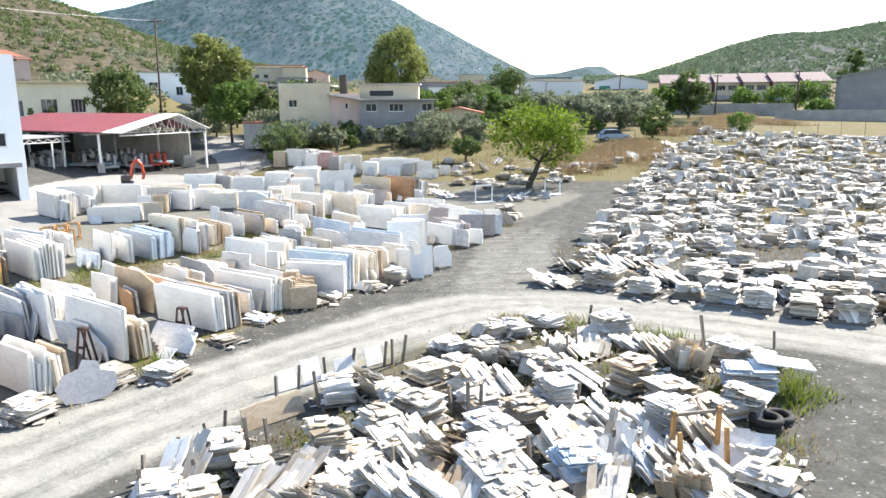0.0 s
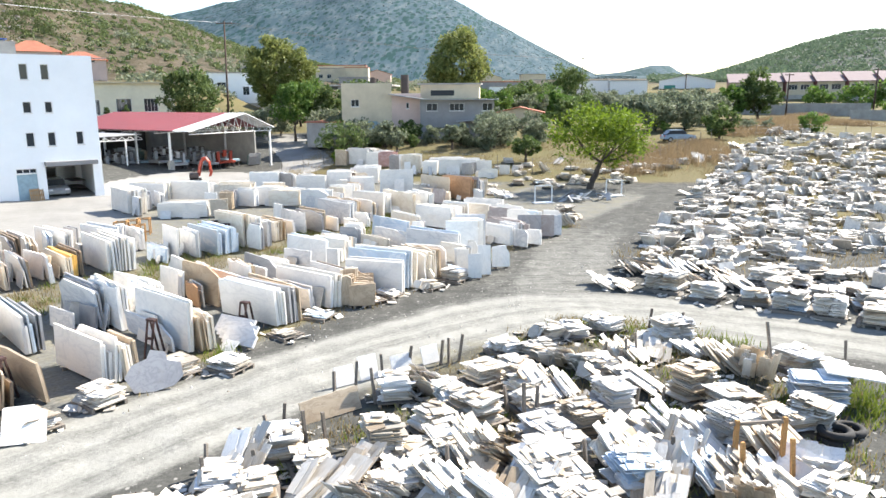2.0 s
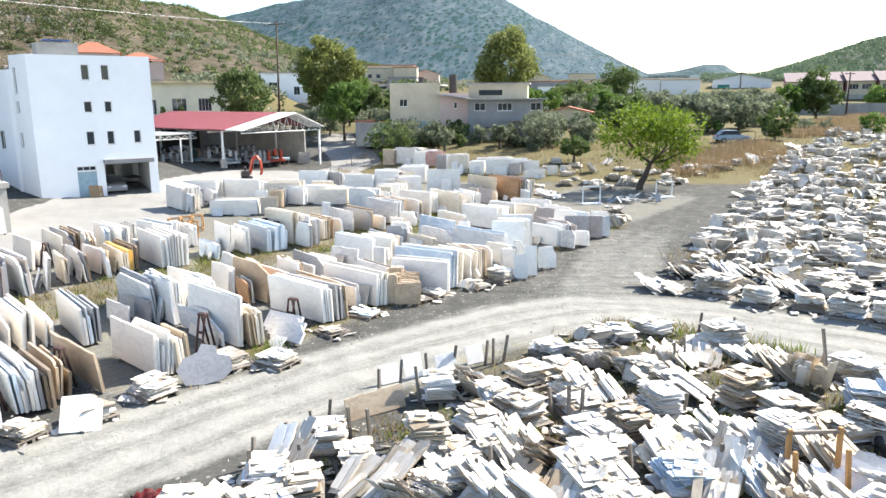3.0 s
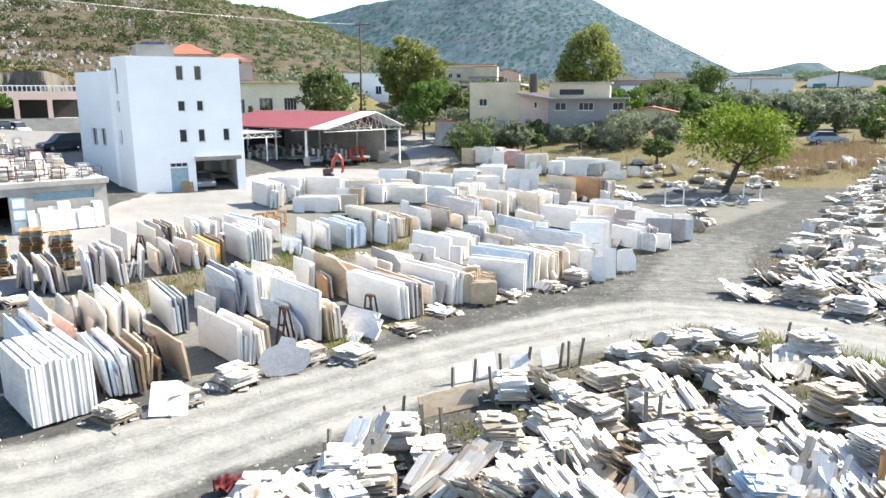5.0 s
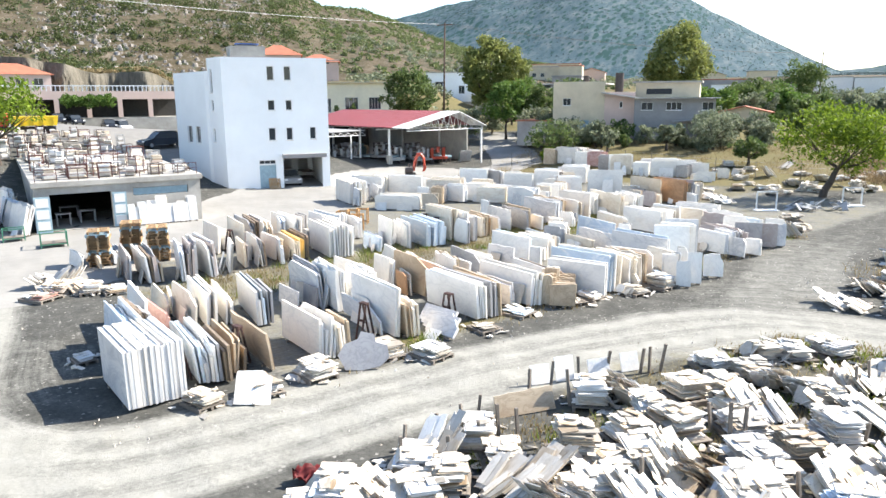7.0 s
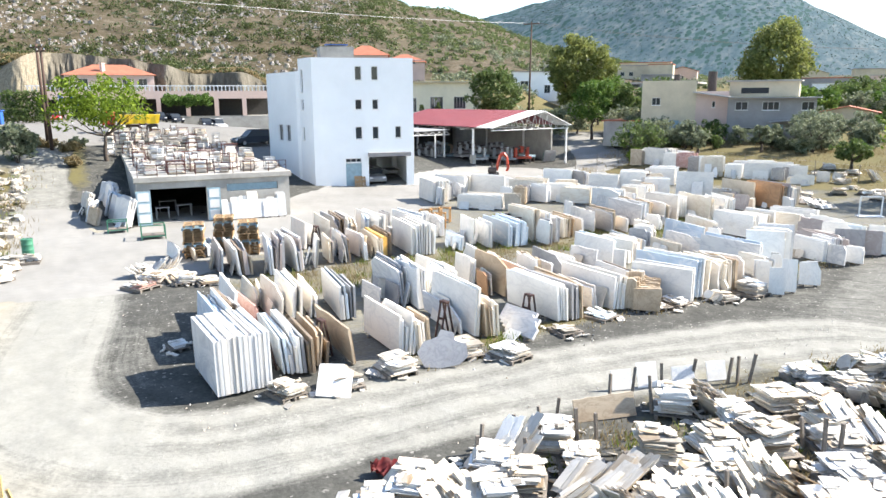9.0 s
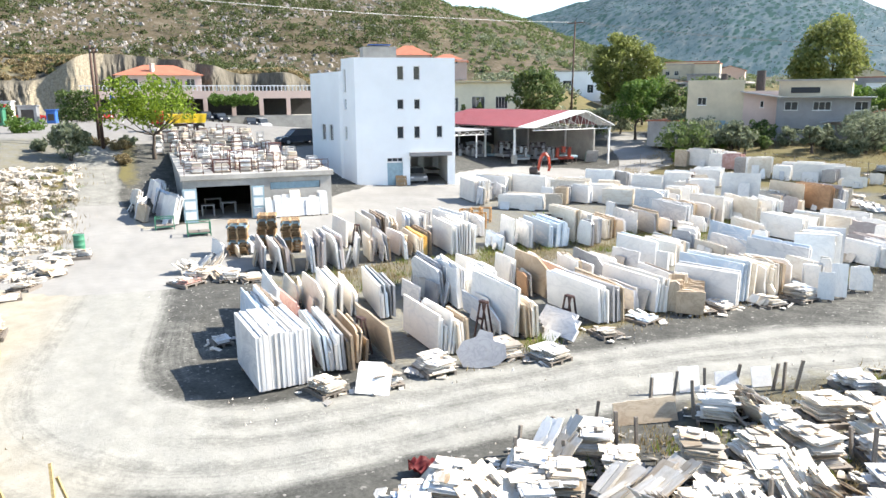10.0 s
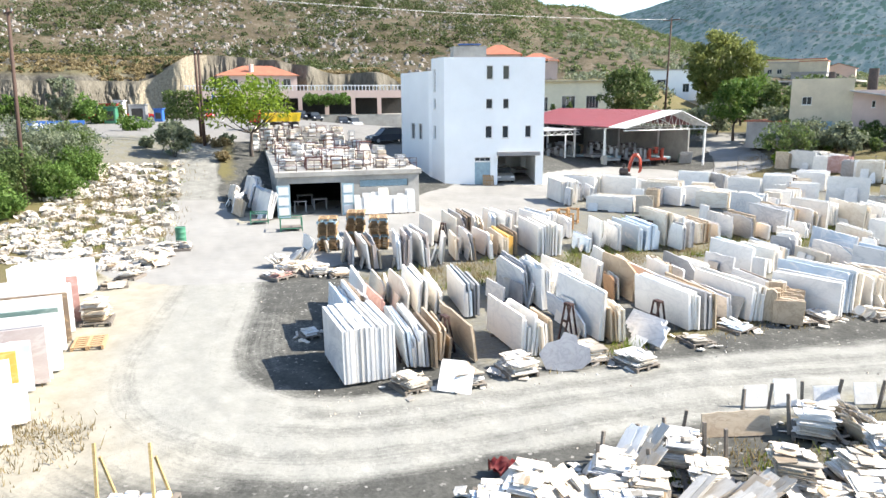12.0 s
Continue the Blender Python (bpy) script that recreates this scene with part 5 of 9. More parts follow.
def rack(x, y, heading, length, high, depth, stones, kind="square", lean=2.0, group="slabs in the yard"):
    """Slabs on edge, one behind the other from (x, y), their faces along the heading; lean is away from the face."""
    r = random.Random(int(x * 97 + y * 131 + 5000))
    RACKS.append((x, y, heading, length, high, depth, stones))
    stones = stones.split()
    root = thing("slab_stack", pose(x, y, at(x, y), 0, 0, heading), "stack of leaning %s slabs" % STONE_WORDS[stones[0]], "stone slabs", group)
    count = max(1, min(12, round(depth / 0.09)))
    pitch = max(depth / count, 0.035)
    for sx in (-0.3, 0.3):
        part("bearer", BEARER, None, root, m=Matrix.LocRotScale((sx * length, depth / 2 + 0.02, -0.02), None, (1, depth + 0.2, 0.10)))
    drift = r.uniform(-0.05, 0.05)
    for i in range(count):
        st = stones[min(len(stones) - 1, i * len(stones) // count)]
        small = i > 0 and r.random() < 0.16
        ln = length * (r.uniform(0.5, 0.8) if small else r.uniform(0.88, 1.0) if i else 1.0)
        hh = (high - 0.08) * (r.uniform(0.6, 0.9) if small else r.uniform(0.88, 1.06) if i else 1.0)
        form = kind if i == 0 or r.random() < 0.6 else r.choice(("square", "square", "raw", "clipped"))
        x0 = (length - ln) / 2 * r.choice((1, 1, -1)) + drift * i + (r.uniform(-0.07, 0.07) if i else 0)
        a = lean + (r.gauss(0, 1.3) if i else 0) + (3.0 * i / count if count > 3 else 0)
        t = pitch * r.choice((0.95, 0.92, 0.97, 0.85, 0.55))
        m = Matrix.LocRotScale((x0, pitch * i + t / 2, 0.08), Euler((radians(-a), 0, radians(r.uniform(-1.1, 1.1)))), (ln * r.choice((1, -1)), t, hh))
        part("slab", slab_mesh(form, r.randrange(12), st), None, root, m=m)
    if r.random() < 0.5 and length > 1.2:            # offcuts propped against the front face
        for i in range(r.randint(1, 3)):
            hh, ln = high * r.uniform(0.3, 0.7), length * r.uniform(0.16, 0.42)
            a = max(lean, 0) + r.uniform(7, 16)
            st = r.choice((stones[0], "white", "white", "pale", "dusty"))
            m = Matrix.LocRotScale((r.uniform(-0.45, 0.45) * (length - ln), -hh * math.tan(radians(a)) - 0.05 - 0.03 * i, 0.01), Euler((radians(-a), 0, radians(r.uniform(-3, 3)))), (ln, 0.028, hh))
            part("slab", slab_mesh(r.choice(("square", "clipped", "raw", "broken")), r.randrange(12), st), None, root, m=m)
    return root


def a_frame(x, y, high=1.2):
    """Narrow steel trestle against which slabs lean from both sides."""
    root = thing("a_frame_trestle", pose(x, y, at(x, y), 0, 0, ROW_A + 8), "dark rusty steel trestle for leaning slabs", "trestle", "trestles in the yard")
    high *= 0.86
    for sx in (-0.13, 0.13):
        for sy in (-1, 1):
            part("leg", boxm(-0.028, 0.028, -0.028, 0.028, 0, high, 0.004), STEEL_RUST, root,
                 m=pose(sx, 0.30 * sy, 0, 12 * sy, 0, 0))
    part("brace", boxm(-0.15, 0.15, -0.03, 0.03, high * 0.5, high * 0.5 + 0.07, 0.004), STEEL_RUST, root, m=pose(0, -0.17, 0))
    part("rail", boxm(-0.17, 0.17, -0.09, 0.09, high - 0.06, high + 0.01, 0.004), STEEL_RUST, root)
    return root


# ---- the racks, block by block: place, heading, length, height, depth
slab_stack(0.05, 1.15, 2.7, 1.62, 21, "pale", -1, 0.072, 0.003, "square", -3.4, loose=False)
# front block by the road
rack(-17.46, 16.44, -34.4, 3.04, 1.54, 0.58, "blue pale", "square", 4)
rack(-17.69, 17.34, -30.4, 2.30, 1.59, 0.36, "brown grey", "raw", 3)
rack(-18.86, 18.75, -36.4, 3.30, 1.50, 0.12, "white", "square", 6)
rack(-18.21, 19.08, -32.0, 2.42, 0.92, 0.16, "rose", "square", 2)
rack(-19.66, 20.78, -37.2, 2.96, 0.92, 0.08, "cream", "clipped", 8)
rack(-17.66, 19.79, -36.0, 3.28, 1.43, 0.12, "cream white", "clipped", 5)
rack(-17.98, 20.93, -38.0, 3.30, 1.25, 0.38, "white", "square", 3)
rack(-17.41, 21.46, -41.7, 3.30, 1.01, 0.22, "white", "square", 4)
rack(-14.76, 16.55, -36.8, 3.30, 1.21, 0.86, "blue pale white grey brown", "clipped", -6)
rack(-14.02, 17.32, -36.9, 2.58, 1.12, 0.36, "tan cream brown", "clipped", 2)
rack(-13.43, 18.07, -34.9, 3.30, 1.23, 0.16, "tan brown", "raw", -7)
rack(-12.42, 19.20, -33.0, 2.86, 1.35, 0.48, "white", "square", 2)
rack(-11.45, 19.27, -35.9, 1.64, 1.19, 0.54, "cream white tan", "square", -5)
rack(-11.70, 22.17, -38.4, 3.30, 0.88, 0.08, "pale", "clipped", -6)
rack(-11.27, 22.11, -35.8, 3.30, 1.70, 0.30, "white", "square", 3)
rack(-9.93, 21.68, -43.0, 1.12, 1.29, 0.50, "tan cream", "raw", -5)
rack(-16.27, 21.74, -41.4, 3.30, 1.31, 0.58, "white blue grey", "square", -2)
rack(-15.46, 23.22, -30.4, 1.64, 0.79, 0.10, "pale", "square", 4)
rack(-15.44, 24.46, -37.4, 3.30, 1.46, 0.42, "pale grey white", "clipped", -6)
rack(-16.17, 25.00, -39.5, 2.34, 1.09, 0.08, "grey", "clipped", 5)
rack(-14.54, 23.29, -31.0, 1.04, 0.93, 0.10, "grey", "square", 4)
rack(-14.19, 23.97, -40.0, 2.66, 1.69, 0.46, "white white cream", "raw", -3)
rack(-13.45, 27.34, -37.0, 1.44, 1.36, 0.28, "white", "square", 4)
rack(-13.72, 28.60, -43.0, 1.58, 1.53, 0.16, "white", "clipped", 4)
rack(-12.04, 27.07, -37.4, 2.78, 1.56, 0.16, "tan rust", "clipped", 4)
rack(-12.00, 26.39, -43.0, 1.10, 1.02, 0.32, "rust cream", "raw", -4)
rack(-9.23, 24.81, -32.6, 3.12, 1.42, 1.14, "white white grey grey tan", "square", -4)
rack(-8.75, 26.08, -41.2, 3.30, 1.34, 0.18, "tan", "raw", -2)
rack(-7.87, 27.19, -33.3, 3.20, 1.34, 0.50, "white", "square", 3)
rack(-6.05, 26.79, 7.3, 0.54, 1.28, 1.90, "tan cream", "raw", 0)
rack(-5.37, 26.74, 9.3, 0.98, 0.95, 1.90, "tan", "raw", 6)
rack(-7.20, 29.39, -39.8, 3.30, 0.99, 0.20, "pale brown", "square", 5)
rack(-5.32, 28.95, -14.0, 2.58, 1.36, 0.38, "white pale", "square", 2)
rack(-5.52, 29.77, 2.0, 0.58, 1.11, 0.46, "white", "square", 5)
rack(-5.38, 30.02, -22.5, 2.90, 1.60, 0.74, "blue white cream", "square", 2)
rack(-4.17, 31.12, -35.4, 2.20, 1.44, 1.20, "white cream dusty tan", "raw", -5)
rack(-3.40, 30.85, -43.0, 1.22, 0.62, 0.08, "cream", "clipped", 8)
rack(-1.16, 31.43, 10.0, 0.60, 1.17, 0.05, "white", "square", 7)
rack(-0.75, 32.10, 10.0, 0.60, 1.43, 0.05, "white", "square", 7)
rack(0.00, 33.70, 10.0, 0.86, 1.05, 0.05, "white", "clipped", 9)
rack(-2.00, 35.75, 2.5, 1.62, 1.93, 1.90, "white pale", "square", 2)
rack(-3.47, 35.01, -31.1, 3.20, 1.54, 0.32, "pale blue white", "square", 2)
rack(-0.34, 39.50, -43.0, 2.20, 1.08, 0.30, "white pale", "square", 3)
rack(0.27, 41.18, -43.0, 3.30, 1.07, 0.30, "mauve", "clipped", 3)
rack(0.96, 38.63, -34.3, 1.00, 1.00, 0.18, "pale", "clipped", 5)
rack(0.10, 45.13, -43.0, 2.84, 1.21, 0.30, "mauve pale", "clipped", 3)
rack(1.60, 41.26, 1.6, 1.36, 1.38, 0.05, "grey mauve", "square", 3)
rack(2.55, 41.60, 3.7, 1.02, 1.32, 0.05, "mauve", "square", 3)
rack(-4.31, 44.49, -33.8, 2.82, 1.38, 0.68, "white", "square", 2)
rack(-2.35, 46.95, -25.5, 3.26, 1.22, 0.40, "cream white", "square", 3)
rack(-6.51, 40.67, -43.0, 3.30, 1.22, 0.22, "blue pale", "square", 6)
rack(-6.13, 38.50, -42.5, 2.84, 1.00, 0.14, "pale", "clipped", 6)
rack(-8.99, 38.45, -43.0, 3.30, 0.69, 0.18, "blue pale white", "square", 4)
rack(-8.51, 39.15, -20.8, 1.24, 0.97, 0.16, "grey", "clipped", 4)
rack(-7.01, 38.23, -43.0, 2.50, 0.65, 0.18, "cream", "raw", 4)
rack(-9.66, 34.31, -34.0, 2.86, 1.30, 0.36, "white blue", "square", 3)
rack(-9.65, 32.70, -27.1, 1.70, 1.06, 0.16, "pale", "raw", 5)
rack(-11.05, 31.43, -43.0, 3.02, 0.94, 0.18, "grey pale", "clipped", 3)
rack(-11.02, 29.88, -34.3, 2.30, 0.92, 0.12, "pale", "clipped", 5)
rack(-8.08, 33.26, -14.6, 0.60, 0.96, 0.28, "white", "square", 2)
# middle block
rack(-25.72, 25.17, -38.3, 3.30, 1.33, 0.28, "mauve pale brown", "clipped", 3)
rack(-24.50, 25.11, -37.8, 3.30, 1.38, 0.66, "pale brown mauve grey tan", "raw", -7)
rack(-28.99, 25.47, -28.3, 2.12, 0.80, 0.14, "white", "clipped", 8)
rack(-28.75, 26.44, -35.6, 3.30, 0.60, 0.14, "cream pale", "raw", -4)
rack(-26.96, 29.01, -36.9, 2.36, 0.69, 0.14, "cream", "raw", 4)
rack(-22.71, 25.51, -41.1, 2.00, 1.73, 0.72, "pale mauve grey", "clipped", -2)
rack(-22.64, 26.89, -33.2, 3.30, 1.66, 0.38, "white grey mauve pale", "clipped", -6)
rack(-25.30, 30.93, -35.0, 2.62, 1.53, 0.16, "white", "square", 3)
rack(-21.68, 28.70, -43.0, 1.98, 1.29, 0.24, "cream mauve", "clipped", -3)
rack(-21.50, 29.65, -43.0, 3.30, 1.36, 0.24, "white grey brown", "clipped", -6)
rack(-24.75, 32.31, -39.3, 3.30, 1.52, 0.18, "cream mauve", "square", 3)
rack(-25.09, 33.69, -38.4, 3.30, 1.42, 1.00, "grey brown pale tan", "clipped", -5)
rack(-23.63, 33.61, -40.2, 3.08, 1.43, 0.16, "pale brown", "clipped", -3)
rack(-20.80, 31.27, -38.7, 3.30, 1.16, 0.84, "cream ochre brown", "clipped", -3)
rack(-23.34, 34.88, -33.3, 3.30, 1.48, 0.34, "white", "square", 2)
rack(-22.67, 35.60, -33.0, 1.24, 1.44, 0.26, "grey", "square", 2)
rack(-19.49, 32.44, -40.2, 3.30, 1.62, 1.24, "white", "square", 0)
rack(-21.32, 35.76, -32.5, 3.30, 1.48, 0.36, "white pale", "square", 3)
rack(-17.40, 34.32, -43.0, 2.46, 0.79, 0.16, "blue white", "square", 5)
rack(-17.18, 34.40, 10.0, 0.74, 0.60, 0.46, "pale", "square", 8)
rack(-17.11, 35.32, -43.0, 1.96, 1.58, 0.20, "white", "square", 3)
rack(-16.23, 35.58, -43.0, 2.02, 1.39, 0.24, "pale grey", "raw", 0)
rack(-15.87, 36.53, -41.6, 3.30, 1.39, 1.30, "blue", "square", 1)
rack(-15.17, 38.55, -39.4, 3.00, 1.80, 0.88, "cream white", "square", 0)
rack(-13.71, 40.09, -43.0, 2.52, 1.22, 0.86, "cream tan", "raw", 0)
rack(-12.74, 42.62, -43.0, 2.82, 1.37, 0.24, "pale cream", "raw", 2)
rack(-11.83, 43.13, -43.0, 3.04, 1.27, 0.52, "grey tan", "raw", -2)
rack(-10.47, 43.06, -43.0, 1.30, 0.90, 0.20, "white", "clipped", 4)
rack(-10.85, 45.55, -34.9, 3.04, 1.57, 1.28, "pale tan", "raw", 2)
rack(-9.14, 48.30, -27.2, 2.64, 1.74, 0.42, "white pale", "square", 2)
rack(-7.39, 50.07, -43.0, 3.28, 1.64, 0.36, "cream", "raw", 3)
rack(-5.47, 57.93, -41.7, 3.30, 1.83, 0.26, "cream", "square", 2)
rack(-5.98, 57.21, -43.0, 1.40, 1.10, 0.22, "grey", "clipped", 7)
rack(-4.99, 54.90, -43.0, 1.34, 1.18, 0.20, "mauve", "clipped", 7)
rack(-3.69, 57.43, -43.0, 3.30, 1.80, 0.84, "rust brown grey", "square", 2)
rack(-3.35, 57.45, -43.0, 1.46, 1.50, 0.32, "rust", "clipped", 4)
# back block by the apron
rack(-27.67, 49.87, -43.0, 3.30, 1.71, 1.26, "white", "square", 2)
rack(-27.54, 53.79, -11.2, 3.24, 1.64, 0.62, "white cream", "square", 2)
rack(-24.22, 54.05, -8.0, 3.30, 1.75, 0.72, "white", "square", 2)
rack(-21.84, 47.38, 10.0, 3.30, 1.07, 1.50, "white cream", "clipped", 2)
rack(-20.82, 54.17, 10.0, 2.78, 1.54, 1.62, "cream", "square", 2)
rack(-20.09, 50.85, 10.0, 0.88, 1.38, 1.90, "tan grey", "raw", 0)
rack(-19.30, 52.66, -17.3, 1.68, 1.36, 0.50, "white pale", "raw", 2)
rack(-17.93, 53.57, 10.0, 1.94, 1.41, 1.90, "white cream", "square", 2)
rack(-21.45, 63.59, -1.7, 2.68, 1.50, 0.94, "white", "square", 2)
rack(-19.62, 63.70, -33.6, 1.92, 1.48, 0.52, "grey pale", "raw", 0)
rack(-16.87, 62.56, -8.6, 2.74, 1.34, 0.76, "white", "square", 2)
rack(-14.41, 63.09, 9.4, 2.14, 1.63, 1.90, "white pale", "square", 2)
rack(-14.03, 52.73, -20.9, 2.46, 1.34, 0.58, "white", "clipped", 2)
rack(-12.75, 56.17, -12.7, 1.92, 1.32, 0.62, "white cream", "raw", 2)
rack(-16.42, 52.92, 10.0, 2.18, 1.25, 1.90, "cream white", "raw", 2)
rack(-11.74, 60.18, 9.1, 1.96, 1.44, 1.90, "white tan", "square", 1)
rack(-9.02, 61.44, 10.0, 2.86, 2.00, 0.05, "white", "square", 2)
rack(-12.83, 66.54, 5.4, 2.56, 1.53, 1.90, "white", "square", 2)
rack(-18.13, 80.43, -16.1, 1.48, 1.86, 0.90, "tan grey", "raw", 2)
rack(-16.05, 79.64, -38.2, 3.30, 1.85, 0.78, "white grey green", "square", 2)
rack(-13.86, 76.88, -24.0, 1.60, 1.57, 0.60, "white grey", "square", 2)
rack(-12.33, 76.24, -7.7, 1.70, 1.54, 1.18, "rose", "square", 2)
rack(-10.97, 73.94, 6.0, 1.26, 1.55, 1.90, "grey cream", "raw", 0)
rack(-8.99, 71.29, 4.5, 1.88, 1.80, 1.90, "cream white", "square", 2)
rack(-7.09, 70.87, -1.0, 1.48, 1.30, 1.90, "white grey", "square", 2)
rack(-4.59, 70.80, 10.0, 3.24, 1.53, 0.05, "white cream", "square", 2)
rack(-3.43, 70.55, -5.4, 0.94, 1.17, 1.66, "grey", "square", 3)
rack(-2.03, 71.96, 10.0, 2.04, 1.23, 0.05, "white", "square", 2)
rack(-1.34, 69.09, 4.2, 1.88, 0.93, 0.05, "white", "clipped", 3)
rack(0.24, 70.76, 10.0, 1.00, 1.04, 0.05, "white", "raw", 3)
for fx, fy, fh in ((-13.43, 17.38, 1.45), (-14.22, 15.63, 1.30), (-12.05, 19.41, 1.35), (-10.94, 20.96, 1.45), (-10.75, 29.29, 1.30), (-5.46, 30.16, 1.40), (-8.95, 23.78, 1.20), (-16.17, 39.04, 1.50), (-15.09, 38.12, 1.50), (-13.03, 20.44, 1.20), (-24.19, 31.22, 1.40), (-14.17, 63.78, 1.50), (-13.52, 65.13, 1.50)):
    a_frame(fx, fy, fh)
for k in range(4):
    rack(-9.25 + 0.2 * k, 23.0 - 0.36 * k, -24, 1.6 - 0.08 * k, 0.72, 0.12, "pale dusty", "clipped" if k % 2 else "square", 40)
# stacks standing close behind those above
fill = random.Random(23)
for x, y, heading, length, high, depth, stones in list(RACKS):
    if math.hypot(x, y) < 26.5:
        continue
    back = depth + fill.uniform(0.3, 0.9)
    for _ in range(1 if high < 1.2 else 2):
        ln = length * fill.uniform(0.55, 1.0)
        off = fill.uniform(-0.6, 0.6)
        c, q = math.cos(radians(heading)), math.sin(radians(heading))
        fx, fy = x + c * off - q * back, y + q * off + c * back
        if all(gap_between(fx, fy, ln, 0.3, o) for o in RACKS):
            rack(fx, fy, heading + fill.uniform(-12, 12), ln, min(1.5, high * fill.uniform(0.72, 1.08)), fill.uniform(0.15, 0.55),
                 fill.choice(("white", "white pale", "pale white", "white cream", "white", "cream white", "white dusty", "pale grey", "white tan", "blue white")),
                 fill.choice(("square", "raw", "clipped", "raw")), fill.uniform(-7, 7))
        back += fill.uniform(0.7, 1.2)
    if math.hypot(x, y) > 40 and y < 68 and fill.random() < 0.6:
        side = fill.choice((-1, 1)) * (length / 2 + fill.uniform(0.5, 0.9))
        fx, fy = x + c * side - q * 0.2, y + q * side + c * 0.2
        ln = fill.uniform(0.7, 1.3)
        if all(gap_between(fx, fy, ln, 0.3, o) for o in RACKS):
            rack(fx, fy, heading + fill.uniform(-16, 16), ln, fill.uniform(0.9, 1.5), fill.uniform(0.15, 0.45), fill.choice(("white", "pale cream", "dusty tan", "white grey", "cream")),
                 fill.choice(("raw", "clipped", "square")), fill.uniform(-6, 6))
# ---------------------------------------------------------------- heaps of stone offcuts on pallets
def pallet_mesh(mat):
    """A pallet as one nailed-together piece: three bearers and six deck boards."""
    xs = [-0.6]
    for i in range(6):
        xs += [-0.49 + i * 0.216 - (0.0 if i < 5 else -0.01), -0.384 + i * 0.216]
    xs = xs[:12]
    ys, zs = [-0.5, -0.42, -0.05, 0.05, 0.42, 0.5], [0.0, 0.11, 0.135]
    solid = set()
    for i in range(len(xs) - 1):
        for j in range(5):
            bearer = j in (0, 2, 4)
            if bearer:
                solid.add((i, j, 0))
            if bearer or i % 2 == 0:
                solid.add((i, j, 1))
    bm, vs = bmesh.new(), {}

    def vert(i, j, k):
        if (i, j, k) not in vs:
            vs[i, j, k] = bm.verts.new((xs[i], ys[j], zs[k]))
        return vs[i, j, k]
    for i, j, k in solid:
        for d, q in (((-1, 0, 0), ((0, 0, 0), (0, 0, 1), (0, 1, 1), (0, 1, 0))), ((1, 0, 0), ((1, 0, 0), (1, 1, 0), (1, 1, 1), (1, 0, 1))),
                     ((0, -1, 0), ((0, 0, 0), (1, 0, 0), (1, 0, 1), (0, 0, 1))), ((0, 1, 0), ((0, 1, 0), (0, 1, 1), (1, 1, 1), (1, 1, 0))),
                     ((0, 0, -1), ((0, 0, 0), (0, 1, 0), (1, 1, 0), (1, 0, 0))), ((0, 0, 1), ((0, 0, 1), (1, 0, 1), (1, 1, 1), (0, 1, 1)))):
            if (i + d[0], j + d[1], k + d[2]) not in solid:
                bm.faces.new([vert(i + a, j + b, k + c) for a, b, c in q])
    return mesh_of("pallet", bm, mat)


PALLET, PALLET_NEW, PALLET_BLUE = pallet_mesh(WOOD_GREY), pallet_mesh(WOOD_NEW), pallet_mesh(STEEL_BLUE)
PIECES = ["white"] * 4 + ["chalk"] * 5 + ["dusty"] * 6 + ["pale"] * 3 + ["cream"] * 4 + ["dirty"] * 3 + ["tan", "tan"]


def pallet_parts(root, size=1.25):
    part("pallet", PALLET, None, root, "weathered wooden pallet", Matrix.Diagonal((size / 1.32, size / 1.25, 1, 1)))


def flat_pile(r, root, high, size, stones, sway=0.07):
    """Thin plates laid flat, layer on layer, and a jumble of loose ones on top."""
    z = 0.135
    turn = r.uniform(-10, 10)
    foot = size * r.uniform(0.74, 0.9)
    main = r.choice(stones)
    tip, roll = r.uniform(-4, 4), r.uniform(-5, 5)
    while z < high - 0.05:
        t = r.uniform(0.075, 0.11)
        k = r.choice((1, 2, 2))
        for i in range(k):
            st = main if r.random() < 0.4 else r.choice(stones)
            sx, sy = foot / k * r.uniform(0.88, 1.08), foot * r.uniform(0.62, 0.85)
            a = turn + r.choice((0, 0, 180)) + r.uniform(-5, 5)
            ox = (i - (k - 1) / 2) * foot / k
            tilt = Euler((radians(90 + tip + r.uniform(-3, 3)), radians(roll + r.uniform(-3, 3)), radians(a)))
            c = Vector((ox + r.uniform(-sway, sway), r.uniform(-sway, sway), z + t / 2))
            m = Matrix.LocRotScale(c, tilt, None) @ Matrix.Diagonal((sx, t, sy, 1)) @ Matrix.Translation((0, 0, -0.5))
            part("slab", slab_mesh("bundle", r.randrange(16), st), None, root, m=m)
        z += t * 0.9
    for i in range(r.randint(5, 7)):
        a = turn + r.choice((0, 90)) + r.gauss(0, 9)
        sx, sy = size * r.uniform(0.14, 0.40), size * r.uniform(0.08, 0.24)
        tilt = Euler((radians(90 + tip + r.gauss(0, 5)), radians(roll + r.gauss(0, 5)), radians(a)))
        c = Vector((r.uniform(-0.34, 0.34) * foot, r.uniform(-0.32, 0.32) * foot, z + 0.009 * i + 0.010))
        m = Matrix.LocRotScale(c, tilt, None) @ Matrix.Diagonal((sx, r.uniform(0.016, 0.024), sy, 1)) @ Matrix.Translation((0, 0, -0.5))
        part("slab", slab_mesh(r.choice(("broken", "square", "square", "square", "square", "clipped")), r.randrange(9), r.choice(stones)), None, root, m=m)


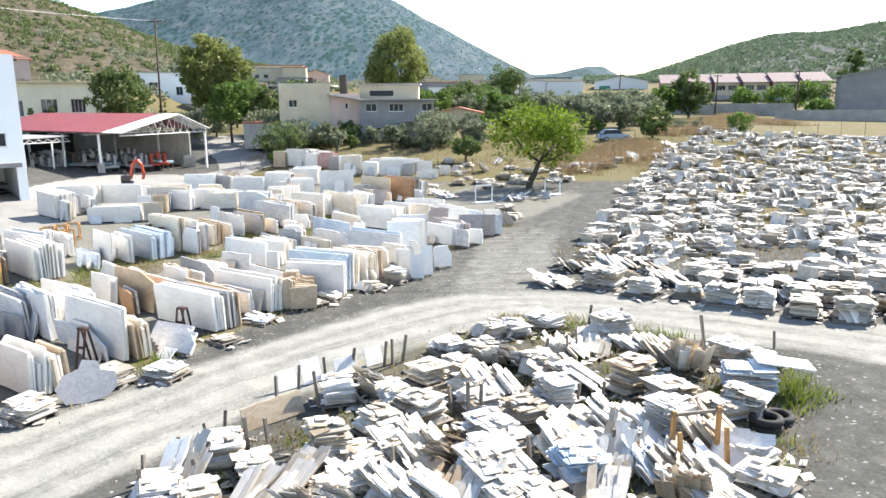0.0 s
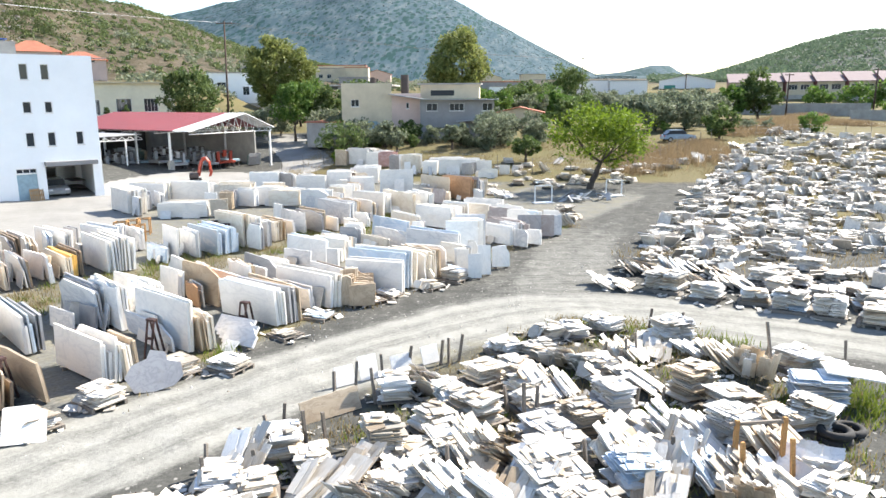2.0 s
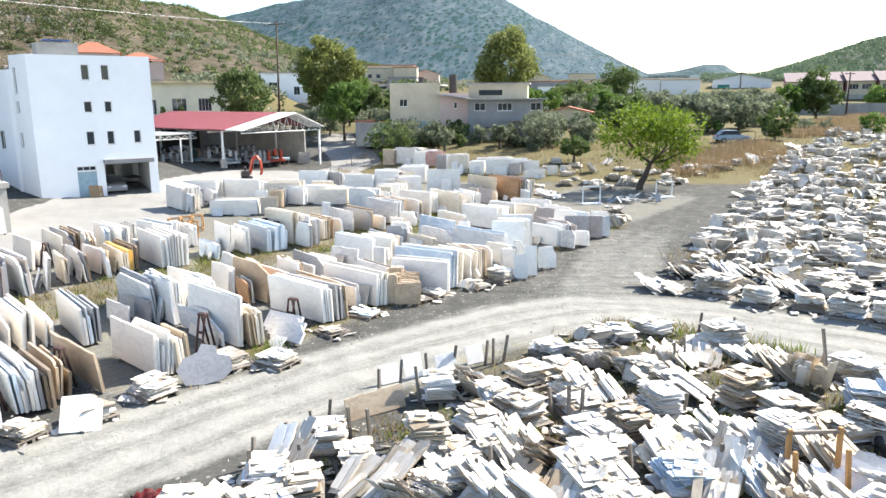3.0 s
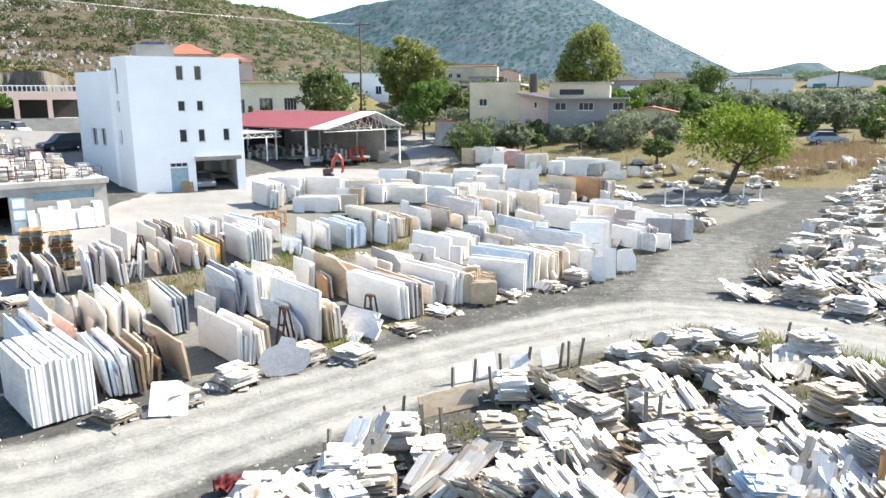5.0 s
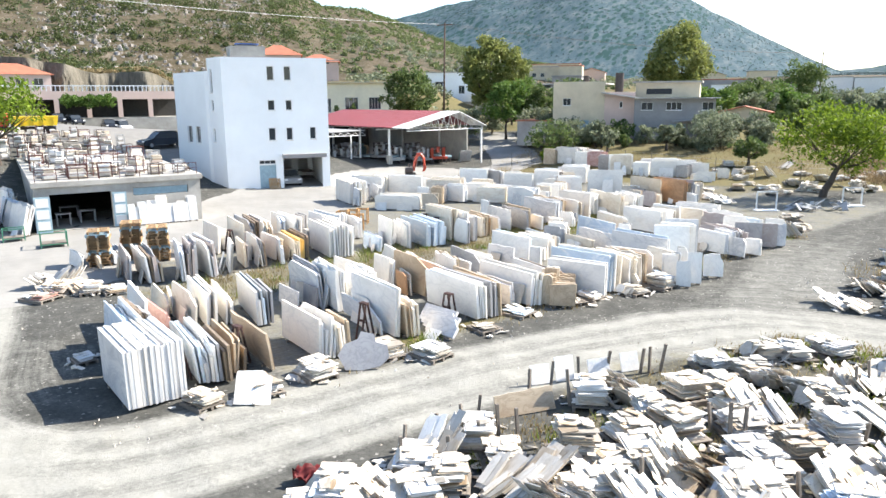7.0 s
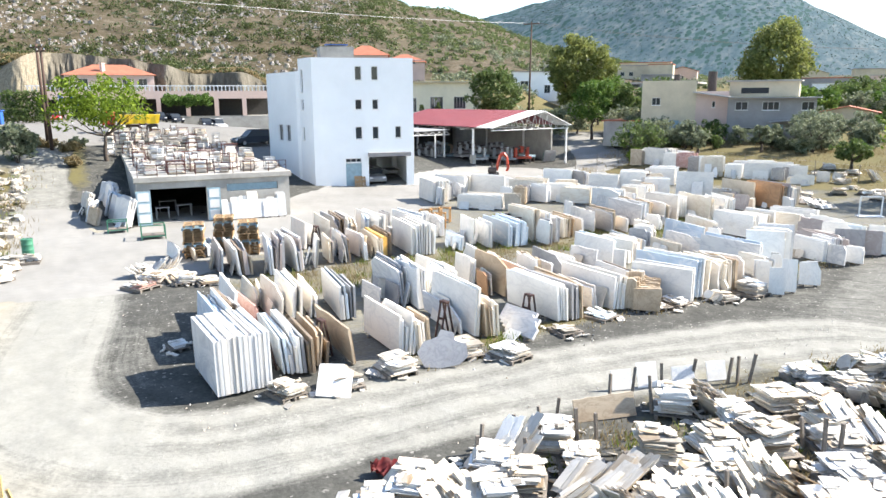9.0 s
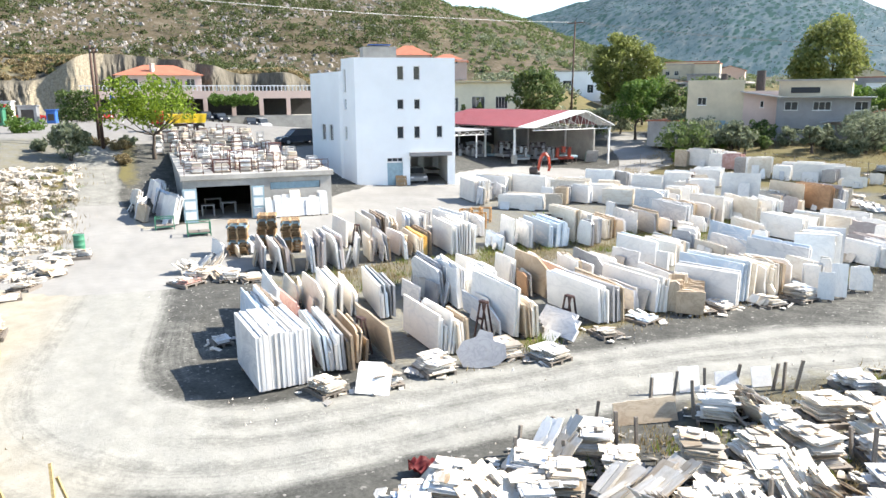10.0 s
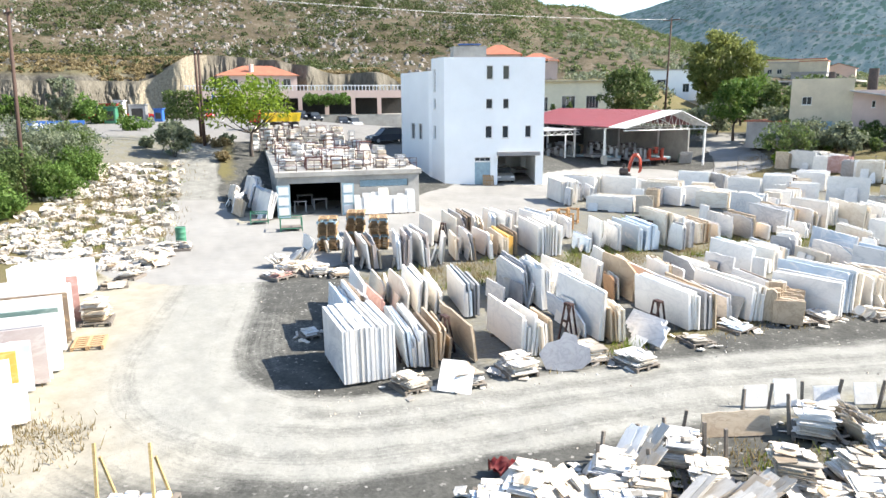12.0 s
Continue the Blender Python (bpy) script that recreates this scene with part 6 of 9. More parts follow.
def leaning_pile(r, root, high, size, stones, count):
    """Plates or strips slumped over one another like fallen dominoes."""
    strips = r.random() < 0.35
    a0 = r.uniform(40, 66) if strips else r.uniform(46, 74)
    main = r.choice(stones)
    span = min(1.5, 0.036 * count / math.cos(radians(a0)))
    for i in range(count):
        st = main if r.random() < 0.4 else r.choice(stones)
        two = r.random() < 0.6
        t = r.uniform(0.06, 0.085) if two else r.uniform(0.02, 0.032)
        ln = r.uniform(0.08, 0.24) * (2 if two else 1) if strips else size * r.uniform(0.2, 0.46) * (1.25 if two else 1)
        hh = r.uniform(0.7, 1.2) if strips else r.uniform(0.4, 0.9)
        a = a0 - 9 * i / count + r.uniform(-3, 3)
        y = -0.75 + span * i / count
        x = r.uniform(-0.5, 0.5) * size * (0.75 if strips or ln < 0.55 * size else 0.4)
        m = Matrix.LocRotScale((x, y, 0.02 + 0.10 * r.random()), Euler((radians(-a), radians(r.uniform(-5, 5)), radians(r.uniform(-10, 10)))), (ln, t, hh))
        part("slab", slab_mesh("bundle" if two else r.choice(("square", "square", "clipped", "broken", "raw")), r.randrange(9), st), None, root, m=m)


def stone_pile(x, y, turn, seed, high=0.75, size=1.25, style="flat", stones=None, group="heaps in the front lot"):
    r = random.Random(seed)
    stones = stones or PIECES
    high, size = (high * 0.85, size * 1.0) if group == "pallets by the racks" else (high * 0.86, size * 0.94)
    word = {"flat": "pallet stacked flat with broken white stone slabs", "lean": "slumped row of broken stone slabs on edge", "mix": "untidy pallet of mixed broken stone slabs"}[style]
    SPOTS.append((x, y, group))
    root = thing("stone_pile", pose(x, y, at(x, y), 0, 0, turn), word, "stone pile", group)
    if style == "lean":
        leaning_pile(r, root, high, size, stones, r.randint(15, 19))
    else:
        pallet_parts(root, size)
        flat_pile(r, root, high, size, stones)
        if style == "mix":
            for i in range(r.randint(3, 5)):
                a = r.uniform(30, 65)
                m = Matrix.LocRotScale((r.uniform(-0.3, 0.3), r.uniform(-0.6, -0.5), 0.1), Euler((radians(-a), 0, radians(r.uniform(-40, 40)))), (size * r.uniform(0.25, 0.5), 0.026, high * r.uniform(0.7, 1.1)))
                part("slab", slab_mesh(r.choice(("broken", "square")), r.randrange(6), r.choice(stones)), None, root, m=m)
    return root


MIX_WHITE = PIECES
MIX_WARM = ["white", "chalk", "chalk"] + ["dusty"] * 4 + ["cream"] * 4 + ["tan"] * 3 + ["dirty"] * 2
MIX_COOL = ["white"] * 3 + ["chalk"] * 3 + ["dusty"] * 4 + ["pale"] * 5 + ["blue", "grey"]


def stake(x, y, high):
    m = pose(x, y, at(x, y) - 0.05, srng.uniform(-7, 7), srng.uniform(-7, 7), srng.uniform(0, 90))
    ob = part("wooden_stake", boxm(-0.04, 0.04, -0.035, 0.035, 0, high + 0.18, 0.006), WOOD_GREY, None, "", m)
    return tagged(ob, "weathered grey wooden stake beside the heaps", "stake", "stakes round the heaps")


srng = random.Random(5)


def litter(name, label, spots, seed, per, reach):
    """Broken plates strewn on the ground round the heaps, as one mass."""
    r = random.Random(seed)
    verts, faces = [], []
    for x0, y0 in spots:
        for _ in range(per):
            a, d = r.uniform(0, 6.283), reach * r.uniform(0.5, 1.0)
            x, y = x0 + d * math.cos(a), y0 + d * math.sin(a)
            m = pose(x, y, at(x, y) + 0.03, r.gauss(0, 13), r.gauss(0, 13), r.uniform(0, 360))
            s, q, t = r.uniform(0.1, 0.38), r.uniform(0.08, 0.3), r.uniform(0.018, 0.04)
            pts = [(px * s, (py - 0.5) * q) for px, py in slab_shape(r.choice(("broken", "square")), r.randrange(40))]
            base, n = len(verts), len(pts)
            verts += [tuple(m @ Vector((a, b, h))) for h in (0, t) for a, b in pts]
            faces.append(tuple(base + n + k for k in range(n)))
            faces += [(base + k, base + (k + 1) % n, base + n + (k + 1) % n, base + n + k) for k in range(n)]
    me = bpy.data.meshes.new(name)
    me.from_pydata(verts, [], faces)
    me.materials.append(HEAP)
    return tagged(new(name, me), label, "stone litter", kind="stuff")


SPOTS = []
# ---- the front lot, heap by heap
stone_pile(-5.84, 13.31, -70, 201, 0.60, 1.30, "mix", MIX_WHITE)
stone_pile(-4.92, 12.97, -73, 202, 0.70, 1.30, "flat", MIX_WHITE)
stone_pile(-5.41, 13.87, -18, 203, 0.60, 1.30, "lean", MIX_WHITE)
stone_pile(-4.04, 14.10, -64, 204, 0.60, 1.30, "flat", MIX_WHITE)
stone_pile(-4.93, 14.87, -70, 205, 0.70, 1.30, "mix", MIX_WHITE)
stone_pile(-2.67, 14.96, -64, 206, 1.00, 1.40, "flat", MIX_WHITE)
stone_pile(-1.81, 14.57, -64, 207, 0.60, 1.30, "mix", MIX_WARM)
stone_pile(-2.10, 13.49, 37, 208, 0.60, 1.30, "flat", MIX_WHITE)
stone_pile(-2.60, 13.06, 156, 209, 0.60, 1.30, "lean", MIX_WHITE)
stone_pile(-3.52, 13.13, -33, 210, 0.60, 1.30, "lean", MIX_WHITE)
stone_pile(-2.83, 18.15, 104, 211, 0.80, 1.30, "mix", MIX_WHITE)
stone_pile(-2.10, 18.71, 147, 212, 0.70, 1.30, "lean", MIX_WHITE)
stone_pile(-1.26, 17.67, 125, 213, 0.80, 1.30, "flat", MIX_WHITE)
stone_pile(-1.61, 16.28, 40, 214, 0.70, 1.30, "flat", MIX_WARM)
stone_pile(-1.04, 15.23, 38, 215, 0.80, 1.50, "mix", MIX_WHITE)
stone_pile(-1.56, 13.89, 73, 216, 0.70, 1.30, "lean", MIX_WHITE)
stone_pile(-0.52, 14.81, 60, 217, 0.60, 1.40, "lean", MIX_WARM)
stone_pile(0.18, 15.07, 152, 218, 0.60, 1.30, "lean", MIX_WARM)
stone_pile(-0.58, 16.95, -52, 219, 0.90, 1.50, "flat", MIX_WARM)
stone_pile(-0.41, 19.45, 39, 220, 0.70, 1.50, "flat", MIX_WARM)
stone_pile(0.49, 20.07, -53, 221, 0.60, 1.50, "flat", MIX_WARM)
stone_pile(0.76, 18.50, 32, 222, 0.70, 1.40, "flat", MIX_WARM)
stone_pile(1.23, 21.43, 123, 223, 0.60, 1.50, "flat", MIX_WHITE)
stone_pile(0.18, 21.92, -50, 224, 0.50, 1.30, "flat", MIX_WHITE)
stone_pile(1.59, 23.42, -61, 225, 0.60, 1.30, "mix", MIX_WARM)
stone_pile(0.87, 17.59, -59, 226, 0.60, 1.30, "flat", MIX_WHITE)
stone_pile(1.10, 15.93, -54, 227, 0.70, 1.30, "flat", MIX_COOL)
stone_pile(0.93, 14.40, 20, 228, 0.70, 1.50, "mix", MIX_WHITE)
stone_pile(0.44, 13.24, -32, 229, 0.60, 1.30, "lean", MIX_WHITE)
stone_pile(-0.41, 13.10, 60, 230, 0.60, 1.40, "lean", MIX_WARM)
stone_pile(-0.97, 12.98, -31, 231, 0.60, 1.30, "lean", MIX_WHITE)
stone_pile(2.47, 23.72, -61, 232, 0.60, 1.40, "mix", MIX_COOL)
stone_pile(3.58, 24.35, 128, 233, 0.60, 1.40, "mix", MIX_WHITE)
stone_pile(5.62, 23.32, 27, 234, 0.95, 1.50, "flat", MIX_COOL)
stone_pile(4.75, 22.26, -17, 235, 0.70, 1.30, "lean", MIX_WHITE)
stone_pile(6.32, 22.34, 54, 236, 0.70, 1.30, "lean", MIX_WHITE)
stone_pile(3.81, 21.56, 73, 237, 0.70, 1.30, "lean", MIX_WHITE)
stone_pile(2.07, 20.91, 159, 238, 0.60, 1.50, "lean", MIX_WHITE)
stone_pile(2.88, 20.21, -66, 239, 0.70, 1.30, "mix", MIX_WHITE)
stone_pile(3.93, 19.41, 60, 240, 0.80, 1.50, "lean", MIX_WHITE)
stone_pile(5.19, 18.72, 33, 241, 1.05, 1.40, "flat", MIX_WARM)
stone_pile(6.76, 20.78, 63, 242, 0.80, 1.20, "lean", MIX_WARM)
stone_pile(7.31, 20.28, 162, 243, 0.80, 1.30, "lean", MIX_WHITE)
stone_pile(8.77, 21.10, 112, 244, 0.70, 1.40, "flat", MIX_WHITE)
stone_pile(9.51, 20.57, -60, 245, 0.50, 1.30, "flat", MIX_COOL)
stone_pile(2.89, 17.65, -73, 246, 0.95, 1.40, "flat", MIX_COOL)
stone_pile(1.34, 18.65, 65, 247, 0.70, 1.40, "lean", MIX_WHITE)
stone_pile(2.00, 16.57, 111, 248, 0.75, 1.40, "flat", MIX_WARM)
stone_pile(1.40, 15.19, 14, 249, 0.60, 1.40, "flat", MIX_COOL)
stone_pile(2.77, 15.32, 56, 250, 0.70, 1.50, "lean", MIX_WHITE)
stone_pile(3.70, 16.05, 54, 251, 0.80, 1.60, "lean", MIX_WHITE)
stone_pile(4.64, 16.03, 57, 252, 0.60, 1.50, "lean", MIX_WHITE)
stone_pile(5.96, 17.91, 24, 253, 0.70, 1.50, "flat", MIX_WHITE)
stone_pile(5.47, 16.13, -50, 254, 1.00, 1.40, "flat", MIX_COOL)
stone_pile(6.93, 16.91, 124, 255, 0.70, 1.30, "flat", MIX_WHITE)
stone_pile(6.29, 15.56, 56, 256, 0.70, 1.20, "lean", MIX_WHITE)
stone_pile(6.58, 14.98, -38, 257, 0.70, 1.40, "lean", MIX_WHITE)
stone_pile(3.87, 14.80, -29, 258, 0.80, 1.20, "lean", MIX_WHITE)
stone_pile(4.35, 14.24, 68, 259, 0.50, 1.50, "lean", MIX_COOL)
stone_pile(2.87, 14.11, -71, 260, 0.80, 1.40, "flat", MIX_COOL)
stone_pile(1.13, 13.91, 26, 261, 0.60, 1.60, "mix", MIX_WHITE)
stone_pile(1.32, 13.01, 35, 262, 0.60, 1.40, "flat", MIX_WHITE)
stone_pile(3.01, 13.05, -19, 263, 0.60, 1.30, "lean", MIX_WHITE)
stone_pile(5.49, 14.04, 64, 264, 0.70, 1.30, "lean", MIX_WHITE)
stone_pile(6.86, 14.72, -65, 265, 0.50, 1.20, "flat", MIX_COOL)
stone_pile(6.65, 13.66, 125, 266, 0.50, 1.30, "flat", MIX_WHITE)
stone_pile(5.53, 12.78, 60, 267, 0.80, 1.30, "lean", MIX_WHITE)
stone_pile(1.97, 12.86, 114, 268, 0.60, 1.30, "flat", MIX_WHITE)
stone_pile(4.65, 12.91, 151, 269, 0.60, 1.30, "lean", MIX_WHITE)
stone_pile(7.59, 17.00, -49, 270, 0.90, 1.30, "flat", MIX_WHITE)
stone_pile(-6.89, 11.67, -71, 271, 0.60, 1.40, "mix", MIX_WHITE)
stone_pile(-7.22, 10.83, -64, 272, 0.50, 1.20, "flat", MIX_COOL)
stone_pile(-6.04, 11.77, 71, 273, 0.60, 1.30, "lean", MIX_WARM)
stone_pile(-5.24, 12.24, -53, 274, 0.60, 1.30, "flat", MIX_WHITE)
# pallets and offcuts along the edge of the racks
stone_pile(-12.45, 14.45, -17, 275, 0.45, 1.00, "flat", MIX_WHITE, group="pallets by the racks")
stone_pile(-11.45, 15.75, -37, 276, 0.50, 1.20, "flat", MIX_WHITE, group="pallets by the racks")
stone_pile(-10.71, 17.35, -34, 277, 0.55, 1.20, "flat", MIX_WHITE, group="pallets by the racks")
stone_pile(-9.45, 19.55, -39, 278, 0.55, 1.10, "flat", MIX_WHITE, group="pallets by the racks")
stone_pile(-8.12, 19.98, -21, 279, 0.50, 1.20, "flat", MIX_WHITE, group="pallets by the racks")
stone_pile(-7.35, 23.11, -35, 281, 0.30, 1.10, "flat", MIX_WHITE, group="pallets by the racks")
stone_pile(-6.75, 25.29, -19, 282, 0.30, 1.20, "flat", MIX_COOL, group="pallets by the racks")
stone_pile(-18.09, 15.84, -28, 285, 0.30, 0.80, "flat", MIX_COOL, group="pallets by the racks")
stone_pile(-24.61, 22.32, -37, 286, 0.45, 1.30, "flat", MIX_WHITE, group="pallets by the racks")
stone_pile(-26.63, 22.89, -28, 287, 0.60, 1.40, "lean", MIX_COOL, group="pallets by the racks")
stone_pile(-23.64, 22.64, -34, 288, 0.35, 1.20, "flat", MIX_WARM, group="pallets by the racks")
stone_pile(-2.52, 33.21, -49, 289, 0.50, 1.30, "flat", MIX_WHITE, group="pallets by the racks")
stone_pile(-4.59, 28.35, -26, 290, 0.35, 1.10, "flat", MIX_WHITE, group="pallets by the racks")
stone_pile(-5.03, 27.55, -45, 293, 0.20, 0.90, "flat", MIX_WHITE, group="pallets by the racks")
stone_pile(5.85, 77.31, -44, 294, 0.50, 1.50, "lean", MIX_WHITE, group="pallets by the racks")
stone_pile(3.47, 66.24, -7, 295, 0.40, 1.50, "mix", MIX_WHITE, group="pallets by the racks")
stone_pile(7.05, 73.93, -26, 296, 0.40, 1.40, "mix", MIX_WHITE, group="pallets by the racks")
stone_pile(-0.64, 60.55, -40, 299, 0.50, 1.30, "mix", MIX_WHITE, group="pallets by the racks")
stone_pile(-2.21, 64.92, -45, 300, 0.80, 1.20, "lean", MIX_WARM, group="pallets by the racks")
stone_pile(7.35, 66.10, -11, 301, 0.30, 1.30, "lean", MIX_WHITE, group="pallets by the racks")
stone_pile(12.67, 74.70, -45, 302, 0.35, 1.50, "mix", MIX_WHITE, group="pallets by the racks")
stone_pile(15.44, 76.97, -39, 303, 0.35, 1.50, "mix", MIX_WHITE, group="pallets by the racks")
stone_pile(18.21, 78.60, -38, 304, 0.35, 1.50, "mix", MIX_WHITE, group="pallets by the racks")
stone_pile(4.91, 64.64, -11, 305, 0.30, 1.40, "mix", MIX_WHITE, group="pallets by the racks")
stone_pile(10.00, 72.22, -44, 306, 0.40, 1.40, "mix", MIX_WHITE, group="pallets by the racks")
stone_pile(-2.10, 31.20, -30, 307, 0.65, 1.30, "flat", MIX_COOL, group="pallets by the racks")
stone_pile(-3.05, 29.80, -34, 308, 0.40, 1.20, "mix", MIX_WHITE, group="pallets by the racks")
# broken heaps between the racks and the tree
stone_pile(-1.02, 63.12, 0, 320, 0.45, 1.40, "mix", MIX_WARM, group="pallets by the racks")
stone_pile(0.24, 58.58, 47, 321, 0.51, 1.40, "lean", MIX_WARM, group="pallets by the racks")
stone_pile(1.42, 65.53, 94, 322, 0.57, 1.40, "flat", MIX_WARM, group="pallets by the racks")
stone_pile(4.31, 63.77, 55, 325, 0.57, 1.40, "flat", MIX_WARM, group="pallets by the racks")
stone_pile(6.25, 68.50, 149, 327, 0.51, 1.40, "lean", MIX_WARM, group="pallets by the racks")
stone_pile(4.41, 51.08, 16, 328, 0.57, 1.40, "flat", MIX_WARM, group="pallets by the racks")
stone_pile(4.64, 47.91, 63, 329, 0.45, 1.40, "mix", MIX_WARM, group="pallets by the racks")
stone_pile(3.70, 45.65, 110, 330, 0.51, 1.40, "lean", MIX_WARM, group="pallets by the racks")
# stakes driven in round the heaps: place and height
for sx, sy, sh in ((-6.35, 13.90, 0.60), (-5.95, 14.70, 0.60), (-5.43, 15.43, 0.60), (-5.31, 16.14, 0.60), (-4.54, 15.43, 0.75), (-4.71, 14.65, 0.63), (-4.48, 18.10, 0.63), (-4.05, 18.84, 0.66), (-3.30, 17.83, 0.91), (-3.43, 19.78, 0.60)):
    stake(sx, sy, sh)
for sx, sy, sh in ((-2.76, 20.53, 0.60), (-1.82, 20.85, 0.68), (-1.57, 20.97, 0.66), (-1.28, 21.13, 0.80), (-0.16, 17.32, 0.67), (0.21, 17.51, 0.62), (0.61, 16.35, 1.13), (0.92, 16.99, 0.83), (-1.07, 14.08, 0.67), (-1.43, 13.56, 0.60)):
    stake(sx, sy, sh)
for sx, sy, sh in ((5.05, 24.16, 0.82), (6.03, 23.70, 0.85), (8.01, 20.81, 1.42), (7.83, 21.05, 0.73), (3.09, 21.15, 0.64), (3.82, 21.14, 0.73), (4.23, 21.63, 0.74), (4.11, 17.72, 0.66), (1.92, 14.68, 0.60), (1.17, 13.75, 0.60)):
    stake(sx, sy, sh)
for sx, sy, sh in ((3.82, 14.99, 0.60), (-5.12, 13.70, 0.60), (-2.24, 18.44, 0.60), (10.17, 21.02, 0.81), (-4.14, 15.69, 0.60), (-6.20, 13.40, 0.60), (1.41, 20.02, 0.60), (3.43, 20.21, 0.70), (3.46, 17.61, 0.60)):
    stake(sx, sy, sh)
# ---- the upper lot: rows of pallets, the near rows piece by piece, the far ones as whole heaps
def joined_pile(seed, high, size):
    """One heap as a single mesh of many slabs."""
    r = random.Random(seed)
    bm = bmesh.new()
    z = 0.1
    while z < high:
        t = r.uniform(0.03, 0.055)
        for i in range(r.choice((2, 3, 3, 4))):
            pts = slab_shape(r.choice(("broken", "square", "square", "clipped")), r.randrange(40))
            sx, sy = size * r.uniform(0.3, 0.75), size * r.uniform(0.08, 0.3)
            a = radians(r.choice((0, 90)) + r.uniform(-14, 14))
            ox, oy = r.uniform(-0.28, 0.28) * size, r.uniform(-0.28, 0.28)
            tx, ty = r.gauss(0, 0.08), r.gauss(0, 0.08)
            lo, hi = [], []
            for px_, py_ in pts:
                x, y = px_ * sx, (py_ - 0.5) * sy
                x, y = x * math.cos(a) - y * math.sin(a) + ox, x * math.sin(a) + y * math.cos(a) + oy
                lo.append(bm.verts.new((x, y, z + x * tx + y * ty)))
                hi.append(bm.verts.new((x, y, z + t + x * tx + y * ty)))
            bm.faces.new(lo[::-1])
            bm.faces.new(hi)
            for k in range(len(pts)):
                bm.faces.new((lo[k], lo[(k + 1) % len(pts)], hi[(k + 1) % len(pts)], hi[k]))
        z += t * 0.95
    for k in range(r.randint(2, 9)):
        a = radians(r.uniform(-70, 70))
        x, y = r.uniform(-0.6, 0.6), r.uniform(-0.7, 0.7)
        q = Matrix.Translation((x, y, 0.05)) @ Matrix.Rotation(r.uniform(0, 6.28), 4, 'Z') @ Matrix.Rotation(a, 4, 'X')
        vs = [bm.verts.new(q @ Vector(p)) for p in ((-0.4, 0, 0), (0.4, 0, 0), (0.4, 0, high), (-0.35, 0, high * 1.1), (-0.4, 0.05, 0), (0.4, 0.05, 0), (0.4, 0.05, high), (-0.35, 0.05, high * 1.1))]
        for f in ((0, 1, 2, 3), (7, 6, 5, 4), (0, 4, 5, 1), (1, 5, 6, 2), (2, 6, 7, 3), (3, 7, 4, 0)):
            bm.faces.new([vs[i] for i in f])
    for y in (-0.4, 0.4):
        box(bm, -0.6, 0.6, y - 0.05, y + 0.05, 0.0, 0.1)
    return mesh_of("stone_pile", bm, HEAP)


FAR_PILES = [joined_pile(900 + k, 0.24 + 0.07 * (k % 8), 0.85 + 0.12 * (k % 5)) for k in range(16)]


def upper_lot():
    r = random.Random(41)
    singles, verts, faces = 0, [], []
    u, row = 24.2, 0
    while u < 104:
        edge = float(np.interp(u, [23, 29, 38, 63, 82], [-8.7, -8.0, -6.7, -3.5, -2.9]))
        w = edge - r.uniform(0, 0.7)
        while w > -80:
            x, y = row_place(u + r.uniform(-0.55, 0.55), w)
            bearing = math.degrees(math.atan2(x, y))
            skip = bearing > 36 or (33 < u < 36.5 and -19 < w < -15) or r.random() < (0.05 if u < 45 else 0.10) or math.hypot(x, y) > 112
            step = r.uniform(1.3, 1.95)
            if u > 45:
                step *= r.choice((0.9, 1.0, 1.15, 1.5))
            if not skip:
                turn = -28 + r.uniform(-16, 16) + r.choice((0, 0, 90, 180))
                slumped = 24.5 < u < 28 and w > edge - 5
                if slumped:
                    turn = r.choice((72, 95, 112))
                if u < 28:
                    stone_pile(x, y, turn, 3000 + int(u * 100) + int(-w * 7), r.uniform(0.55, 1.0) if u < 27 else r.uniform(0.4, 0.85), r.uniform(1.25, 1.75),
                               "lean" if slumped else r.choice(("flat", "flat", "flat", "mix", "lean")), r.choice((MIX_WHITE, MIX_WHITE, MIX_WARM, MIX_COOL)), group="heaps in the upper lot")
                elif singles < 130:
                    singles += 1
                    ob = part("stone_pile", FAR_PILES[r.randrange(16)], None, None, "", pose(x, y, at(x, y), 0, 0, turn) @ Matrix.Diagonal((1.15, 1.15, r.uniform(0.8, 1.2), 1)))
                    tagged(ob, "low heap of pale broken slabs on a pallet", "stone pile", "heaps in the upper lot")
                else:
                    me = FAR_PILES[r.randrange(16)]
                    m = pose(x, y, at(x, y), 0, 0, turn) @ Matrix.Diagonal((1.2, 1.2, r.uniform(0.8, 1.2), 1))
                    base = len(verts)
                    verts.extend(tuple(m @ v.co) for v in me.vertices)
                    faces.extend(tuple(base + i for i in p.vertices) for p in me.polygons)
            w -= step
        u += (1.5 if row % 2 else 2.1) if u < 45 else (1.7 if row % 2 else 2.6)
        row += 1
    me = bpy.data.meshes.new("far_stone_piles")
    me.from_pydata(verts, [], faces)
    me.materials.append(HEAP)
    tagged(new("far_stone_piles", me), "distant rows of pale stone heaps in dry grass", "stone piles", kind="stuff")


upper_lot()
litter("broken_stone_litter", "broken stone plates strewn between the front heaps", [(x, y) for x, y, g in SPOTS if g == "heaps in the front lot"], 71, 12, 1.15)
litter("broken_stone_litter", "broken stone plates strewn by the small pallets", [(x, y) for x, y, g in SPOTS if g == "pallets by the racks" and y < 40], 73, 9, 0.85)
litter("broken_stone_litter", "broken stone plates strewn between the upper heaps", [(x, y) for x, y, g in SPOTS if g == "heaps in the upper lot"], 72, 8, 1.3)
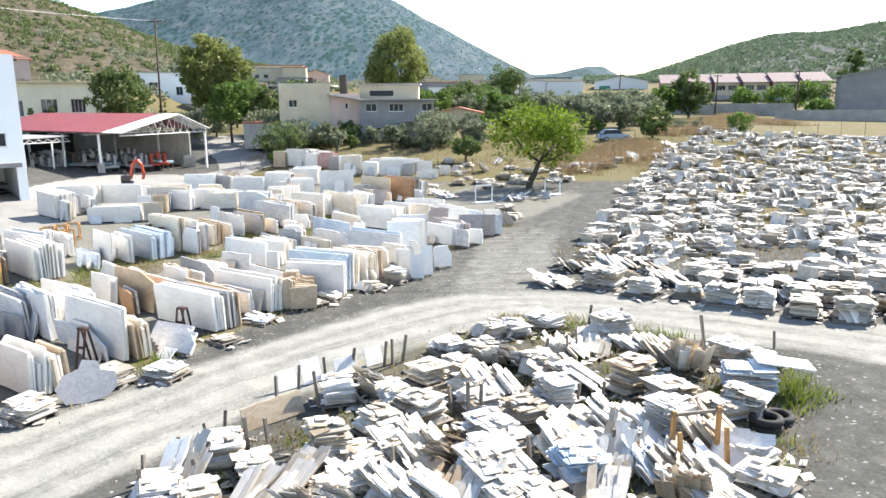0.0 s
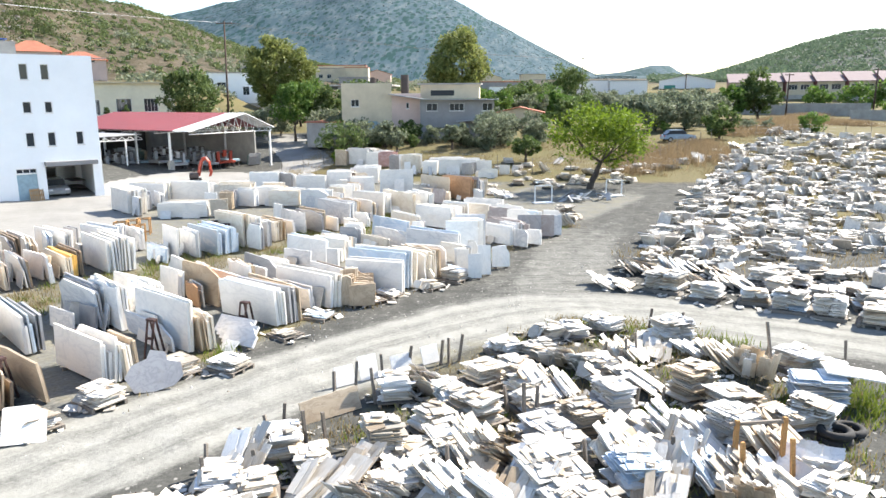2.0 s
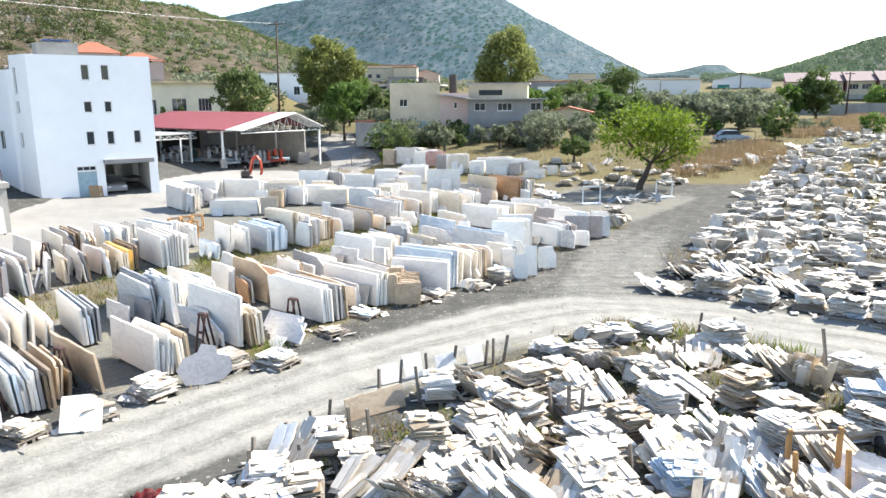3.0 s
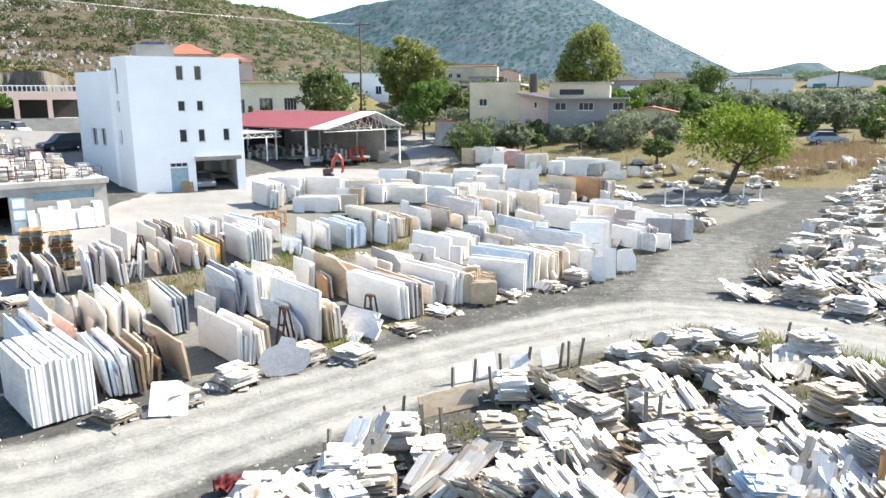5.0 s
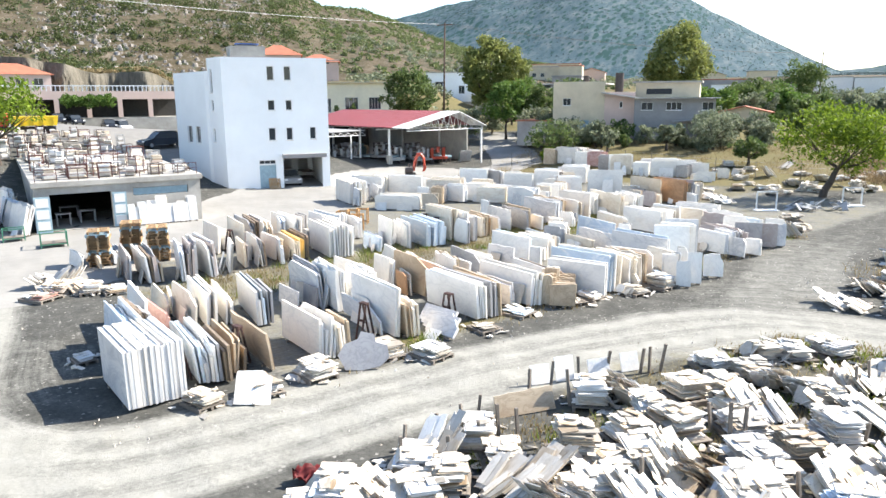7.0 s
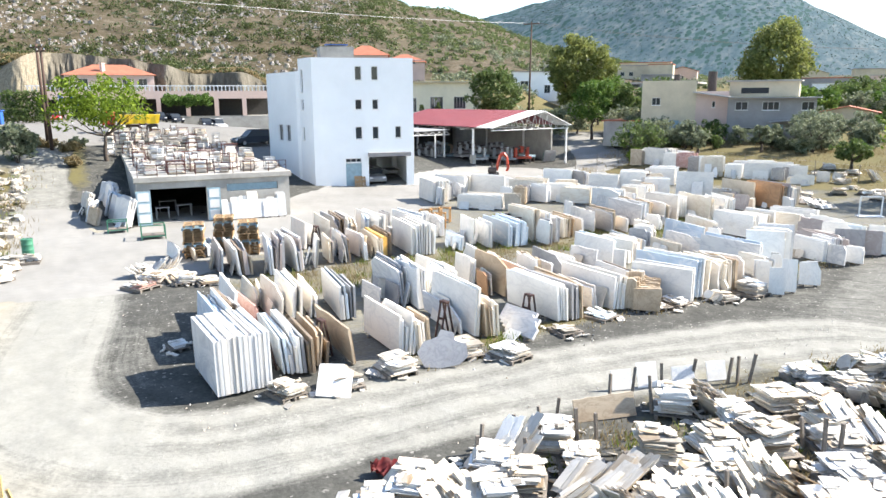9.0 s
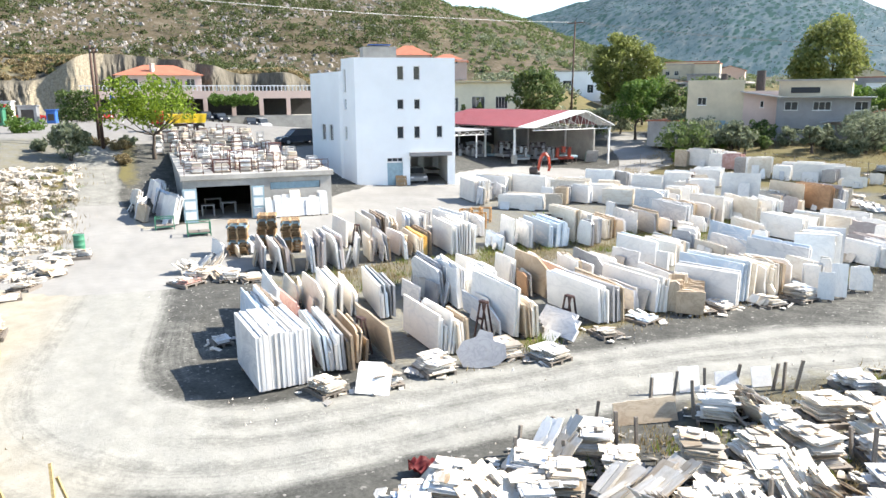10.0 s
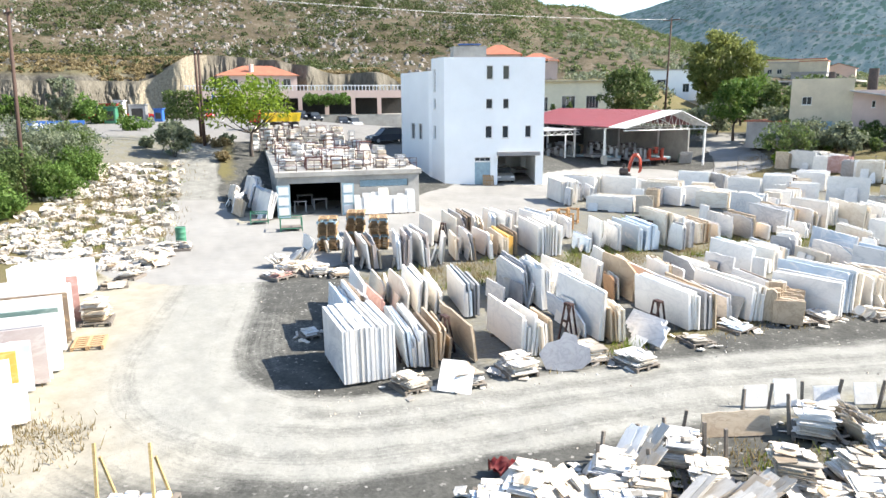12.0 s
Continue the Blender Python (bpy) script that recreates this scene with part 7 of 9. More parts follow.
# ---------------------------------------------------------------- trees and scrub
def leaves_mesh(name, centres, radii, per, size, mat, seed, squash=0.8):
    """Many small leaves round the given clump centres."""
    g = np.random.RandomState(seed)
    n = len(centres) * per
    c = np.repeat(np.asarray(centres, float), per, axis=0)
    r = np.repeat(np.asarray(radii, float), per)
    d = g.normal(size=(n, 3))
    d /= np.linalg.norm(d, axis=1)[:, None]
    c = c + d * (r * g.uniform(0.35, 1.0, n) ** 0.6)[:, None] * np.array([1, 1, squash])
    a = g.normal(size=(n, 3))
    a /= np.linalg.norm(a, axis=1)[:, None]
    b = np.cross(a, g.normal(size=(n, 3)))
    b /= np.linalg.norm(b, axis=1)[:, None]
    s = (size * g.uniform(0.6, 1.4, n))[:, None]
    v = np.stack([c - a * s, c + b * s * 0.45, c + a * s, c - b * s * 0.45], 1).reshape(-1, 3)
    f = np.arange(n * 4).reshape(n, 4)
    me = bpy.data.meshes.new(name)
    me.from_pydata(v.tolist(), [], f.tolist())
    me.materials.append(mat)
    return me


def crown_clumps(r, rx, rz, z0, count, lump):
    """Clump centres in an uneven crown, with gaps."""
    cs, rs = [], []
    g = random.Random(r)
    ph = [g.uniform(0, 6.28) for _ in range(4)]
    while len(cs) < count:
        a, t = g.uniform(0, 6.283), g.uniform(-1, 1)
        k = g.uniform(0.35, 1.0) ** 0.5
        wob = 1 + 0.22 * math.sin(2 * a + ph[0]) + 0.16 * math.sin(3 * a + ph[1]) + 0.14 * math.sin(4 * t + ph[2])
        q = math.sqrt(1 - t * t)
        cs.append((rx * k * q * math.cos(a) * wob, rx * k * q * math.sin(a) * wob, z0 + rz * t * k * (1 + 0.1 * math.sin(3 * a + ph[3]))))
        rs.append(lump * g.uniform(0.6, 1.3))
    return cs, rs


def tree(name, x, y, high, spread, trunk_h, trunk_r, leaf, label, seed, leaf_size=0.22, clumps=70, per=45, lean=(0, 0), z=None, category="tree", group="", crown_h=None):
    r = random.Random(seed)
    root = thing(name, pose(x, y, at(x, y) if z is None else z, 0, 0, r.uniform(0, 360) if lean == (0, 0) else 0), label, category, group)
    crown_h = crown_h or (high - trunk_h) * 1.05
    zc = high - crown_h / 2
    bm = bmesh.new()
    p = Vector((0, 0, -0.3))
    rad = trunk_r
    pts = [p]
    for k in range(4):
        q = Vector((lean[0] * (k + 1) / 4 + r.uniform(-0.1, 0.1) * spread * 0.1, lean[1] * (k + 1) / 4 + r.uniform(-0.1, 0.1) * spread * 0.1, trunk_h * (k + 1) / 4))
        tube(bm, p, q, rad, rad * 0.86, n=9, caps=False)
        p, rad = q, rad * 0.86
    for k in range(7):
        a = 6.283 * k / 7 + r.uniform(-0.3, 0.3)
        e = p + Vector((math.cos(a) * spread * 0.3, math.sin(a) * spread * 0.3, crown_h * r.uniform(0.2, 0.5)))
        mid = p.lerp(e, 0.5) + Vector((0, 0, -0.05 * crown_h))
        tube(bm, p, mid, rad * 0.6, rad * 0.4, n=6, caps=False)
        tube(bm, mid, e, rad * 0.4, rad * 0.16, n=6)
        e2 = e + Vector((math.cos(a + 0.6) * spread * 0.16, math.sin(a + 0.6) * spread * 0.16, crown_h * 0.12))
        tube(bm, mid, e2, rad * 0.28, rad * 0.1, n=5)
    part("trunk", bm, BARK, root, smooth=True)
    cs, rs = crown_clumps(seed, spread / 2 * 0.88, crown_h / 2 * 0.9, 0, clumps, spread * 0.115)
    off = Vector((p.x, p.y, zc))
    cs = [tuple(Vector(c) + off) for c in cs]
    part("crown", leaves_mesh("crown", cs, rs, per, leaf_size, leaf, seed), None, root)
    return root


def bush(x, y, high, spread, leaf, label, seed, size=0.16, clumps=26, per=40, z=None, group="bushes"):
    cs, rs = crown_clumps(seed, spread / 2 * 0.85, high * 0.42, high * 0.48, clumps, spread * 0.17)
    me = leaves_mesh("bush", cs, rs, per, size, leaf, seed)
    root = thing("bush", pose(x, y, at(x, y) if z is None else z), label, "bush", group)
    bm = bmesh.new()
    for k in range(3):
        a = 2.1 * k + seed
        tube(bm, (0.06 * math.cos(a), 0.06 * math.sin(a), -0.1), (0.2 * spread * math.cos(a), 0.2 * spread * math.sin(a), high * 0.6), 0.05, 0.02, n=5)
    part("stem", bm, BARK, root)
    part("leaves", me, None, root)
    return root


def plant_trees():
    tree("mulberry_tree", 7.6, 63.6, 7.4, 8.6, 2.3, 0.34, LEAF_LIME, "bright yellow-green tree with a leaning dark trunk", 1, 0.15, 135, 58, lean=(0.9, 0.2), crown_h=5.3)
    tree("plane_tree", -37.2, 119.6, 16.0, 9.4, 5.0, 0.5, LEAF_PLANE, "tall olive-green plane tree behind the shed", 2, 0.28, 260, 60, crown_h=13)
    tree("plane_tree", -7.5, 124.8, 15.8, 11.6, 5.0, 0.5, LEAF_PLANE, "tall olive-green plane tree behind the farm house", 3, 0.28, 260, 60, crown_h=12.5)
    tree("walnut_tree", -43.0, 99.1, 11.6, 8.2, 3.5, 0.3, LEAF_DARK, "dark green broad tree behind the red roof", 4, 0.26, 110, 55, crown_h=8)
    tree("young_tree", -31.0, 107.6, 9.2, 7.2, 2.5, 0.25, LEAF_MID, "fresh green tree beside the farm house", 5, 0.24, 90, 50)
    tree("young_tree", -27.0, 109.0, 8.2, 5.2, 2.5, 0.25, LEAF_DARK, "dark green tree beside the farm house", 6, 0.24, 60, 50)
    tree("garage_tree", -57.2, 43.9, 7.4, 9.0, 2.2, 0.22, LEAF_LIME, "light green feathery tree by the lane", 7, 0.19, 74, 46, crown_h=4.6)
    g = random.Random(9)
    olives = ((-19.2, 85.9, 4.6, 6.2), (-1.0, 88.0, 4.4, 6.0), (-25.0, 104.5, 5.2, 7.0), (-17.5, 88.6, 3.2, 3.6), (2.55, 78.0, 2.9, 3.2), (21.9, 107.8, 5.0, 5.2),
              (27.4, 111.7, 4.8, 6.0), (16.5, 118, 5.0, 6.0), (12, 112, 4.8, 5.5), (-6.0, 87.0, 3.0, 2.6), (-12.5, 86.0, 2.6, 2.4), (33, 118, 5, 6), (8.5, 100, 4.8, 5.0),
              (-36.5, 104, 5.0, 6), (-46, 107, 4.2, 6.5), (24, 128, 4.6, 7), (14, 132, 4.6, 7), (34, 136, 4.4, 7), (4.5, 122, 5.0, 6.5), (42, 150, 4, 7), (30, 150, 4, 7), (20, 150, 4, 7), (10, 150, 5, 8), (12, 176, 4.5, 8))
    for k, (x, y, h, s) in enumerate(olives):
        tree("olive_tree", x, y, h, s, h * 0.28, 0.2, LEAF_OLIVE if k % 4 else LEAF_DARK, "silver-green olive tree in dry grass", 20 + k, 0.17 if y < 100 else 0.26, 46, 40, group="olive trees", crown_h=h * 0.8)
    tree("pine_tree", 44.6, 132.7, 8.6, 7.2, 1.0, 0.3, LEAF_DARK, "dense dark green pine tree", 60, 0.28, 90, 55, crown_h=8.2)
    tree("pine_tree", 39.0, 131.0, 6.0, 6.0, 1.0, 0.3, LEAF_MID, "green pine tree beside a taller one", 61, 0.28, 60, 50, crown_h=5.6)
    tree("fig_tree", 27.7, 96.0, 4.4, 4.6, 0.7, 0.2, LEAF_DARK, "dark green low tree by the wire fence", 62, 0.2, 50, 50, crown_h=4.1)
    bush(41.4, 101.9, 3.0, 3.4, LEAF_MID, "bright green bush in dry grass", 63, 0.2)
    for k, (x, y, h, s) in enumerate(((69, 150, 5.2, 8), (74, 147, 5.8, 8), (62, 152, 4.6, 6), (66, 128.5, 3, 5))):
        bush(x, y, h, s, LEAF_MID, "broad green tree crown over the boundary wall", 64 + k, 0.3, 40, 45, z=at(x, y) + 0.6)
    tree("cypress_tree", 96.7, 175, 14.5, 6.2, 3.0, 0.3, LEAF_DARK, "tall dark cypress behind the barn", 70, 0.32, 70, 50, crown_h=13)
    tree("round_tree", 17.2, 199, 9.6, 7.4, 3.0, 0.3, LEAF_DARK, "round dark tree in front of the warehouses", 71, 0.32, 60, 50, crown_h=8)
    for k, (x, y, h) in enumerate(((-64.5, 121, 5.5), (-58, 128, 4.8), (-53, 140, 4.5), (-69.5, 124, 4.2))):
        tree("cypress_tree", x, y, h, 1.4, 0.4, 0.12, LEAF_DARK, "slim dark cypress in front of the villa", 72 + k, 0.22, 22, 40, crown_h=h)
    for k, (x, y, h, s) in enumerate(((-19.5, 92.5, 3.8, 4.6), (-22.5, 99.5, 4.4, 5.2), (-14.6, 90.5, 3.4, 4.0), (3.4, 92.5, 3.8, 4.6), (-40.5, 103.0, 4.5, 6.0))):
        tree("olive_tree", x, y, h, s, h * 0.25, 0.18, LEAF_OLIVE, "silver-green olive tree in dry grass", 320 + k, 0.18, 46, 42, group="olive trees", crown_h=h * 0.85)
    for k, (x, y, h, s) in enumerate(((-18.3, 93.3, 3.8, 5.6), (-35.0, 113.2, 5, 6.5), (-5.2, 90.2, 2.6, 2.8), (-1.4, 92.5, 4.2, 6.5), (0.2, 93.7, 3.6, 4.5),
                                      (20.5, 139.9, 5, 7), (22.3, 124.8, 5, 7), (21.5, 104.8, 5, 6), (25.9, 106.8, 5, 6), (18.5, 115.8, 4.4, 6), (31.2, 140.2, 5, 8), (36.8, 145.5, 5, 8))):
        tree("olive_tree", x, y, h, s, h * 0.22, 0.18, LEAF_OLIVE, "silver-green olive tree in dry grass", 340 + k, 0.18 if y < 100 else 0.25, 60, 46, group="olive trees", crown_h=h * 0.9)
    for k, (x, y, h, s, leaf) in enumerate(((-35.5, 126.7, 9.5, 8.5, LEAF_MID), (5.1, 145.1, 6.5, 10, LEAF_DARK), (8.5, 124.0, 5.5, 6, LEAF_MID), (14.3, 166.8, 10, 10, LEAF_DARK), (8.1, 155.3, 6, 8, LEAF_MID),
                                            (-23, 118, 8, 9, LEAF_DARK), (-2, 120, 6, 8, LEAF_MID), (2.5, 132, 6, 9, LEAF_DARK))):
        tree("garden_tree", x, y, h, s, h * 0.2, 0.22, leaf, "full green garden tree near the houses", 360 + k, 0.27, 80, 50, crown_h=h * 0.9)
    bush(-12.1, 93.9, 3.2, 3.4, LEAF_DARK, "dense dark green shrub against the house", 375, 0.17, 40, 50)
    for k, (x, y, h, s) in enumerate(((-8.9, 92.0, 2.4, 2.6), (-15.1, 92.6, 1.8, 2.4), (-1.8, 87.0, 1.8, 2.2), (-25.4, 100.4, 3.0, 1.6), (-22.9, 95.8, 2.5, 1.5))):
        bush(x, y, h, s, LEAF_OLIVE if k < 3 else LEAF_MID, "small leafy shrub in the dry field", 376 + k, 0.16, 30, 44)
    # low scrub round the houses and along the drive
    for k in range(46):
        a = g.uniform(-30, 14)
        y = g.uniform(88, 94) if k < 18 else g.uniform(100, 118)
        x = g.uniform(-17, 6) if k < 18 else g.uniform(-48, 40)
        bush(x, y, g.uniform(0.8, 2.4), g.uniform(1.2, 3.4), g.choice((LEAF_OLIVE, LEAF_MID, LEAF_DARK, LEAF_OLIVE)), "low scrubby bush in the dry field", 100 + k, 0.17, 16, 34)
    for k in range(10):
        bush(-18.6 - 0.42 * k + g.uniform(-0.4, 0.4), 82.0 + k * 2.2, g.uniform(1.2, 2.4), g.uniform(1.2, 2.2), g.choice((LEAF_MID, LEAF_LIME)), "young orchard bush by the concrete drive", 150 + k, 0.16, 16, 34)
    # left edge: dense shrubs, hedge and roadside bushes
    for k, (x, y, h, s) in enumerate(((-56.4, 22.4, 4.0, 6), (-59.5, 26.5, 4.2, 6.4), (-58, 19, 4.0, 6), (-54, 18.5, 3.0, 5), (-62.5, 28.5, 3.6, 5), (-52.5, 19.5, 2.2, 4.0), (-62, 20, 4.2, 6), (-57.5, 27.5, 3.0, 4.2), (-64, 25, 3.8, 6), (-66, 31, 3.0, 4), (-55, 24.5, 2.6, 4))):
        bush(x, y, h, s, g.choice((LEAF_DARK, LEAF_OLIVE, LEAF_MID)), "dense grey-green shrub at the edge of the yard", 170 + k, 0.12, 60, 80)
    bush(-60.2, 37.6, 3.4, 3.2, LEAF_OLIVE, "grey-green shrub beside the road", 190, 0.18, 40, 50)
    bush(-78.0, 44.0, 1.6, 3.4, LEAF_MID, "low roadside shrub on pale soil", 191, 0.18)
    bush(-71.0, 58.0, 3.4, 2.4, LEAF_OLIVE, "grey-green shrub in a white planter", 192, 0.16)
    for k in range(5):
        bush(-94.5 + k * 1.0, 85.2 + k * 1.05, 1.9, 2.6, LEAF_MID, "green vine canopy in front of the arcade", 195 + k, 0.22, z=7.0)
    for k in range(16):
        x, y = -104 + g.uniform(-14, 6), 34 + k * 1.3
        bush(x, y, g.uniform(2.4, 4.2), g.uniform(3.5, 5.5), g.choice((LEAF_MID, LEAF_DARK)), "roadside orchard tree crown", 210 + k, 0.25)
    tree("blue_spruce", -99.0, 46.0, 7.0, 4.0, 0.5, 0.15, LEAF_OLIVE, "blue-grey spruce beside the filling station", 230, 0.24, 50, 45, crown_h=6.8)
    for k, (x, y) in enumerate(((-64.2, 37.3), (-66.1, 42.7), (-61.5, 43.4), (-62.3, 45.0), (-63.9, 42.7), (-57.2, 40.6), (-75.5, 47.6))):
        bush(x, y, g.uniform(0.5, 1.1), g.uniform(1.4, 2.6), LEAF_DRY if k % 3 else LEAF_OLIVE, "low dry bush on the verge by the lane", 390 + k, 0.13, 26, 44)
    # clipped hedge
    cs, rs = [], []
    for i in range(11):
        for j in range(4):
            cs.append((-101.8 + i * 0.25, 62.9 + i * 0.36, 5.6 + 1.05 * j))
            rs.append(0.75)
    me = leaves_mesh("clipped_hedge", cs, rs, 70, 0.2, LEAF_DARK, 231, 1.0)
    tagged(new("clipped_hedge", me), "tall clipped dark green hedge by the road", "hedge")


def hill_scrub():
    g = np.random.RandomState(5)

    def scatter(n, lo, hi, r0, r1, sz, mat, name, label, per, leaf, keep=None, seed=1):
        b = np.radians(g.uniform(lo, hi, n * 3))
        r = np.sqrt(g.uniform(r0 ** 2, r1 ** 2, n * 3))
        x, y = -r * np.sin(b), r * np.cos(b)
        dens = fractal(x, y, 90, 3, seed)
        ok = np.where(dens + g.uniform(-0.6, 0.6, n * 3) > (keep or 0))[0][:n]
        x, y, r = x[ok], y[ok], r[ok]
        s = g.uniform(sz[0], sz[1], len(ok)) * (0.7 + 0.6 * g.rand(len(ok)))
        z = height(x, y) + s * 0.25
        me = leaves_mesh(name, np.stack([x, y, z], 1), s, per, leaf, mat, seed, 0.75)
        tagged(new(name, me), label, "scrub", kind="stuff")

    scatter(4600, 30, 78, 178, 620, (0.6, 2.0), LEAF_SCRUB, "hillside_scrub", "dark green scrub on the rocky hillside", 36, 0.36, -0.1, 3)
    scatter(1300, 26, 78, 176, 420, (0.35, 1.0), LEAF_OLIVE, "hillside_scrub", "grey-green low scrub on the rocky hillside", 26, 0.28, -0.3, 8)
    scatter(2600, 8, 34, 225, 640, (0.8, 2.0), LEAF_PINE, "hillside_pines", "green pines on the lower hill", 36, 0.55, -0.35, 4)
    scatter(1100, 12, 36, 480, 640, (1.4, 2.8), LEAF_PINE, "hillside_pines", "green pines along the hilltop", 36, 0.6, -0.8, 9)
    scatter(8000, -44, -11, 330, 960, (1.5, 3.4), LEAF_HAZE, "hillside_pines", "green pines on the opposite hill, tinted pale for haze", 26, 0.8, -0.9, 6)
    scatter(1500, 32, 78, 182, 430, (1.4, 3.6), LEAF_SCRUB, "hillside_bushes", "large dark bushes above the rock face", 80, 0.4, 0.0, 11)
    scatter(120, 40, 78, 158, 182, (0.5, 1.3), LEAF_SCRUB, "shelf_bushes", "scattered bushes in dry grass above the rock face", 60, 0.3, -0.3, 15)
    scatter(9000, -10, 40, 950, 2250, (0.8, 1.7), LEAF_HAZE_BLUE, "mountain_scrub", "scrub speckled over the far mountain, tinted blue for haze", 6, 0.9, -0.9, 13)
    scatter(300, -2, 28, 140, 330, (1.3, 2.8), LEAF_OLIVE, "valley_groves", "olive groves between the valley houses", 60, 0.5, -0.3, 7)
    # straw on the shelf above the rock face
    b = np.radians(g.uniform(38, 76, 2600))
    r = g.uniform(158, 184, 2600)
    x, y = -r * np.sin(b), r * np.cos(b)
    me = leaves_mesh("dry_grass", np.stack([x, y, height(x, y) + 0.2], 1), g.uniform(0.3, 0.9, 2600), 24, 0.3, LEAF_DRY, 44, 0.5)
    tagged(new("dry_grass", me), "dry brown grass on the shelf above the rock face", "grass", kind="stuff")


def hill_rocks():
    g = random.Random(12)
    verts, faces = [], []
    ga = np.random.RandomState(12)
    bb, rr = np.radians(ga.uniform(34, 77, 16000)), ga.uniform(180, 430, 16000)
    xs, ys = -rr * np.sin(bb), rr * np.cos(bb)
    ok = np.where(fractal(xs, ys, 45, 4, 17) > ga.uniform(-0.4, 0.2, 16000))[0][:8500]
    zs = height(xs[ok], ys[ok])
    for x, y, z in zip(xs[ok].tolist(), ys[ok].tolist(), zs.tolist()):
        s = g.uniform(0.25, 0.9) * g.choice((0.4, 0.7, 1.3))
        base = len(verts)
        for k in range(5):
            a = 6.283 * k / 5 + g.uniform(-0.4, 0.4)
            verts.append((x + s * math.cos(a), y + s * math.sin(a), z - 0.4))
        for k in range(5):
            a = 6.283 * k / 5 + g.uniform(-0.5, 0.5)
            q = g.uniform(0.4, 0.8)
            verts.append((x + s * q * math.cos(a), y + s * q * math.sin(a), z + s * g.uniform(0.3, 0.9)))
        for k in range(5):
            faces.append((base + k, base + (k + 1) % 5, base + 5 + (k + 1) % 5, base + 5 + k))
        faces.append(tuple(base + 5 + k for k in range(5)))
    me = bpy.data.meshes.new("hillside_rocks")
    me.from_pydata(verts, [], faces)
    me.materials.append(ROCK)
    tagged(new("hillside_rocks", me), "pale grey limestone outcrops on the hillside", "rocks", kind="stuff")


ROCK = marble("limestone_outcrop", (0.29, 0.272, 0.258), (0.16, 0.15, 0.14), (0.19, 0.178, 0.16), per="island", rough=0.9)
# ---------------------------------------------------------------- loose things in the yard
def wooden_pallet(x, y, z, turn, mat=None, group="stacked pallets"):
    me = mat or (PALLET_NEW, PALLET, PALLET_NEW, PALLET_NEW, PALLET)[int(abs(x * 31 + z * 97)) % 5]
    ob = part("pallet", me, None, None, "", pose(x, y, z, 0, 0, turn))
    return tagged(ob, "empty blue-painted wooden pallet in a stack" if me is PALLET_BLUE else "empty wooden pallet of rough boards", "pallet", group)


def vehicle(name, x, y, z, turn, paint, label, length=4.1, high=1.45, width=1.72, boxy=False):
    """A car: body, glass, wheels with tyre and rim, lamps."""
    root = thing(name, pose(x, y, z, 0, 0, turn), label, "car", "parked cars")
    L, H, W = length / 2, high, width / 2
    side = [(-L, 0.35), (-L + 0.02, 0.75), (-L + 0.5 if not boxy else -L + 0.1, 0.92), (-0.9 if not boxy else -L + 0.25, 0.98), (L - 1.2, 0.95), (L - 0.15, 0.78), (L, 0.55), (L - 0.02, 0.3)]
    cab = [(-L + (0.25 if not boxy else 0.1), 0.9), (-L + (0.75 if not boxy else 0.3), H - 0.03), (-0.2, H), (0.45, H - 0.05), (L - 1.1, 0.93)]
    b = bmesh.new()
    prism(b, side, -W, W)
    bmesh.ops.bevel(b, geom=list(b.edges), offset=0.07, segments=2, affect='EDGES')
    body = part("body", b, paint, root, smooth=False)
    b = bmesh.new()
    prism(b, cab, -W * 0.84, W * 0.84)
    bmesh.ops.bevel(b, geom=list(b.edges), offset=0.06, segments=2, affect='EDGES')
    part("glazing", b, GLASS, root, "dark car glass")
    part("roof", boxm(-L + (0.8 if not boxy else 0.35), 0.4, -W * 0.78, W * 0.78, H - 0.02, H + 0.02, 0.015), paint, root)
    for sx in (-L + 0.75, L - 0.8):
        for sy in (-1, 1):
            wb = part("wheel", tube(bmesh.new(), (sx, sy * (W - 0.2), 0.31), (sx, sy * (W + 0.02), 0.31), 0.31, n=18), RUBBER, root)
            part("rim", tube(bmesh.new(), (sx, sy * (W + 0.021), 0.31), (sx, sy * (W + 0.035), 0.31), 0.19, n=14), STEEL_GREY, wb)
    for sy in (-0.62, 0.62):
        part("headlight", boxm(L - 0.1, L + 0.01, sy - 0.16, sy + 0.16, 0.6, 0.74), WHITE_PAINT, root)
        part("tail_light", boxm(-L - 0.01, -L + 0.06, sy - 0.12, sy + 0.12, 0.68, 0.84), CAR_RED, root)
    return root


def oil_drum(x, y):
    root = thing("oil_drum", pose(x, y, at(x, y)), "dented green steel oil drum on the lane's edge", "drum")
    prof = [(0.29, 0.0), (0.3, 0.02), (0.29, 0.04), (0.285, 0.29), (0.3, 0.31), (0.285, 0.33), (0.285, 0.58), (0.3, 0.6), (0.285, 0.62), (0.29, 0.86), (0.3, 0.88), (0.29, 0.9)]
    bm = bmesh.new()
    rings = [[bm.verts.new((r * math.cos(k * math.pi / 12), r * math.sin(k * math.pi / 12), z)) for k in range(24)] for r, z in prof]
    for a, b in zip(rings, rings[1:]):
        for k in range(24):
            bm.faces.new((a[k], a[(k + 1) % 24], b[(k + 1) % 24], b[k]))
    bm.faces.new(rings[0][::-1])
    part("drum_body", bm, BARREL_GREEN, root, smooth=True)
    part("lid", tube(bmesh.new(), (0, 0, 0.86), (0, 0, 0.875), 0.285, n=24), BARREL_GREEN, root)


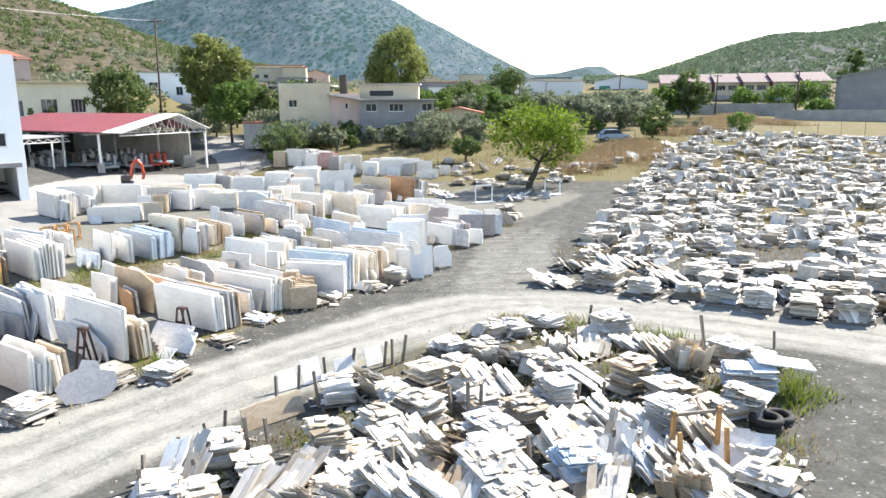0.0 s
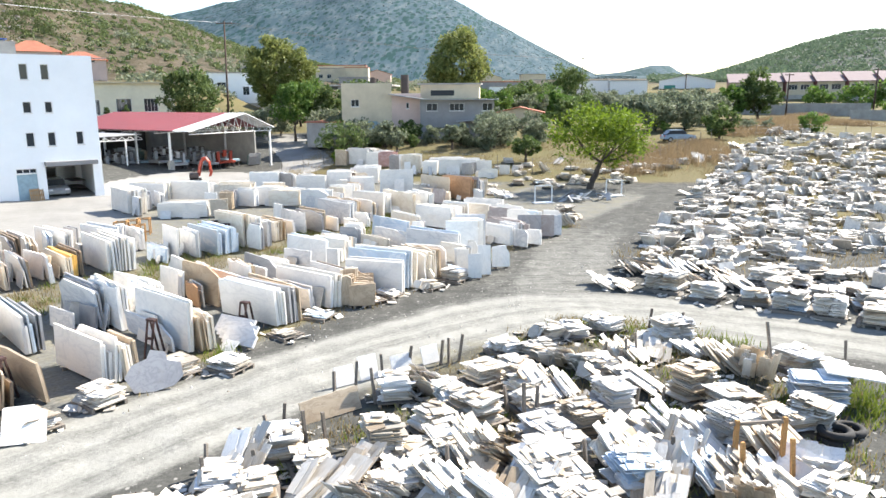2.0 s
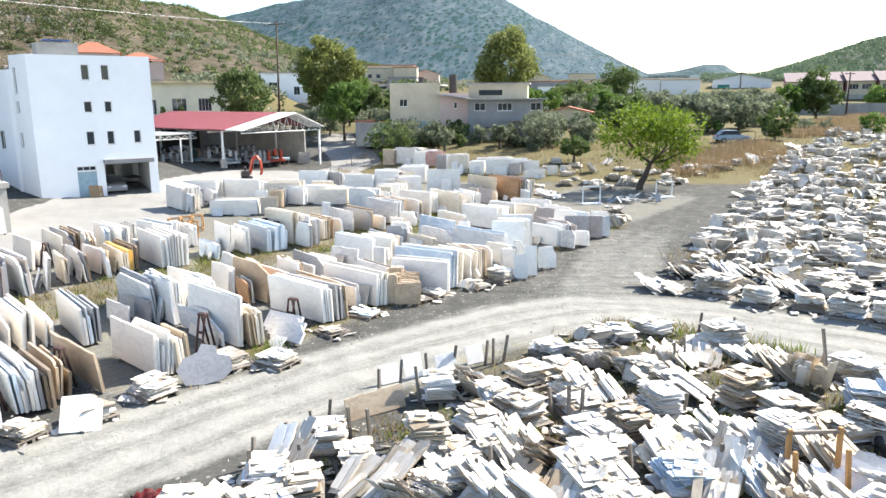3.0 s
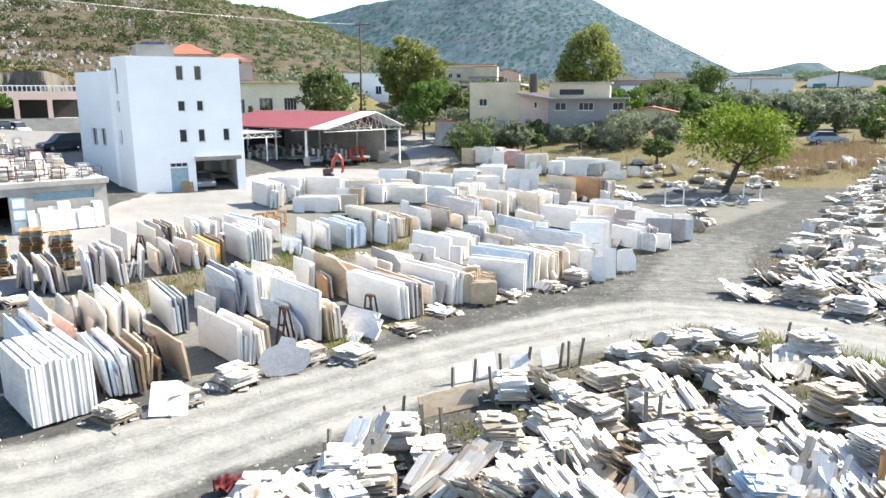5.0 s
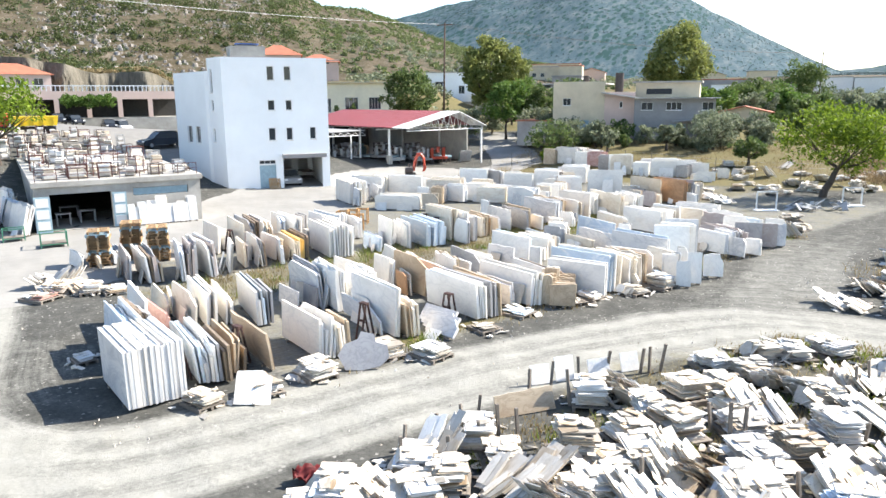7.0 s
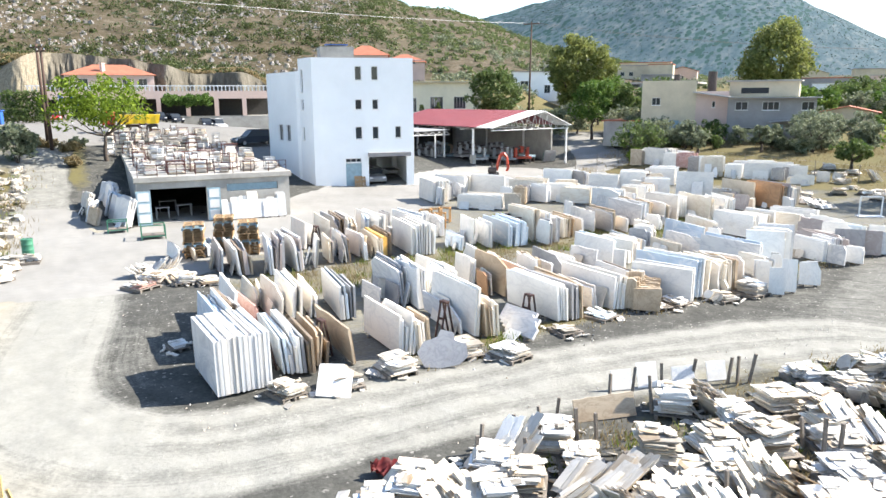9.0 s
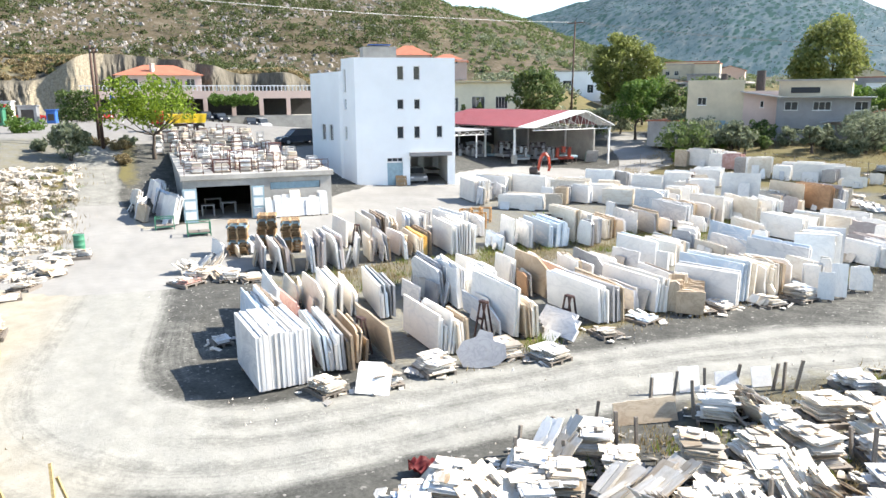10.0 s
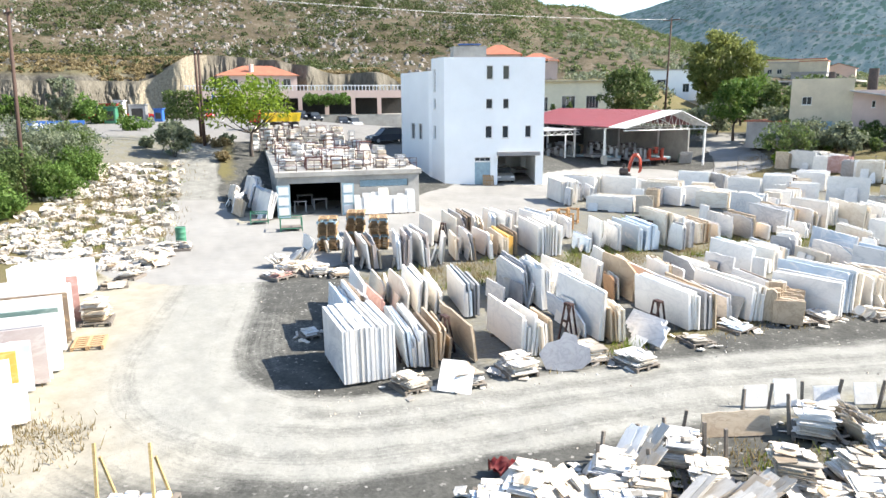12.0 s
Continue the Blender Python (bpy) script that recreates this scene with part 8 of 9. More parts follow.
def digger(x, y, turn):
    """Small excavator, of which the folded boom stands up above the slabs."""
    root = thing("mini_excavator", pose(x, y, at(x, y), 0, 0, turn) @ Matrix.Diagonal((0.62, 1.1, 0.84, 1)), "small orange-red excavator with its boom folded up", "excavator")
    part("track", boxm(-0.9, 0.9, -0.75, -0.4, 0, 0.5, 0.12), RUBBER, root)
    part("track", boxm(-0.9, 0.9, 0.4, 0.75, 0, 0.5, 0.12), RUBBER, root)
    part("house", boxm(-0.9, 0.5, -0.65, 0.65, 0.55, 1.15, 0.1), STEEL_BLACK, root)
    part("seat", boxm(-0.4, 0.0, -0.25, 0.25, 1.25, 1.7, 0.05), STEEL_BLACK, root)
    pts = [(0.5, 0.8), (0.75, 1.8), (1.1, 2.6), (1.7, 2.85), (2.2, 2.4), (2.35, 1.6)]
    b = bmesh.new()
    for (x0, z0), (x1, z1) in zip(pts[:4], pts[1:4]):
        tube(b, (x0, 0, z0), (x1, 0, z1), 0.27, 0.25, n=6)
    part("boom", b, DIGGER_RED, root)
    b = bmesh.new()
    for (x0, z0), (x1, z1) in zip(pts[3:], pts[4:]):
        tube(b, (x0, 0, z0), (x1, 0, z1), 0.25, 0.2, n=6)
    part("dipper_arm", b, DIGGER_RED, root)
    b = bmesh.new()
    prism(b, [(2.1, 1.6), (2.5, 1.65), (2.65, 1.2), (2.45, 0.75), (2.0, 0.7), (2.2, 1.1)], -0.3, 0.3)
    part("bucket", b, DIGGER_RED, root)
    part("hydraulic_ram", tube(bmesh.new(), (0.95, 0.0, 1.2), (1.3, 0, 2.5), 0.06, n=8), STEEL_GREY, root)
    part("hydraulic_ram", tube(bmesh.new(), (1.25, 0.0, 3.0), (2.1, 0, 2.85), 0.05, n=8), STEEL_GREY, root)


def power_pole(x, y, z0, top, lean=(0.0, 0.0), arm=2.2, label="dark creosoted wooden power pole"):
    root = thing("power_pole", pose(x, y, z0), label, "power pole", "power poles")
    h = top - z0
    part("pole", tube(bmesh.new(), (0, 0, -0.5), (lean[0], lean[1], h), 0.17, 0.11, n=10), POLE_WOOD, root, smooth=True)
    ar = part("crossarm", boxm(-arm / 2 + lean[0], arm / 2 + lean[0], lean[1] - 0.06, lean[1] + 0.06, h - 0.35, h - 0.22), POLE_WOOD, root)
    for k in range(3):
        px_ = lean[0] - arm / 2 + 0.1 + k * (arm - 0.2) / 2
        part("insulator", tube(bmesh.new(), (px_, lean[1], h - 0.216), (px_, lean[1], h - 0.02), 0.06, 0.04, n=8), STEEL_GREY, ar)
    return root


def cable(name, p, q, sag, r=0.012, label="thin overhead power line", mat=None):
    cu = bpy.data.curves.new(name, 'CURVE')
    cu.dimensions = '3D'
    cu.bevel_depth, cu.bevel_resolution = r, 1
    sp = cu.splines.new('POLY')
    n = 28
    sp.points.add(n)
    for k in range(n + 1):
        t = k / n
        v = Vector(p).lerp(Vector(q), t)
        sp.points[k].co = (v.x, v.y, v.z - sag * 4 * t * (1 - t), 1)
    cu.materials.append(mat or STEEL_GREY)
    return tagged(new(name, cu), label, "cable", "overhead lines")


def tyre(x, y, z, turn):
    bm = bmesh.new()
    n, k = 22, 9
    R, r = 0.42, 0.15
    rings = []
    for i in range(n):
        a = 2 * math.pi * i / n
        rings.append([bm.verts.new(((R + r * 0.85 * math.cos(b)) * math.cos(a), (R + r * 0.85 * math.cos(b)) * math.sin(a), 0.13 + 0.13 * math.sin(b)))
                      for b in [2 * math.pi * j / k for j in range(k)]])
    for i in range(n):
        for j in range(k):
            bm.faces.new((rings[i][j], rings[(i + 1) % n][j], rings[(i + 1) % n][(j + 1) % k], rings[i][(j + 1) % k]))
    ob = part("tyre", bm, RUBBER, None, "", pose(x, y, z, 0, 0, turn) @ Matrix.Diagonal((0.75, 0.75, 0.75, 1)), smooth=True)
    return tagged(ob, "worn black tyre lying beside the heaps", "tyre", "old tyres")


def timber_frame(x, y, turn):
    root = thing("strip_rack", pose(x, y, at(x, y), 0, 0, turn), "orange-brown timber frame holding narrow stone strips", "timber frame")
    for sx in (-0.55, 0.55):
        part("post", boxm(-0.045, 0.045, -0.05, 0.05, 0, 1.25, 0.006), WOOD_ORANGE, root, m=pose(sx, 0, 0, -5, 3, 0))
        part("post", boxm(-0.045, 0.045, -0.04, 0.04, 0, 0.95, 0.006), WOOD_ORANGE, root, m=pose(sx * 1.02, -0.42, 0, -8, 0, 0))
    part("rail", boxm(-0.66, 0.72, 0.08, 0.14, 1.12, 1.19), WOOD_GREY, root)


def yellow_pallet(x, y, turn):
    root = thing("timber_cradle", pose(x, y, at(x, y), 0, 0, turn), "pallet cradle with upright yellow timbers and white stones", "timber cradle")
    for yy in (-0.44, 0.44):
        part("stringer", boxm(-0.75, 0.75, yy - 0.05, yy + 0.05, 0, 0.12), WOOD_GREY, root)
    for i in range(7):
        part("board", boxm(-0.7 + i * 0.22, -0.58 + i * 0.22, -0.5, 0.5, 0.124, 0.15), WOOD_GREY, root)
    for sx in (-0.55, 0.55):
        part("upright", tube(bmesh.new(), (sx, -0.35, 0.15), (sx - 0.22, 0.2, 1.4), 0.04, n=4), WOOD_YELLOW, root)
        part("upright", tube(bmesh.new(), (sx + 0.05, 0.35, 0.15), (sx - 0.14, 0.22, 1.1), 0.035, n=4), WOOD_YELLOW, root)
    for k in range(4):
        part("stone", boxm(-0.6 + k * 0.32, -0.34 + k * 0.32, -0.3, 0.32, 0.152, 0.26 + 0.05 * (k % 2), 0.02), STONE["white"], root)


def steel_crate(x, y, turn, mat, w=1.2, d=0.9, h=0.8):
    root = thing("steel_crate", pose(x, y, at(x, y), 0, 0, turn), "open welded steel crate for stone", "crate", "steel crates")
    for sx in (-1, 1):
        for sy in (-1, 1):
            part("post", boxm(sx * w / 2 - 0.03, sx * w / 2 + 0.03, sy * d / 2 - 0.03, sy * d / 2 + 0.03, 0, h), mat, root)
    for z in (0.15, h - 0.06):
        for sy in (-1, 1):
            part("bar", boxm(-w / 2 + 0.03, w / 2 - 0.03, sy * d / 2 - 0.02, sy * d / 2 + 0.02, z, z + 0.05), mat, root)
        for sx in (-1, 1):
            part("bar", boxm(sx * w / 2 - 0.02, sx * w / 2 + 0.02, -d / 2 + 0.03, d / 2 - 0.03, z, z + 0.05), mat, root)
    part("deck", boxm(-w / 2 + 0.03, w / 2 - 0.03, -d / 2 + 0.03, d / 2 - 0.03, 0.204, 0.24), WOOD_GREY, root)


def blades(name, spots, label, mat, seed, per=26, high=0.35, spread=0.35):
    """Tufts of grass: narrow upright blades round each spot."""
    g = np.random.RandomState(seed)
    n = len(spots) * per
    c = np.repeat(np.asarray(spots, float), per, axis=0)
    c[:, :2] += g.normal(size=(n, 2)) * spread * 0.5
    h = high * g.uniform(0.4, 1.3, n)
    a = g.uniform(0, 6.283, n)
    wd = g.uniform(0.008, 0.02, n) * (1 + high)
    dx, dy = np.cos(a) * wd, np.sin(a) * wd
    lean = g.normal(size=(n, 2)) * 0.35 * h[:, None]
    p0 = np.stack([c[:, 0] - dx, c[:, 1] - dy, c[:, 2]], 1)
    p1 = np.stack([c[:, 0] + dx, c[:, 1] + dy, c[:, 2]], 1)
    p2 = np.stack([c[:, 0] + lean[:, 0], c[:, 1] + lean[:, 1], c[:, 2] + h], 1)
    v = np.stack([p0, p1, p2], 1).reshape(-1, 3)
    me = bpy.data.meshes.new(name)
    me.from_pydata(v.tolist(), [], np.arange(n * 3).reshape(n, 3).tolist())
    me.materials.append(mat)
    return tagged(new(name, me), label, "grass", kind="stuff")


SCRAP_BAR = mesh_of("bar", boxm(-0.5, 0.5, -0.5, 0.5, -0.5, 0.5), STEEL_GREY)
RED_CLOTH = plain("dark_red_tarpaulin", (0.17, 0.02, 0.024), 0.6, vary=0.25)
# ---------------------------------------------------------------- everything in its place
white_building()
SHOP, SHOP_M, SHOP_L, SHOP_D = workshop()
shed()
farm_house()
far_buildings()
plant_trees()
hill_scrub()
hill_rocks()
# ---------------------------------------------------------------- the yard's loose things
yr = random.Random(19)
# lower racks beside the bend
for x, y, h, d, st in ((-29.6, 14.1, 1.4, 0.9, "white pale"), (-26.0, 11.9, 1.75, 0.3, "rose tan"), (-25.0, 11.2, 1.8, 0.5, "white"), (-24.0, 10.6, 1.75, 0.25, "brown"),
                       (-23.3, 10.1, 1.75, 0.35, "white tan"), (-22.6, 9.65, 1.7, 0.3, "green grey"), (-21.6, 9.1, 1.75, 0.5, "white pale"), (-20.9, 8.5, 1.7, 0.4, "mauve grey"),
                       (-20.6, 7.95, 1.5, 0.3, "blue white"), (-20.7, 7.6, 1.3, 0.2, "ochre"), (-20.4, 7.3, 1.2, 0.2, "cream"), (-19.7, 7.0, 1.1, 0.2, "white"),
                       (-18.6, 6.9, 1.0, 0.25, "white pale"), (-17.7, 6.2, 1.2, 0.3, "white")):
    rack(x - 0.70, y - 1.32, 62, 3.0, h, d, st, "square", 4, group="slabs by the bend")
stone_pile(-25.6, 12.3, -35, 801, 1.0, 1.4, "flat", MIX_WHITE, "pallets by the bend")
for k, (x, y, h) in enumerate(((-31.0, 16.6, 0.4), (-32.4, 18.6, 0.5), (-30.0, 15.3, 0.3), (-34.0, 19.9, 0.55), (-35.3, 21.2, 0.45), (-33.4, 17.4, 0.3))):
    stone_pile(x, y, yr.uniform(0, 180), 810 + k, h, 1.3, yr.choice(("flat", "mix")), MIX_WHITE, "pallets by the bend")
wooden_pallet(-23.4, 10.9, at(-23.4, 10.9), -35)
yellow_pallet(-12.75, 6.45, 38)
oil_drum(-36.6, 22.8)


def strip_of_heaps():
    """The long untidy strip of broken stone beside the lane."""
    r = random.Random(51)
    verts, faces, made = [], [], 0
    while made < 620:
        k, side = r.random(), r.random()
        a, b = Vector((-31.5, 17.6)).lerp(Vector((-58, 37.0)), k), Vector((-43.0, 12.0)).lerp(Vector((-61.5, 30.0)), k)
        p = a.lerp(b, side)
        if min(abs(side - 0.5), 1) > 0.5 and r.random() < 0.5:
            continue
        made += 1
        me = FAR_PILES[r.randrange(16)]
        m = pose(p.x, p.y, at(p.x, p.y), r.uniform(-16, 16), r.uniform(-16, 16), r.uniform(0, 360)) @ Matrix.Diagonal((0.5, 0.5, r.uniform(0.2, 0.6), 1))
        base = len(verts)
        verts.extend(tuple(m @ v.co) for v in me.vertices)
        faces.extend(tuple(base + i for i in q.vertices) for q in me.polygons)
    me = bpy.data.meshes.new("broken_stone_heaps")
    me.from_pydata(verts, [], faces)
    me.materials.append(HEAP)
    tagged(new("broken_stone_heaps", me), "untidy strip of broken pale stone among dry weeds", "stone heaps", kind="stuff")


strip_of_heaps()
# slabs against the workshop's side wall
for x, y, ln, h, d, st, kind in ((-40.6, 30.4, 2.6, 1.75, 0.5, "white pale", "raw"), (-42.2, 31.3, 2.8, 1.6, 0.5, "pale white", "clipped"), (-43.7, 32.3, 2.6, 1.7, 0.4, "blue pale", "raw"),
                                 (-45.2, 33.2, 2.4, 1.5, 0.5, "pale cream", "raw"), (-46.8, 34.3, 2.6, 1.6, 0.4, "white pale", "clipped"), (-48.3, 35.3, 2.2, 1.5, 0.4, "pale", "raw"),
                                 (-42.6, 29.9, 1.6, 1.1, 0.4, "tan dusty", "raw"), (-44.4, 31.0, 1.8, 1.2, 0.4, "pale white", "clipped"), (-46.2, 32.2, 1.7, 1.0, 0.3, "cream dusty", "raw"), (-48.0, 33.4, 1.6, 1.1, 0.4, "dusty pale", "raw")):
    rack(x + 0.75, y + 0.55, -33 + yr.uniform(-14, 14), ln * 1.15, h * 1.1, d, st, kind, 15, group="slabs by the workshop")
# slabs leaning on the workshop's front
for k in range(7):
    p = SHOP_M @ Vector((5.4 + k * 0.62, -0.75, 0))
    slab_stack(0, 0, yr.uniform(0.5, 0.9), yr.uniform(1.2, 2.0), yr.randint(1, 3), yr.choice(("white", "pale", "white cream")), 10, kind="square", turn=math.degrees(math.atan2(7.88, 5.96)) - ROW_A, place=(p.x, p.y), group="slabs by the workshop")
steel_crate(-34.6, 29.2, 52, BARREL_GREEN, 1.3, 1.0, 0.85)
steel_crate(-38.2, 29.6, 52, BARREL_GREEN, 1.1, 0.8, 0.75)
# pallet stacks
for (x, y), n in (((-28.5, 26.6), 12), ((-28.2, 28.4), 13), ((-26.5, 28.5), 12)):
    for k in range(n):
        wooden_pallet(x + yr.uniform(-0.05, 0.05), y + yr.uniform(-0.05, 0.05), at(x, y) + k * 0.145, 132 + yr.uniform(-4, 4), PALLET_BLUE if k % 6 == 4 else PALLET_NEW)
for k, (x, y, h, kind, mixed) in enumerate(((-26.1, 21.9, 0.5, "mix", MIX_WHITE), (-24.9, 22.4, 0.45, "lean", MIX_WARM), (-27.2, 22.6, 0.4, "lean", MIX_WHITE), (-25.6, 20.7, 0.3, "mix", ["rose", "white", "dirty"]), (-34.9, 21.6, 0.5, "mix", MIX_WHITE))):
    stone_pile(x, y, 30 + 50 * k, 840 + k, h, 1.5, kind, mixed, "pallets by the bend")
# small timber trestles among the racks
for x, y in ((-22.3, 40.2), (-21.9, 40.8), (-21.6, 41.5), (-21.1, 38.9), (-20.8, 39.3)):
    steel_crate(x, y, 30 + 9 * x, WOOD_ORANGE, 0.7, 0.45, 1.0)
# front lot extras
timber_frame(5.55, 14.75, 12)
for k in range(2):
    tyre(7.85, 16.35, 0.0 + k * 0.2, 20 * k)
tyre(8.4, 16.9, 0.0, 50)
q = thing("pallet_table", pose(8.3, 18.6, 0, 0, 0, -10), "pallet stack topped with broad white slabs", "stone pile")
pallet_parts(q)
for k in range(8):
    part("slab", slab_mesh("bundle", k, ("pale", "blue", "dusty")[k % 3]), None, q, m=Matrix.LocRotScale((0.05 * (k % 3), 0.04 * (k % 2), 0.18 + k * 0.085), Euler((radians(90), 0, radians(5 * (k % 3)))), None) @ Matrix.Diagonal((1.3, 0.09, 1.0, 1)) @ Matrix.Translation((0, 0, -0.5)))
part("slab", slab_mesh("square", 1, "white"), None, q, m=Matrix.LocRotScale((0.95, 0.25, 0.88), Euler((radians(90), radians(6), 0)), None) @ Matrix.Diagonal((1.5, 0.04, 0.8, 1)) @ Matrix.Translation((0, 0, -0.5)))
# the broad slab that leans on the heaps and the grey many-cornered slab by the racks
ob = part("leaning_slab", slab_mesh("raw", 4, "tan"), None, None, "", pose(-4.25, 16.95, 0.02, -16, 0, 42) @ Matrix.Diagonal((1.7, 0.05, 0.62, 1)))
tagged(ob, "broad beige raw-edged slab leaning on stakes", "stone slab")
bm = bmesh.new()
prism(bm, [(-0.7, 0.0), (-0.2, -0.02), (0.35, 0.1), (0.6, 0.35), (0.55, 0.75), (0.2, 0.85), (0.15, 1.1), (-0.25, 1.2), (-0.35, 0.95), (-0.75, 0.8), (-0.95, 0.45)], -0.02, 0.02)
ob = part("leaning_slab", bm, STONE["grey"], None, "", pose(-9.45, 18.3, 0.02, -34, 0, 24))
tagged(ob, "grey many-cornered slab propped on a stone pile", "stone slab")
ob = part("leaning_slab", slab_mesh("clipped", 7, "white"), None, None, "", pose(-11.25, 14.95, 0.02, -38, 6, 30) @ Matrix.Diagonal((0.95, 0.035, 0.95, 1)))
tagged(ob, "white offcut slab propped on a stone pile", "stone slab")
# upright boards between the stakes along the road
for k, (x, y, w, h, st) in enumerate(((-4.35, 19.0, 0.6, 0.55, "white"), (-3.75, 19.5, 0.6, 0.7, "white"), (-2.9, 20.2, 0.7, 0.5, "pale"), (-2.1, 20.9, 0.6, 0.55, "white"))):
    ob = part("leaning_slab", slab_mesh("square", k % 6, st), None, None, "", pose(x, y, 0.02, -18, 0, 40) @ Matrix.Diagonal((w, 0.04, h, 1)))
    tagged(ob, "white slab standing against wooden stakes", "stone slab", "slabs against the stakes")
# excavator and green metal scrap by the tree
digger(-29.9, 68.4, 22)
# cars
vehicle("parked_car", 21.9, 93.3, at(21.9, 93.3), 10, CAR_BLUE, "pale blue hatchback parked in dry grass", 4.1)
vehicle("parked_car", -38.2, 58.7, 0.0, -47, STEEL_GREY, "old silver-grey car in the garage", 3.9)
for x, y, a in ((-110.0, 55.5, 20), (-113.0, 60.5, 35), (-108.5, 62.5, 60)):
    vehicle("farm_truck", x, y, at(x, y), a, CAR_RED, "red farm vehicle parked beside the filling station", 4.4, 2.2, 1.9, True)
vehicle("parked_car", -54.6, 60.3, at(-54.6, 60.3), -110, CAR_DARK, "dark blue estate car behind the workshop", 4.6, 1.65)
m, L = facing((-106.5, 68.5), (-82.5, 95.5))
for k, (f, paint, lab) in enumerate(((0.42, CAR_WHITE, "white hatchback in front of the arcade"), (0.52, CAR_DARK, "dark car in front of the arcade"), (0.58, CAR_DARK, "dark car in front of the arcade"), (0.71, CAR_DARK, "black car in front of the arcade"), (0.76, CAR_WHITE, "white off-road car in front of the arcade"), (0.12, CAR_RED, "red car beside the filling station"))):
    v = m @ Vector((L * f, -2.0, 0))
    vehicle("parked_car", v.x, v.y, at(v.x, v.y), -45 + (k * 37) % 25, paint, lab, 4.2, 1.5 if paint is not CAR_WHITE else 1.7)
# yellow dumper
t = thing("dump_truck", pose(-66.5, 54.6, at(-66.5, 54.6), 0, 0, 50), "yellow-bodied dump truck on the roadside", "truck")
part("chassis", boxm(-2.6, 2.6, -0.5, 0.5, 0.6, 0.85), STEEL_BLACK, t)
b = bmesh.new()
prism(b, [(-1.4, 0.95), (2.7, 0.95), (2.9, 1.9), (-1.4, 1.9)], -1.1, 1.1)
part("tipper_body", b, TRUCK_YELLOW, t, "bright yellow tipper body")
for k in range(5):
    part("rib", boxm(-1.2 + k * 0.9, -1.1 + k * 0.9, -1.16, -1.104, 1.0, 1.86), TRUCK_YELLOW, t)
part("cab", boxm(-2.9, -1.6, -1.05, 1.05, 0.85, 2.3, 0.12), CAR_RED, t, "red cab")
part("windscreen", boxm(-2.93, -2.85, -0.85, 0.85, 1.5, 2.1), GLASS, t)
for x in (-2.2, 1.1, 2.1):
    for sy in (-1, 1):
        part("wheel", tube(bmesh.new(), (x, sy * 0.75, 0.48), (x, sy * 1.08, 0.48), 0.48, n=18), RUBBER, t)
# filling-station forecourt
s = thing("roadside_banner", facing((-85.5, 35.5), (-83.0, 40.8), at(-84, 38) - 0.1)[0], "long blue roadside banner with white bars", "banner")
part("panel", boxm(0, 5.9, 0, 0.06, 0.15, 1.25), BLUE_SIGN, s)
part("mark", boxm(0.75, 1.25, -0.012, -0.004, 0.5, 1.0), WHITE_PAINT, s)
for k in range(8):
    part("mark", boxm(1.45 + k * 0.28, 1.66 + k * 0.28, -0.012, -0.004, 0.55, 0.9 if k % 3 else 1.02), WHITE_PAINT, s)
part("mark", boxm(4.4, 5.2, -0.012, -0.004, 0.85, 0.95), WHITE_PAINT, s)
for x in (0.3, 3.0, 5.6):
    part("post", boxm(x - 0.04, x + 0.04, 0.064, 0.14, -0.4, 1.25), STEEL_GREY, s)
for x, y, w, h, mat, lab in ((-101, 53.5, 2.2, 2.6, CAR_RED, "red kiosk beside the filling station"), (-99, 52.5, 1.6, 2.2, BARREL_GREEN, "dark green bin store beside the road"), (-103, 56.0, 1.4, 3.0, STEEL_WHITE, "white cabinet beside the filling station"), (-102.5, 58.6, 2.4, 2.4, STEEL_GREY, "row of grey machines beside the road"), (-100, 60.4, 1.2, 1.8, BLUE_SIGN, "blue bin beside the hedge")):
    k = thing("kiosk", pose(x, y, at(x, y), 0, 0, 45), lab, "kiosk")
    part("box", boxm(-w / 2, w / 2, -0.7, 0.7, 0, h, 0.05), mat, k)
    part("roof", boxm(-w / 2 - 0.15, w / 2 + 0.15, -0.85, 0.85, h + 0.003, h + 0.12), mat, k)
    # no hole: a dark sheet on the front paints the shade of one
    part("opening", boxm(-w / 3, w / 3, -0.72, -0.703, 0.4, h - 0.5), INDOOR_SHADE, k)
for x, y in ((-95.0, 66.2), (-94.2, 67.4)):
    f = thing("flag", pose(x, y, at(x, y), 0, 0, 30), "blue flag hanging from a white pole", "flag")
    part("pole", tube(bmesh.new(), (0, 0, 0), (0, 0, 4.2), 0.05, n=8), STEEL_WHITE, f)
    b = bmesh.new()
    prism(b, [(0.05, 4.1), (0.5, 3.7), (1.1, 3.1), (1.0, 2.2), (0.5, 2.7), (0.05, 3.2)], -0.015, 0.015)
    part("cloth", b, BLUE_SIGN, f)
# power poles and lines
power_pole(-40.07, 104.58, at(-40, 104.6), 18.9, (0.3, 0), 2.4)
power_pole(-55.0, 22.2, at(-55, 22.2), 14.3, (-1.4, 1.0), 1.4)
power_pole(-63.6, 42.8, at(-63.6, 42.8), 13.0, (-0.4, 0.2), 1.8)
power_pole(-62.4, 42.3, at(-62.4, 42.3), 12.6, (-0.3, 0.2), 1.2)
for x, y, top in ((36, 150, 12.5), (52, 140, 12), (64, 133, 12.5), (84, 140, 17), (20.5, 195, 18)):
    power_pole(x, y, at(x, y), top, (0.1, 0), 1.6)
for dx in (0.0, 0.5):
    cable("power_line", (-40.9 + dx, 104.6, 18.75), (-62.0 + dx, 15.0, 17.0), 0.9, 0.014)
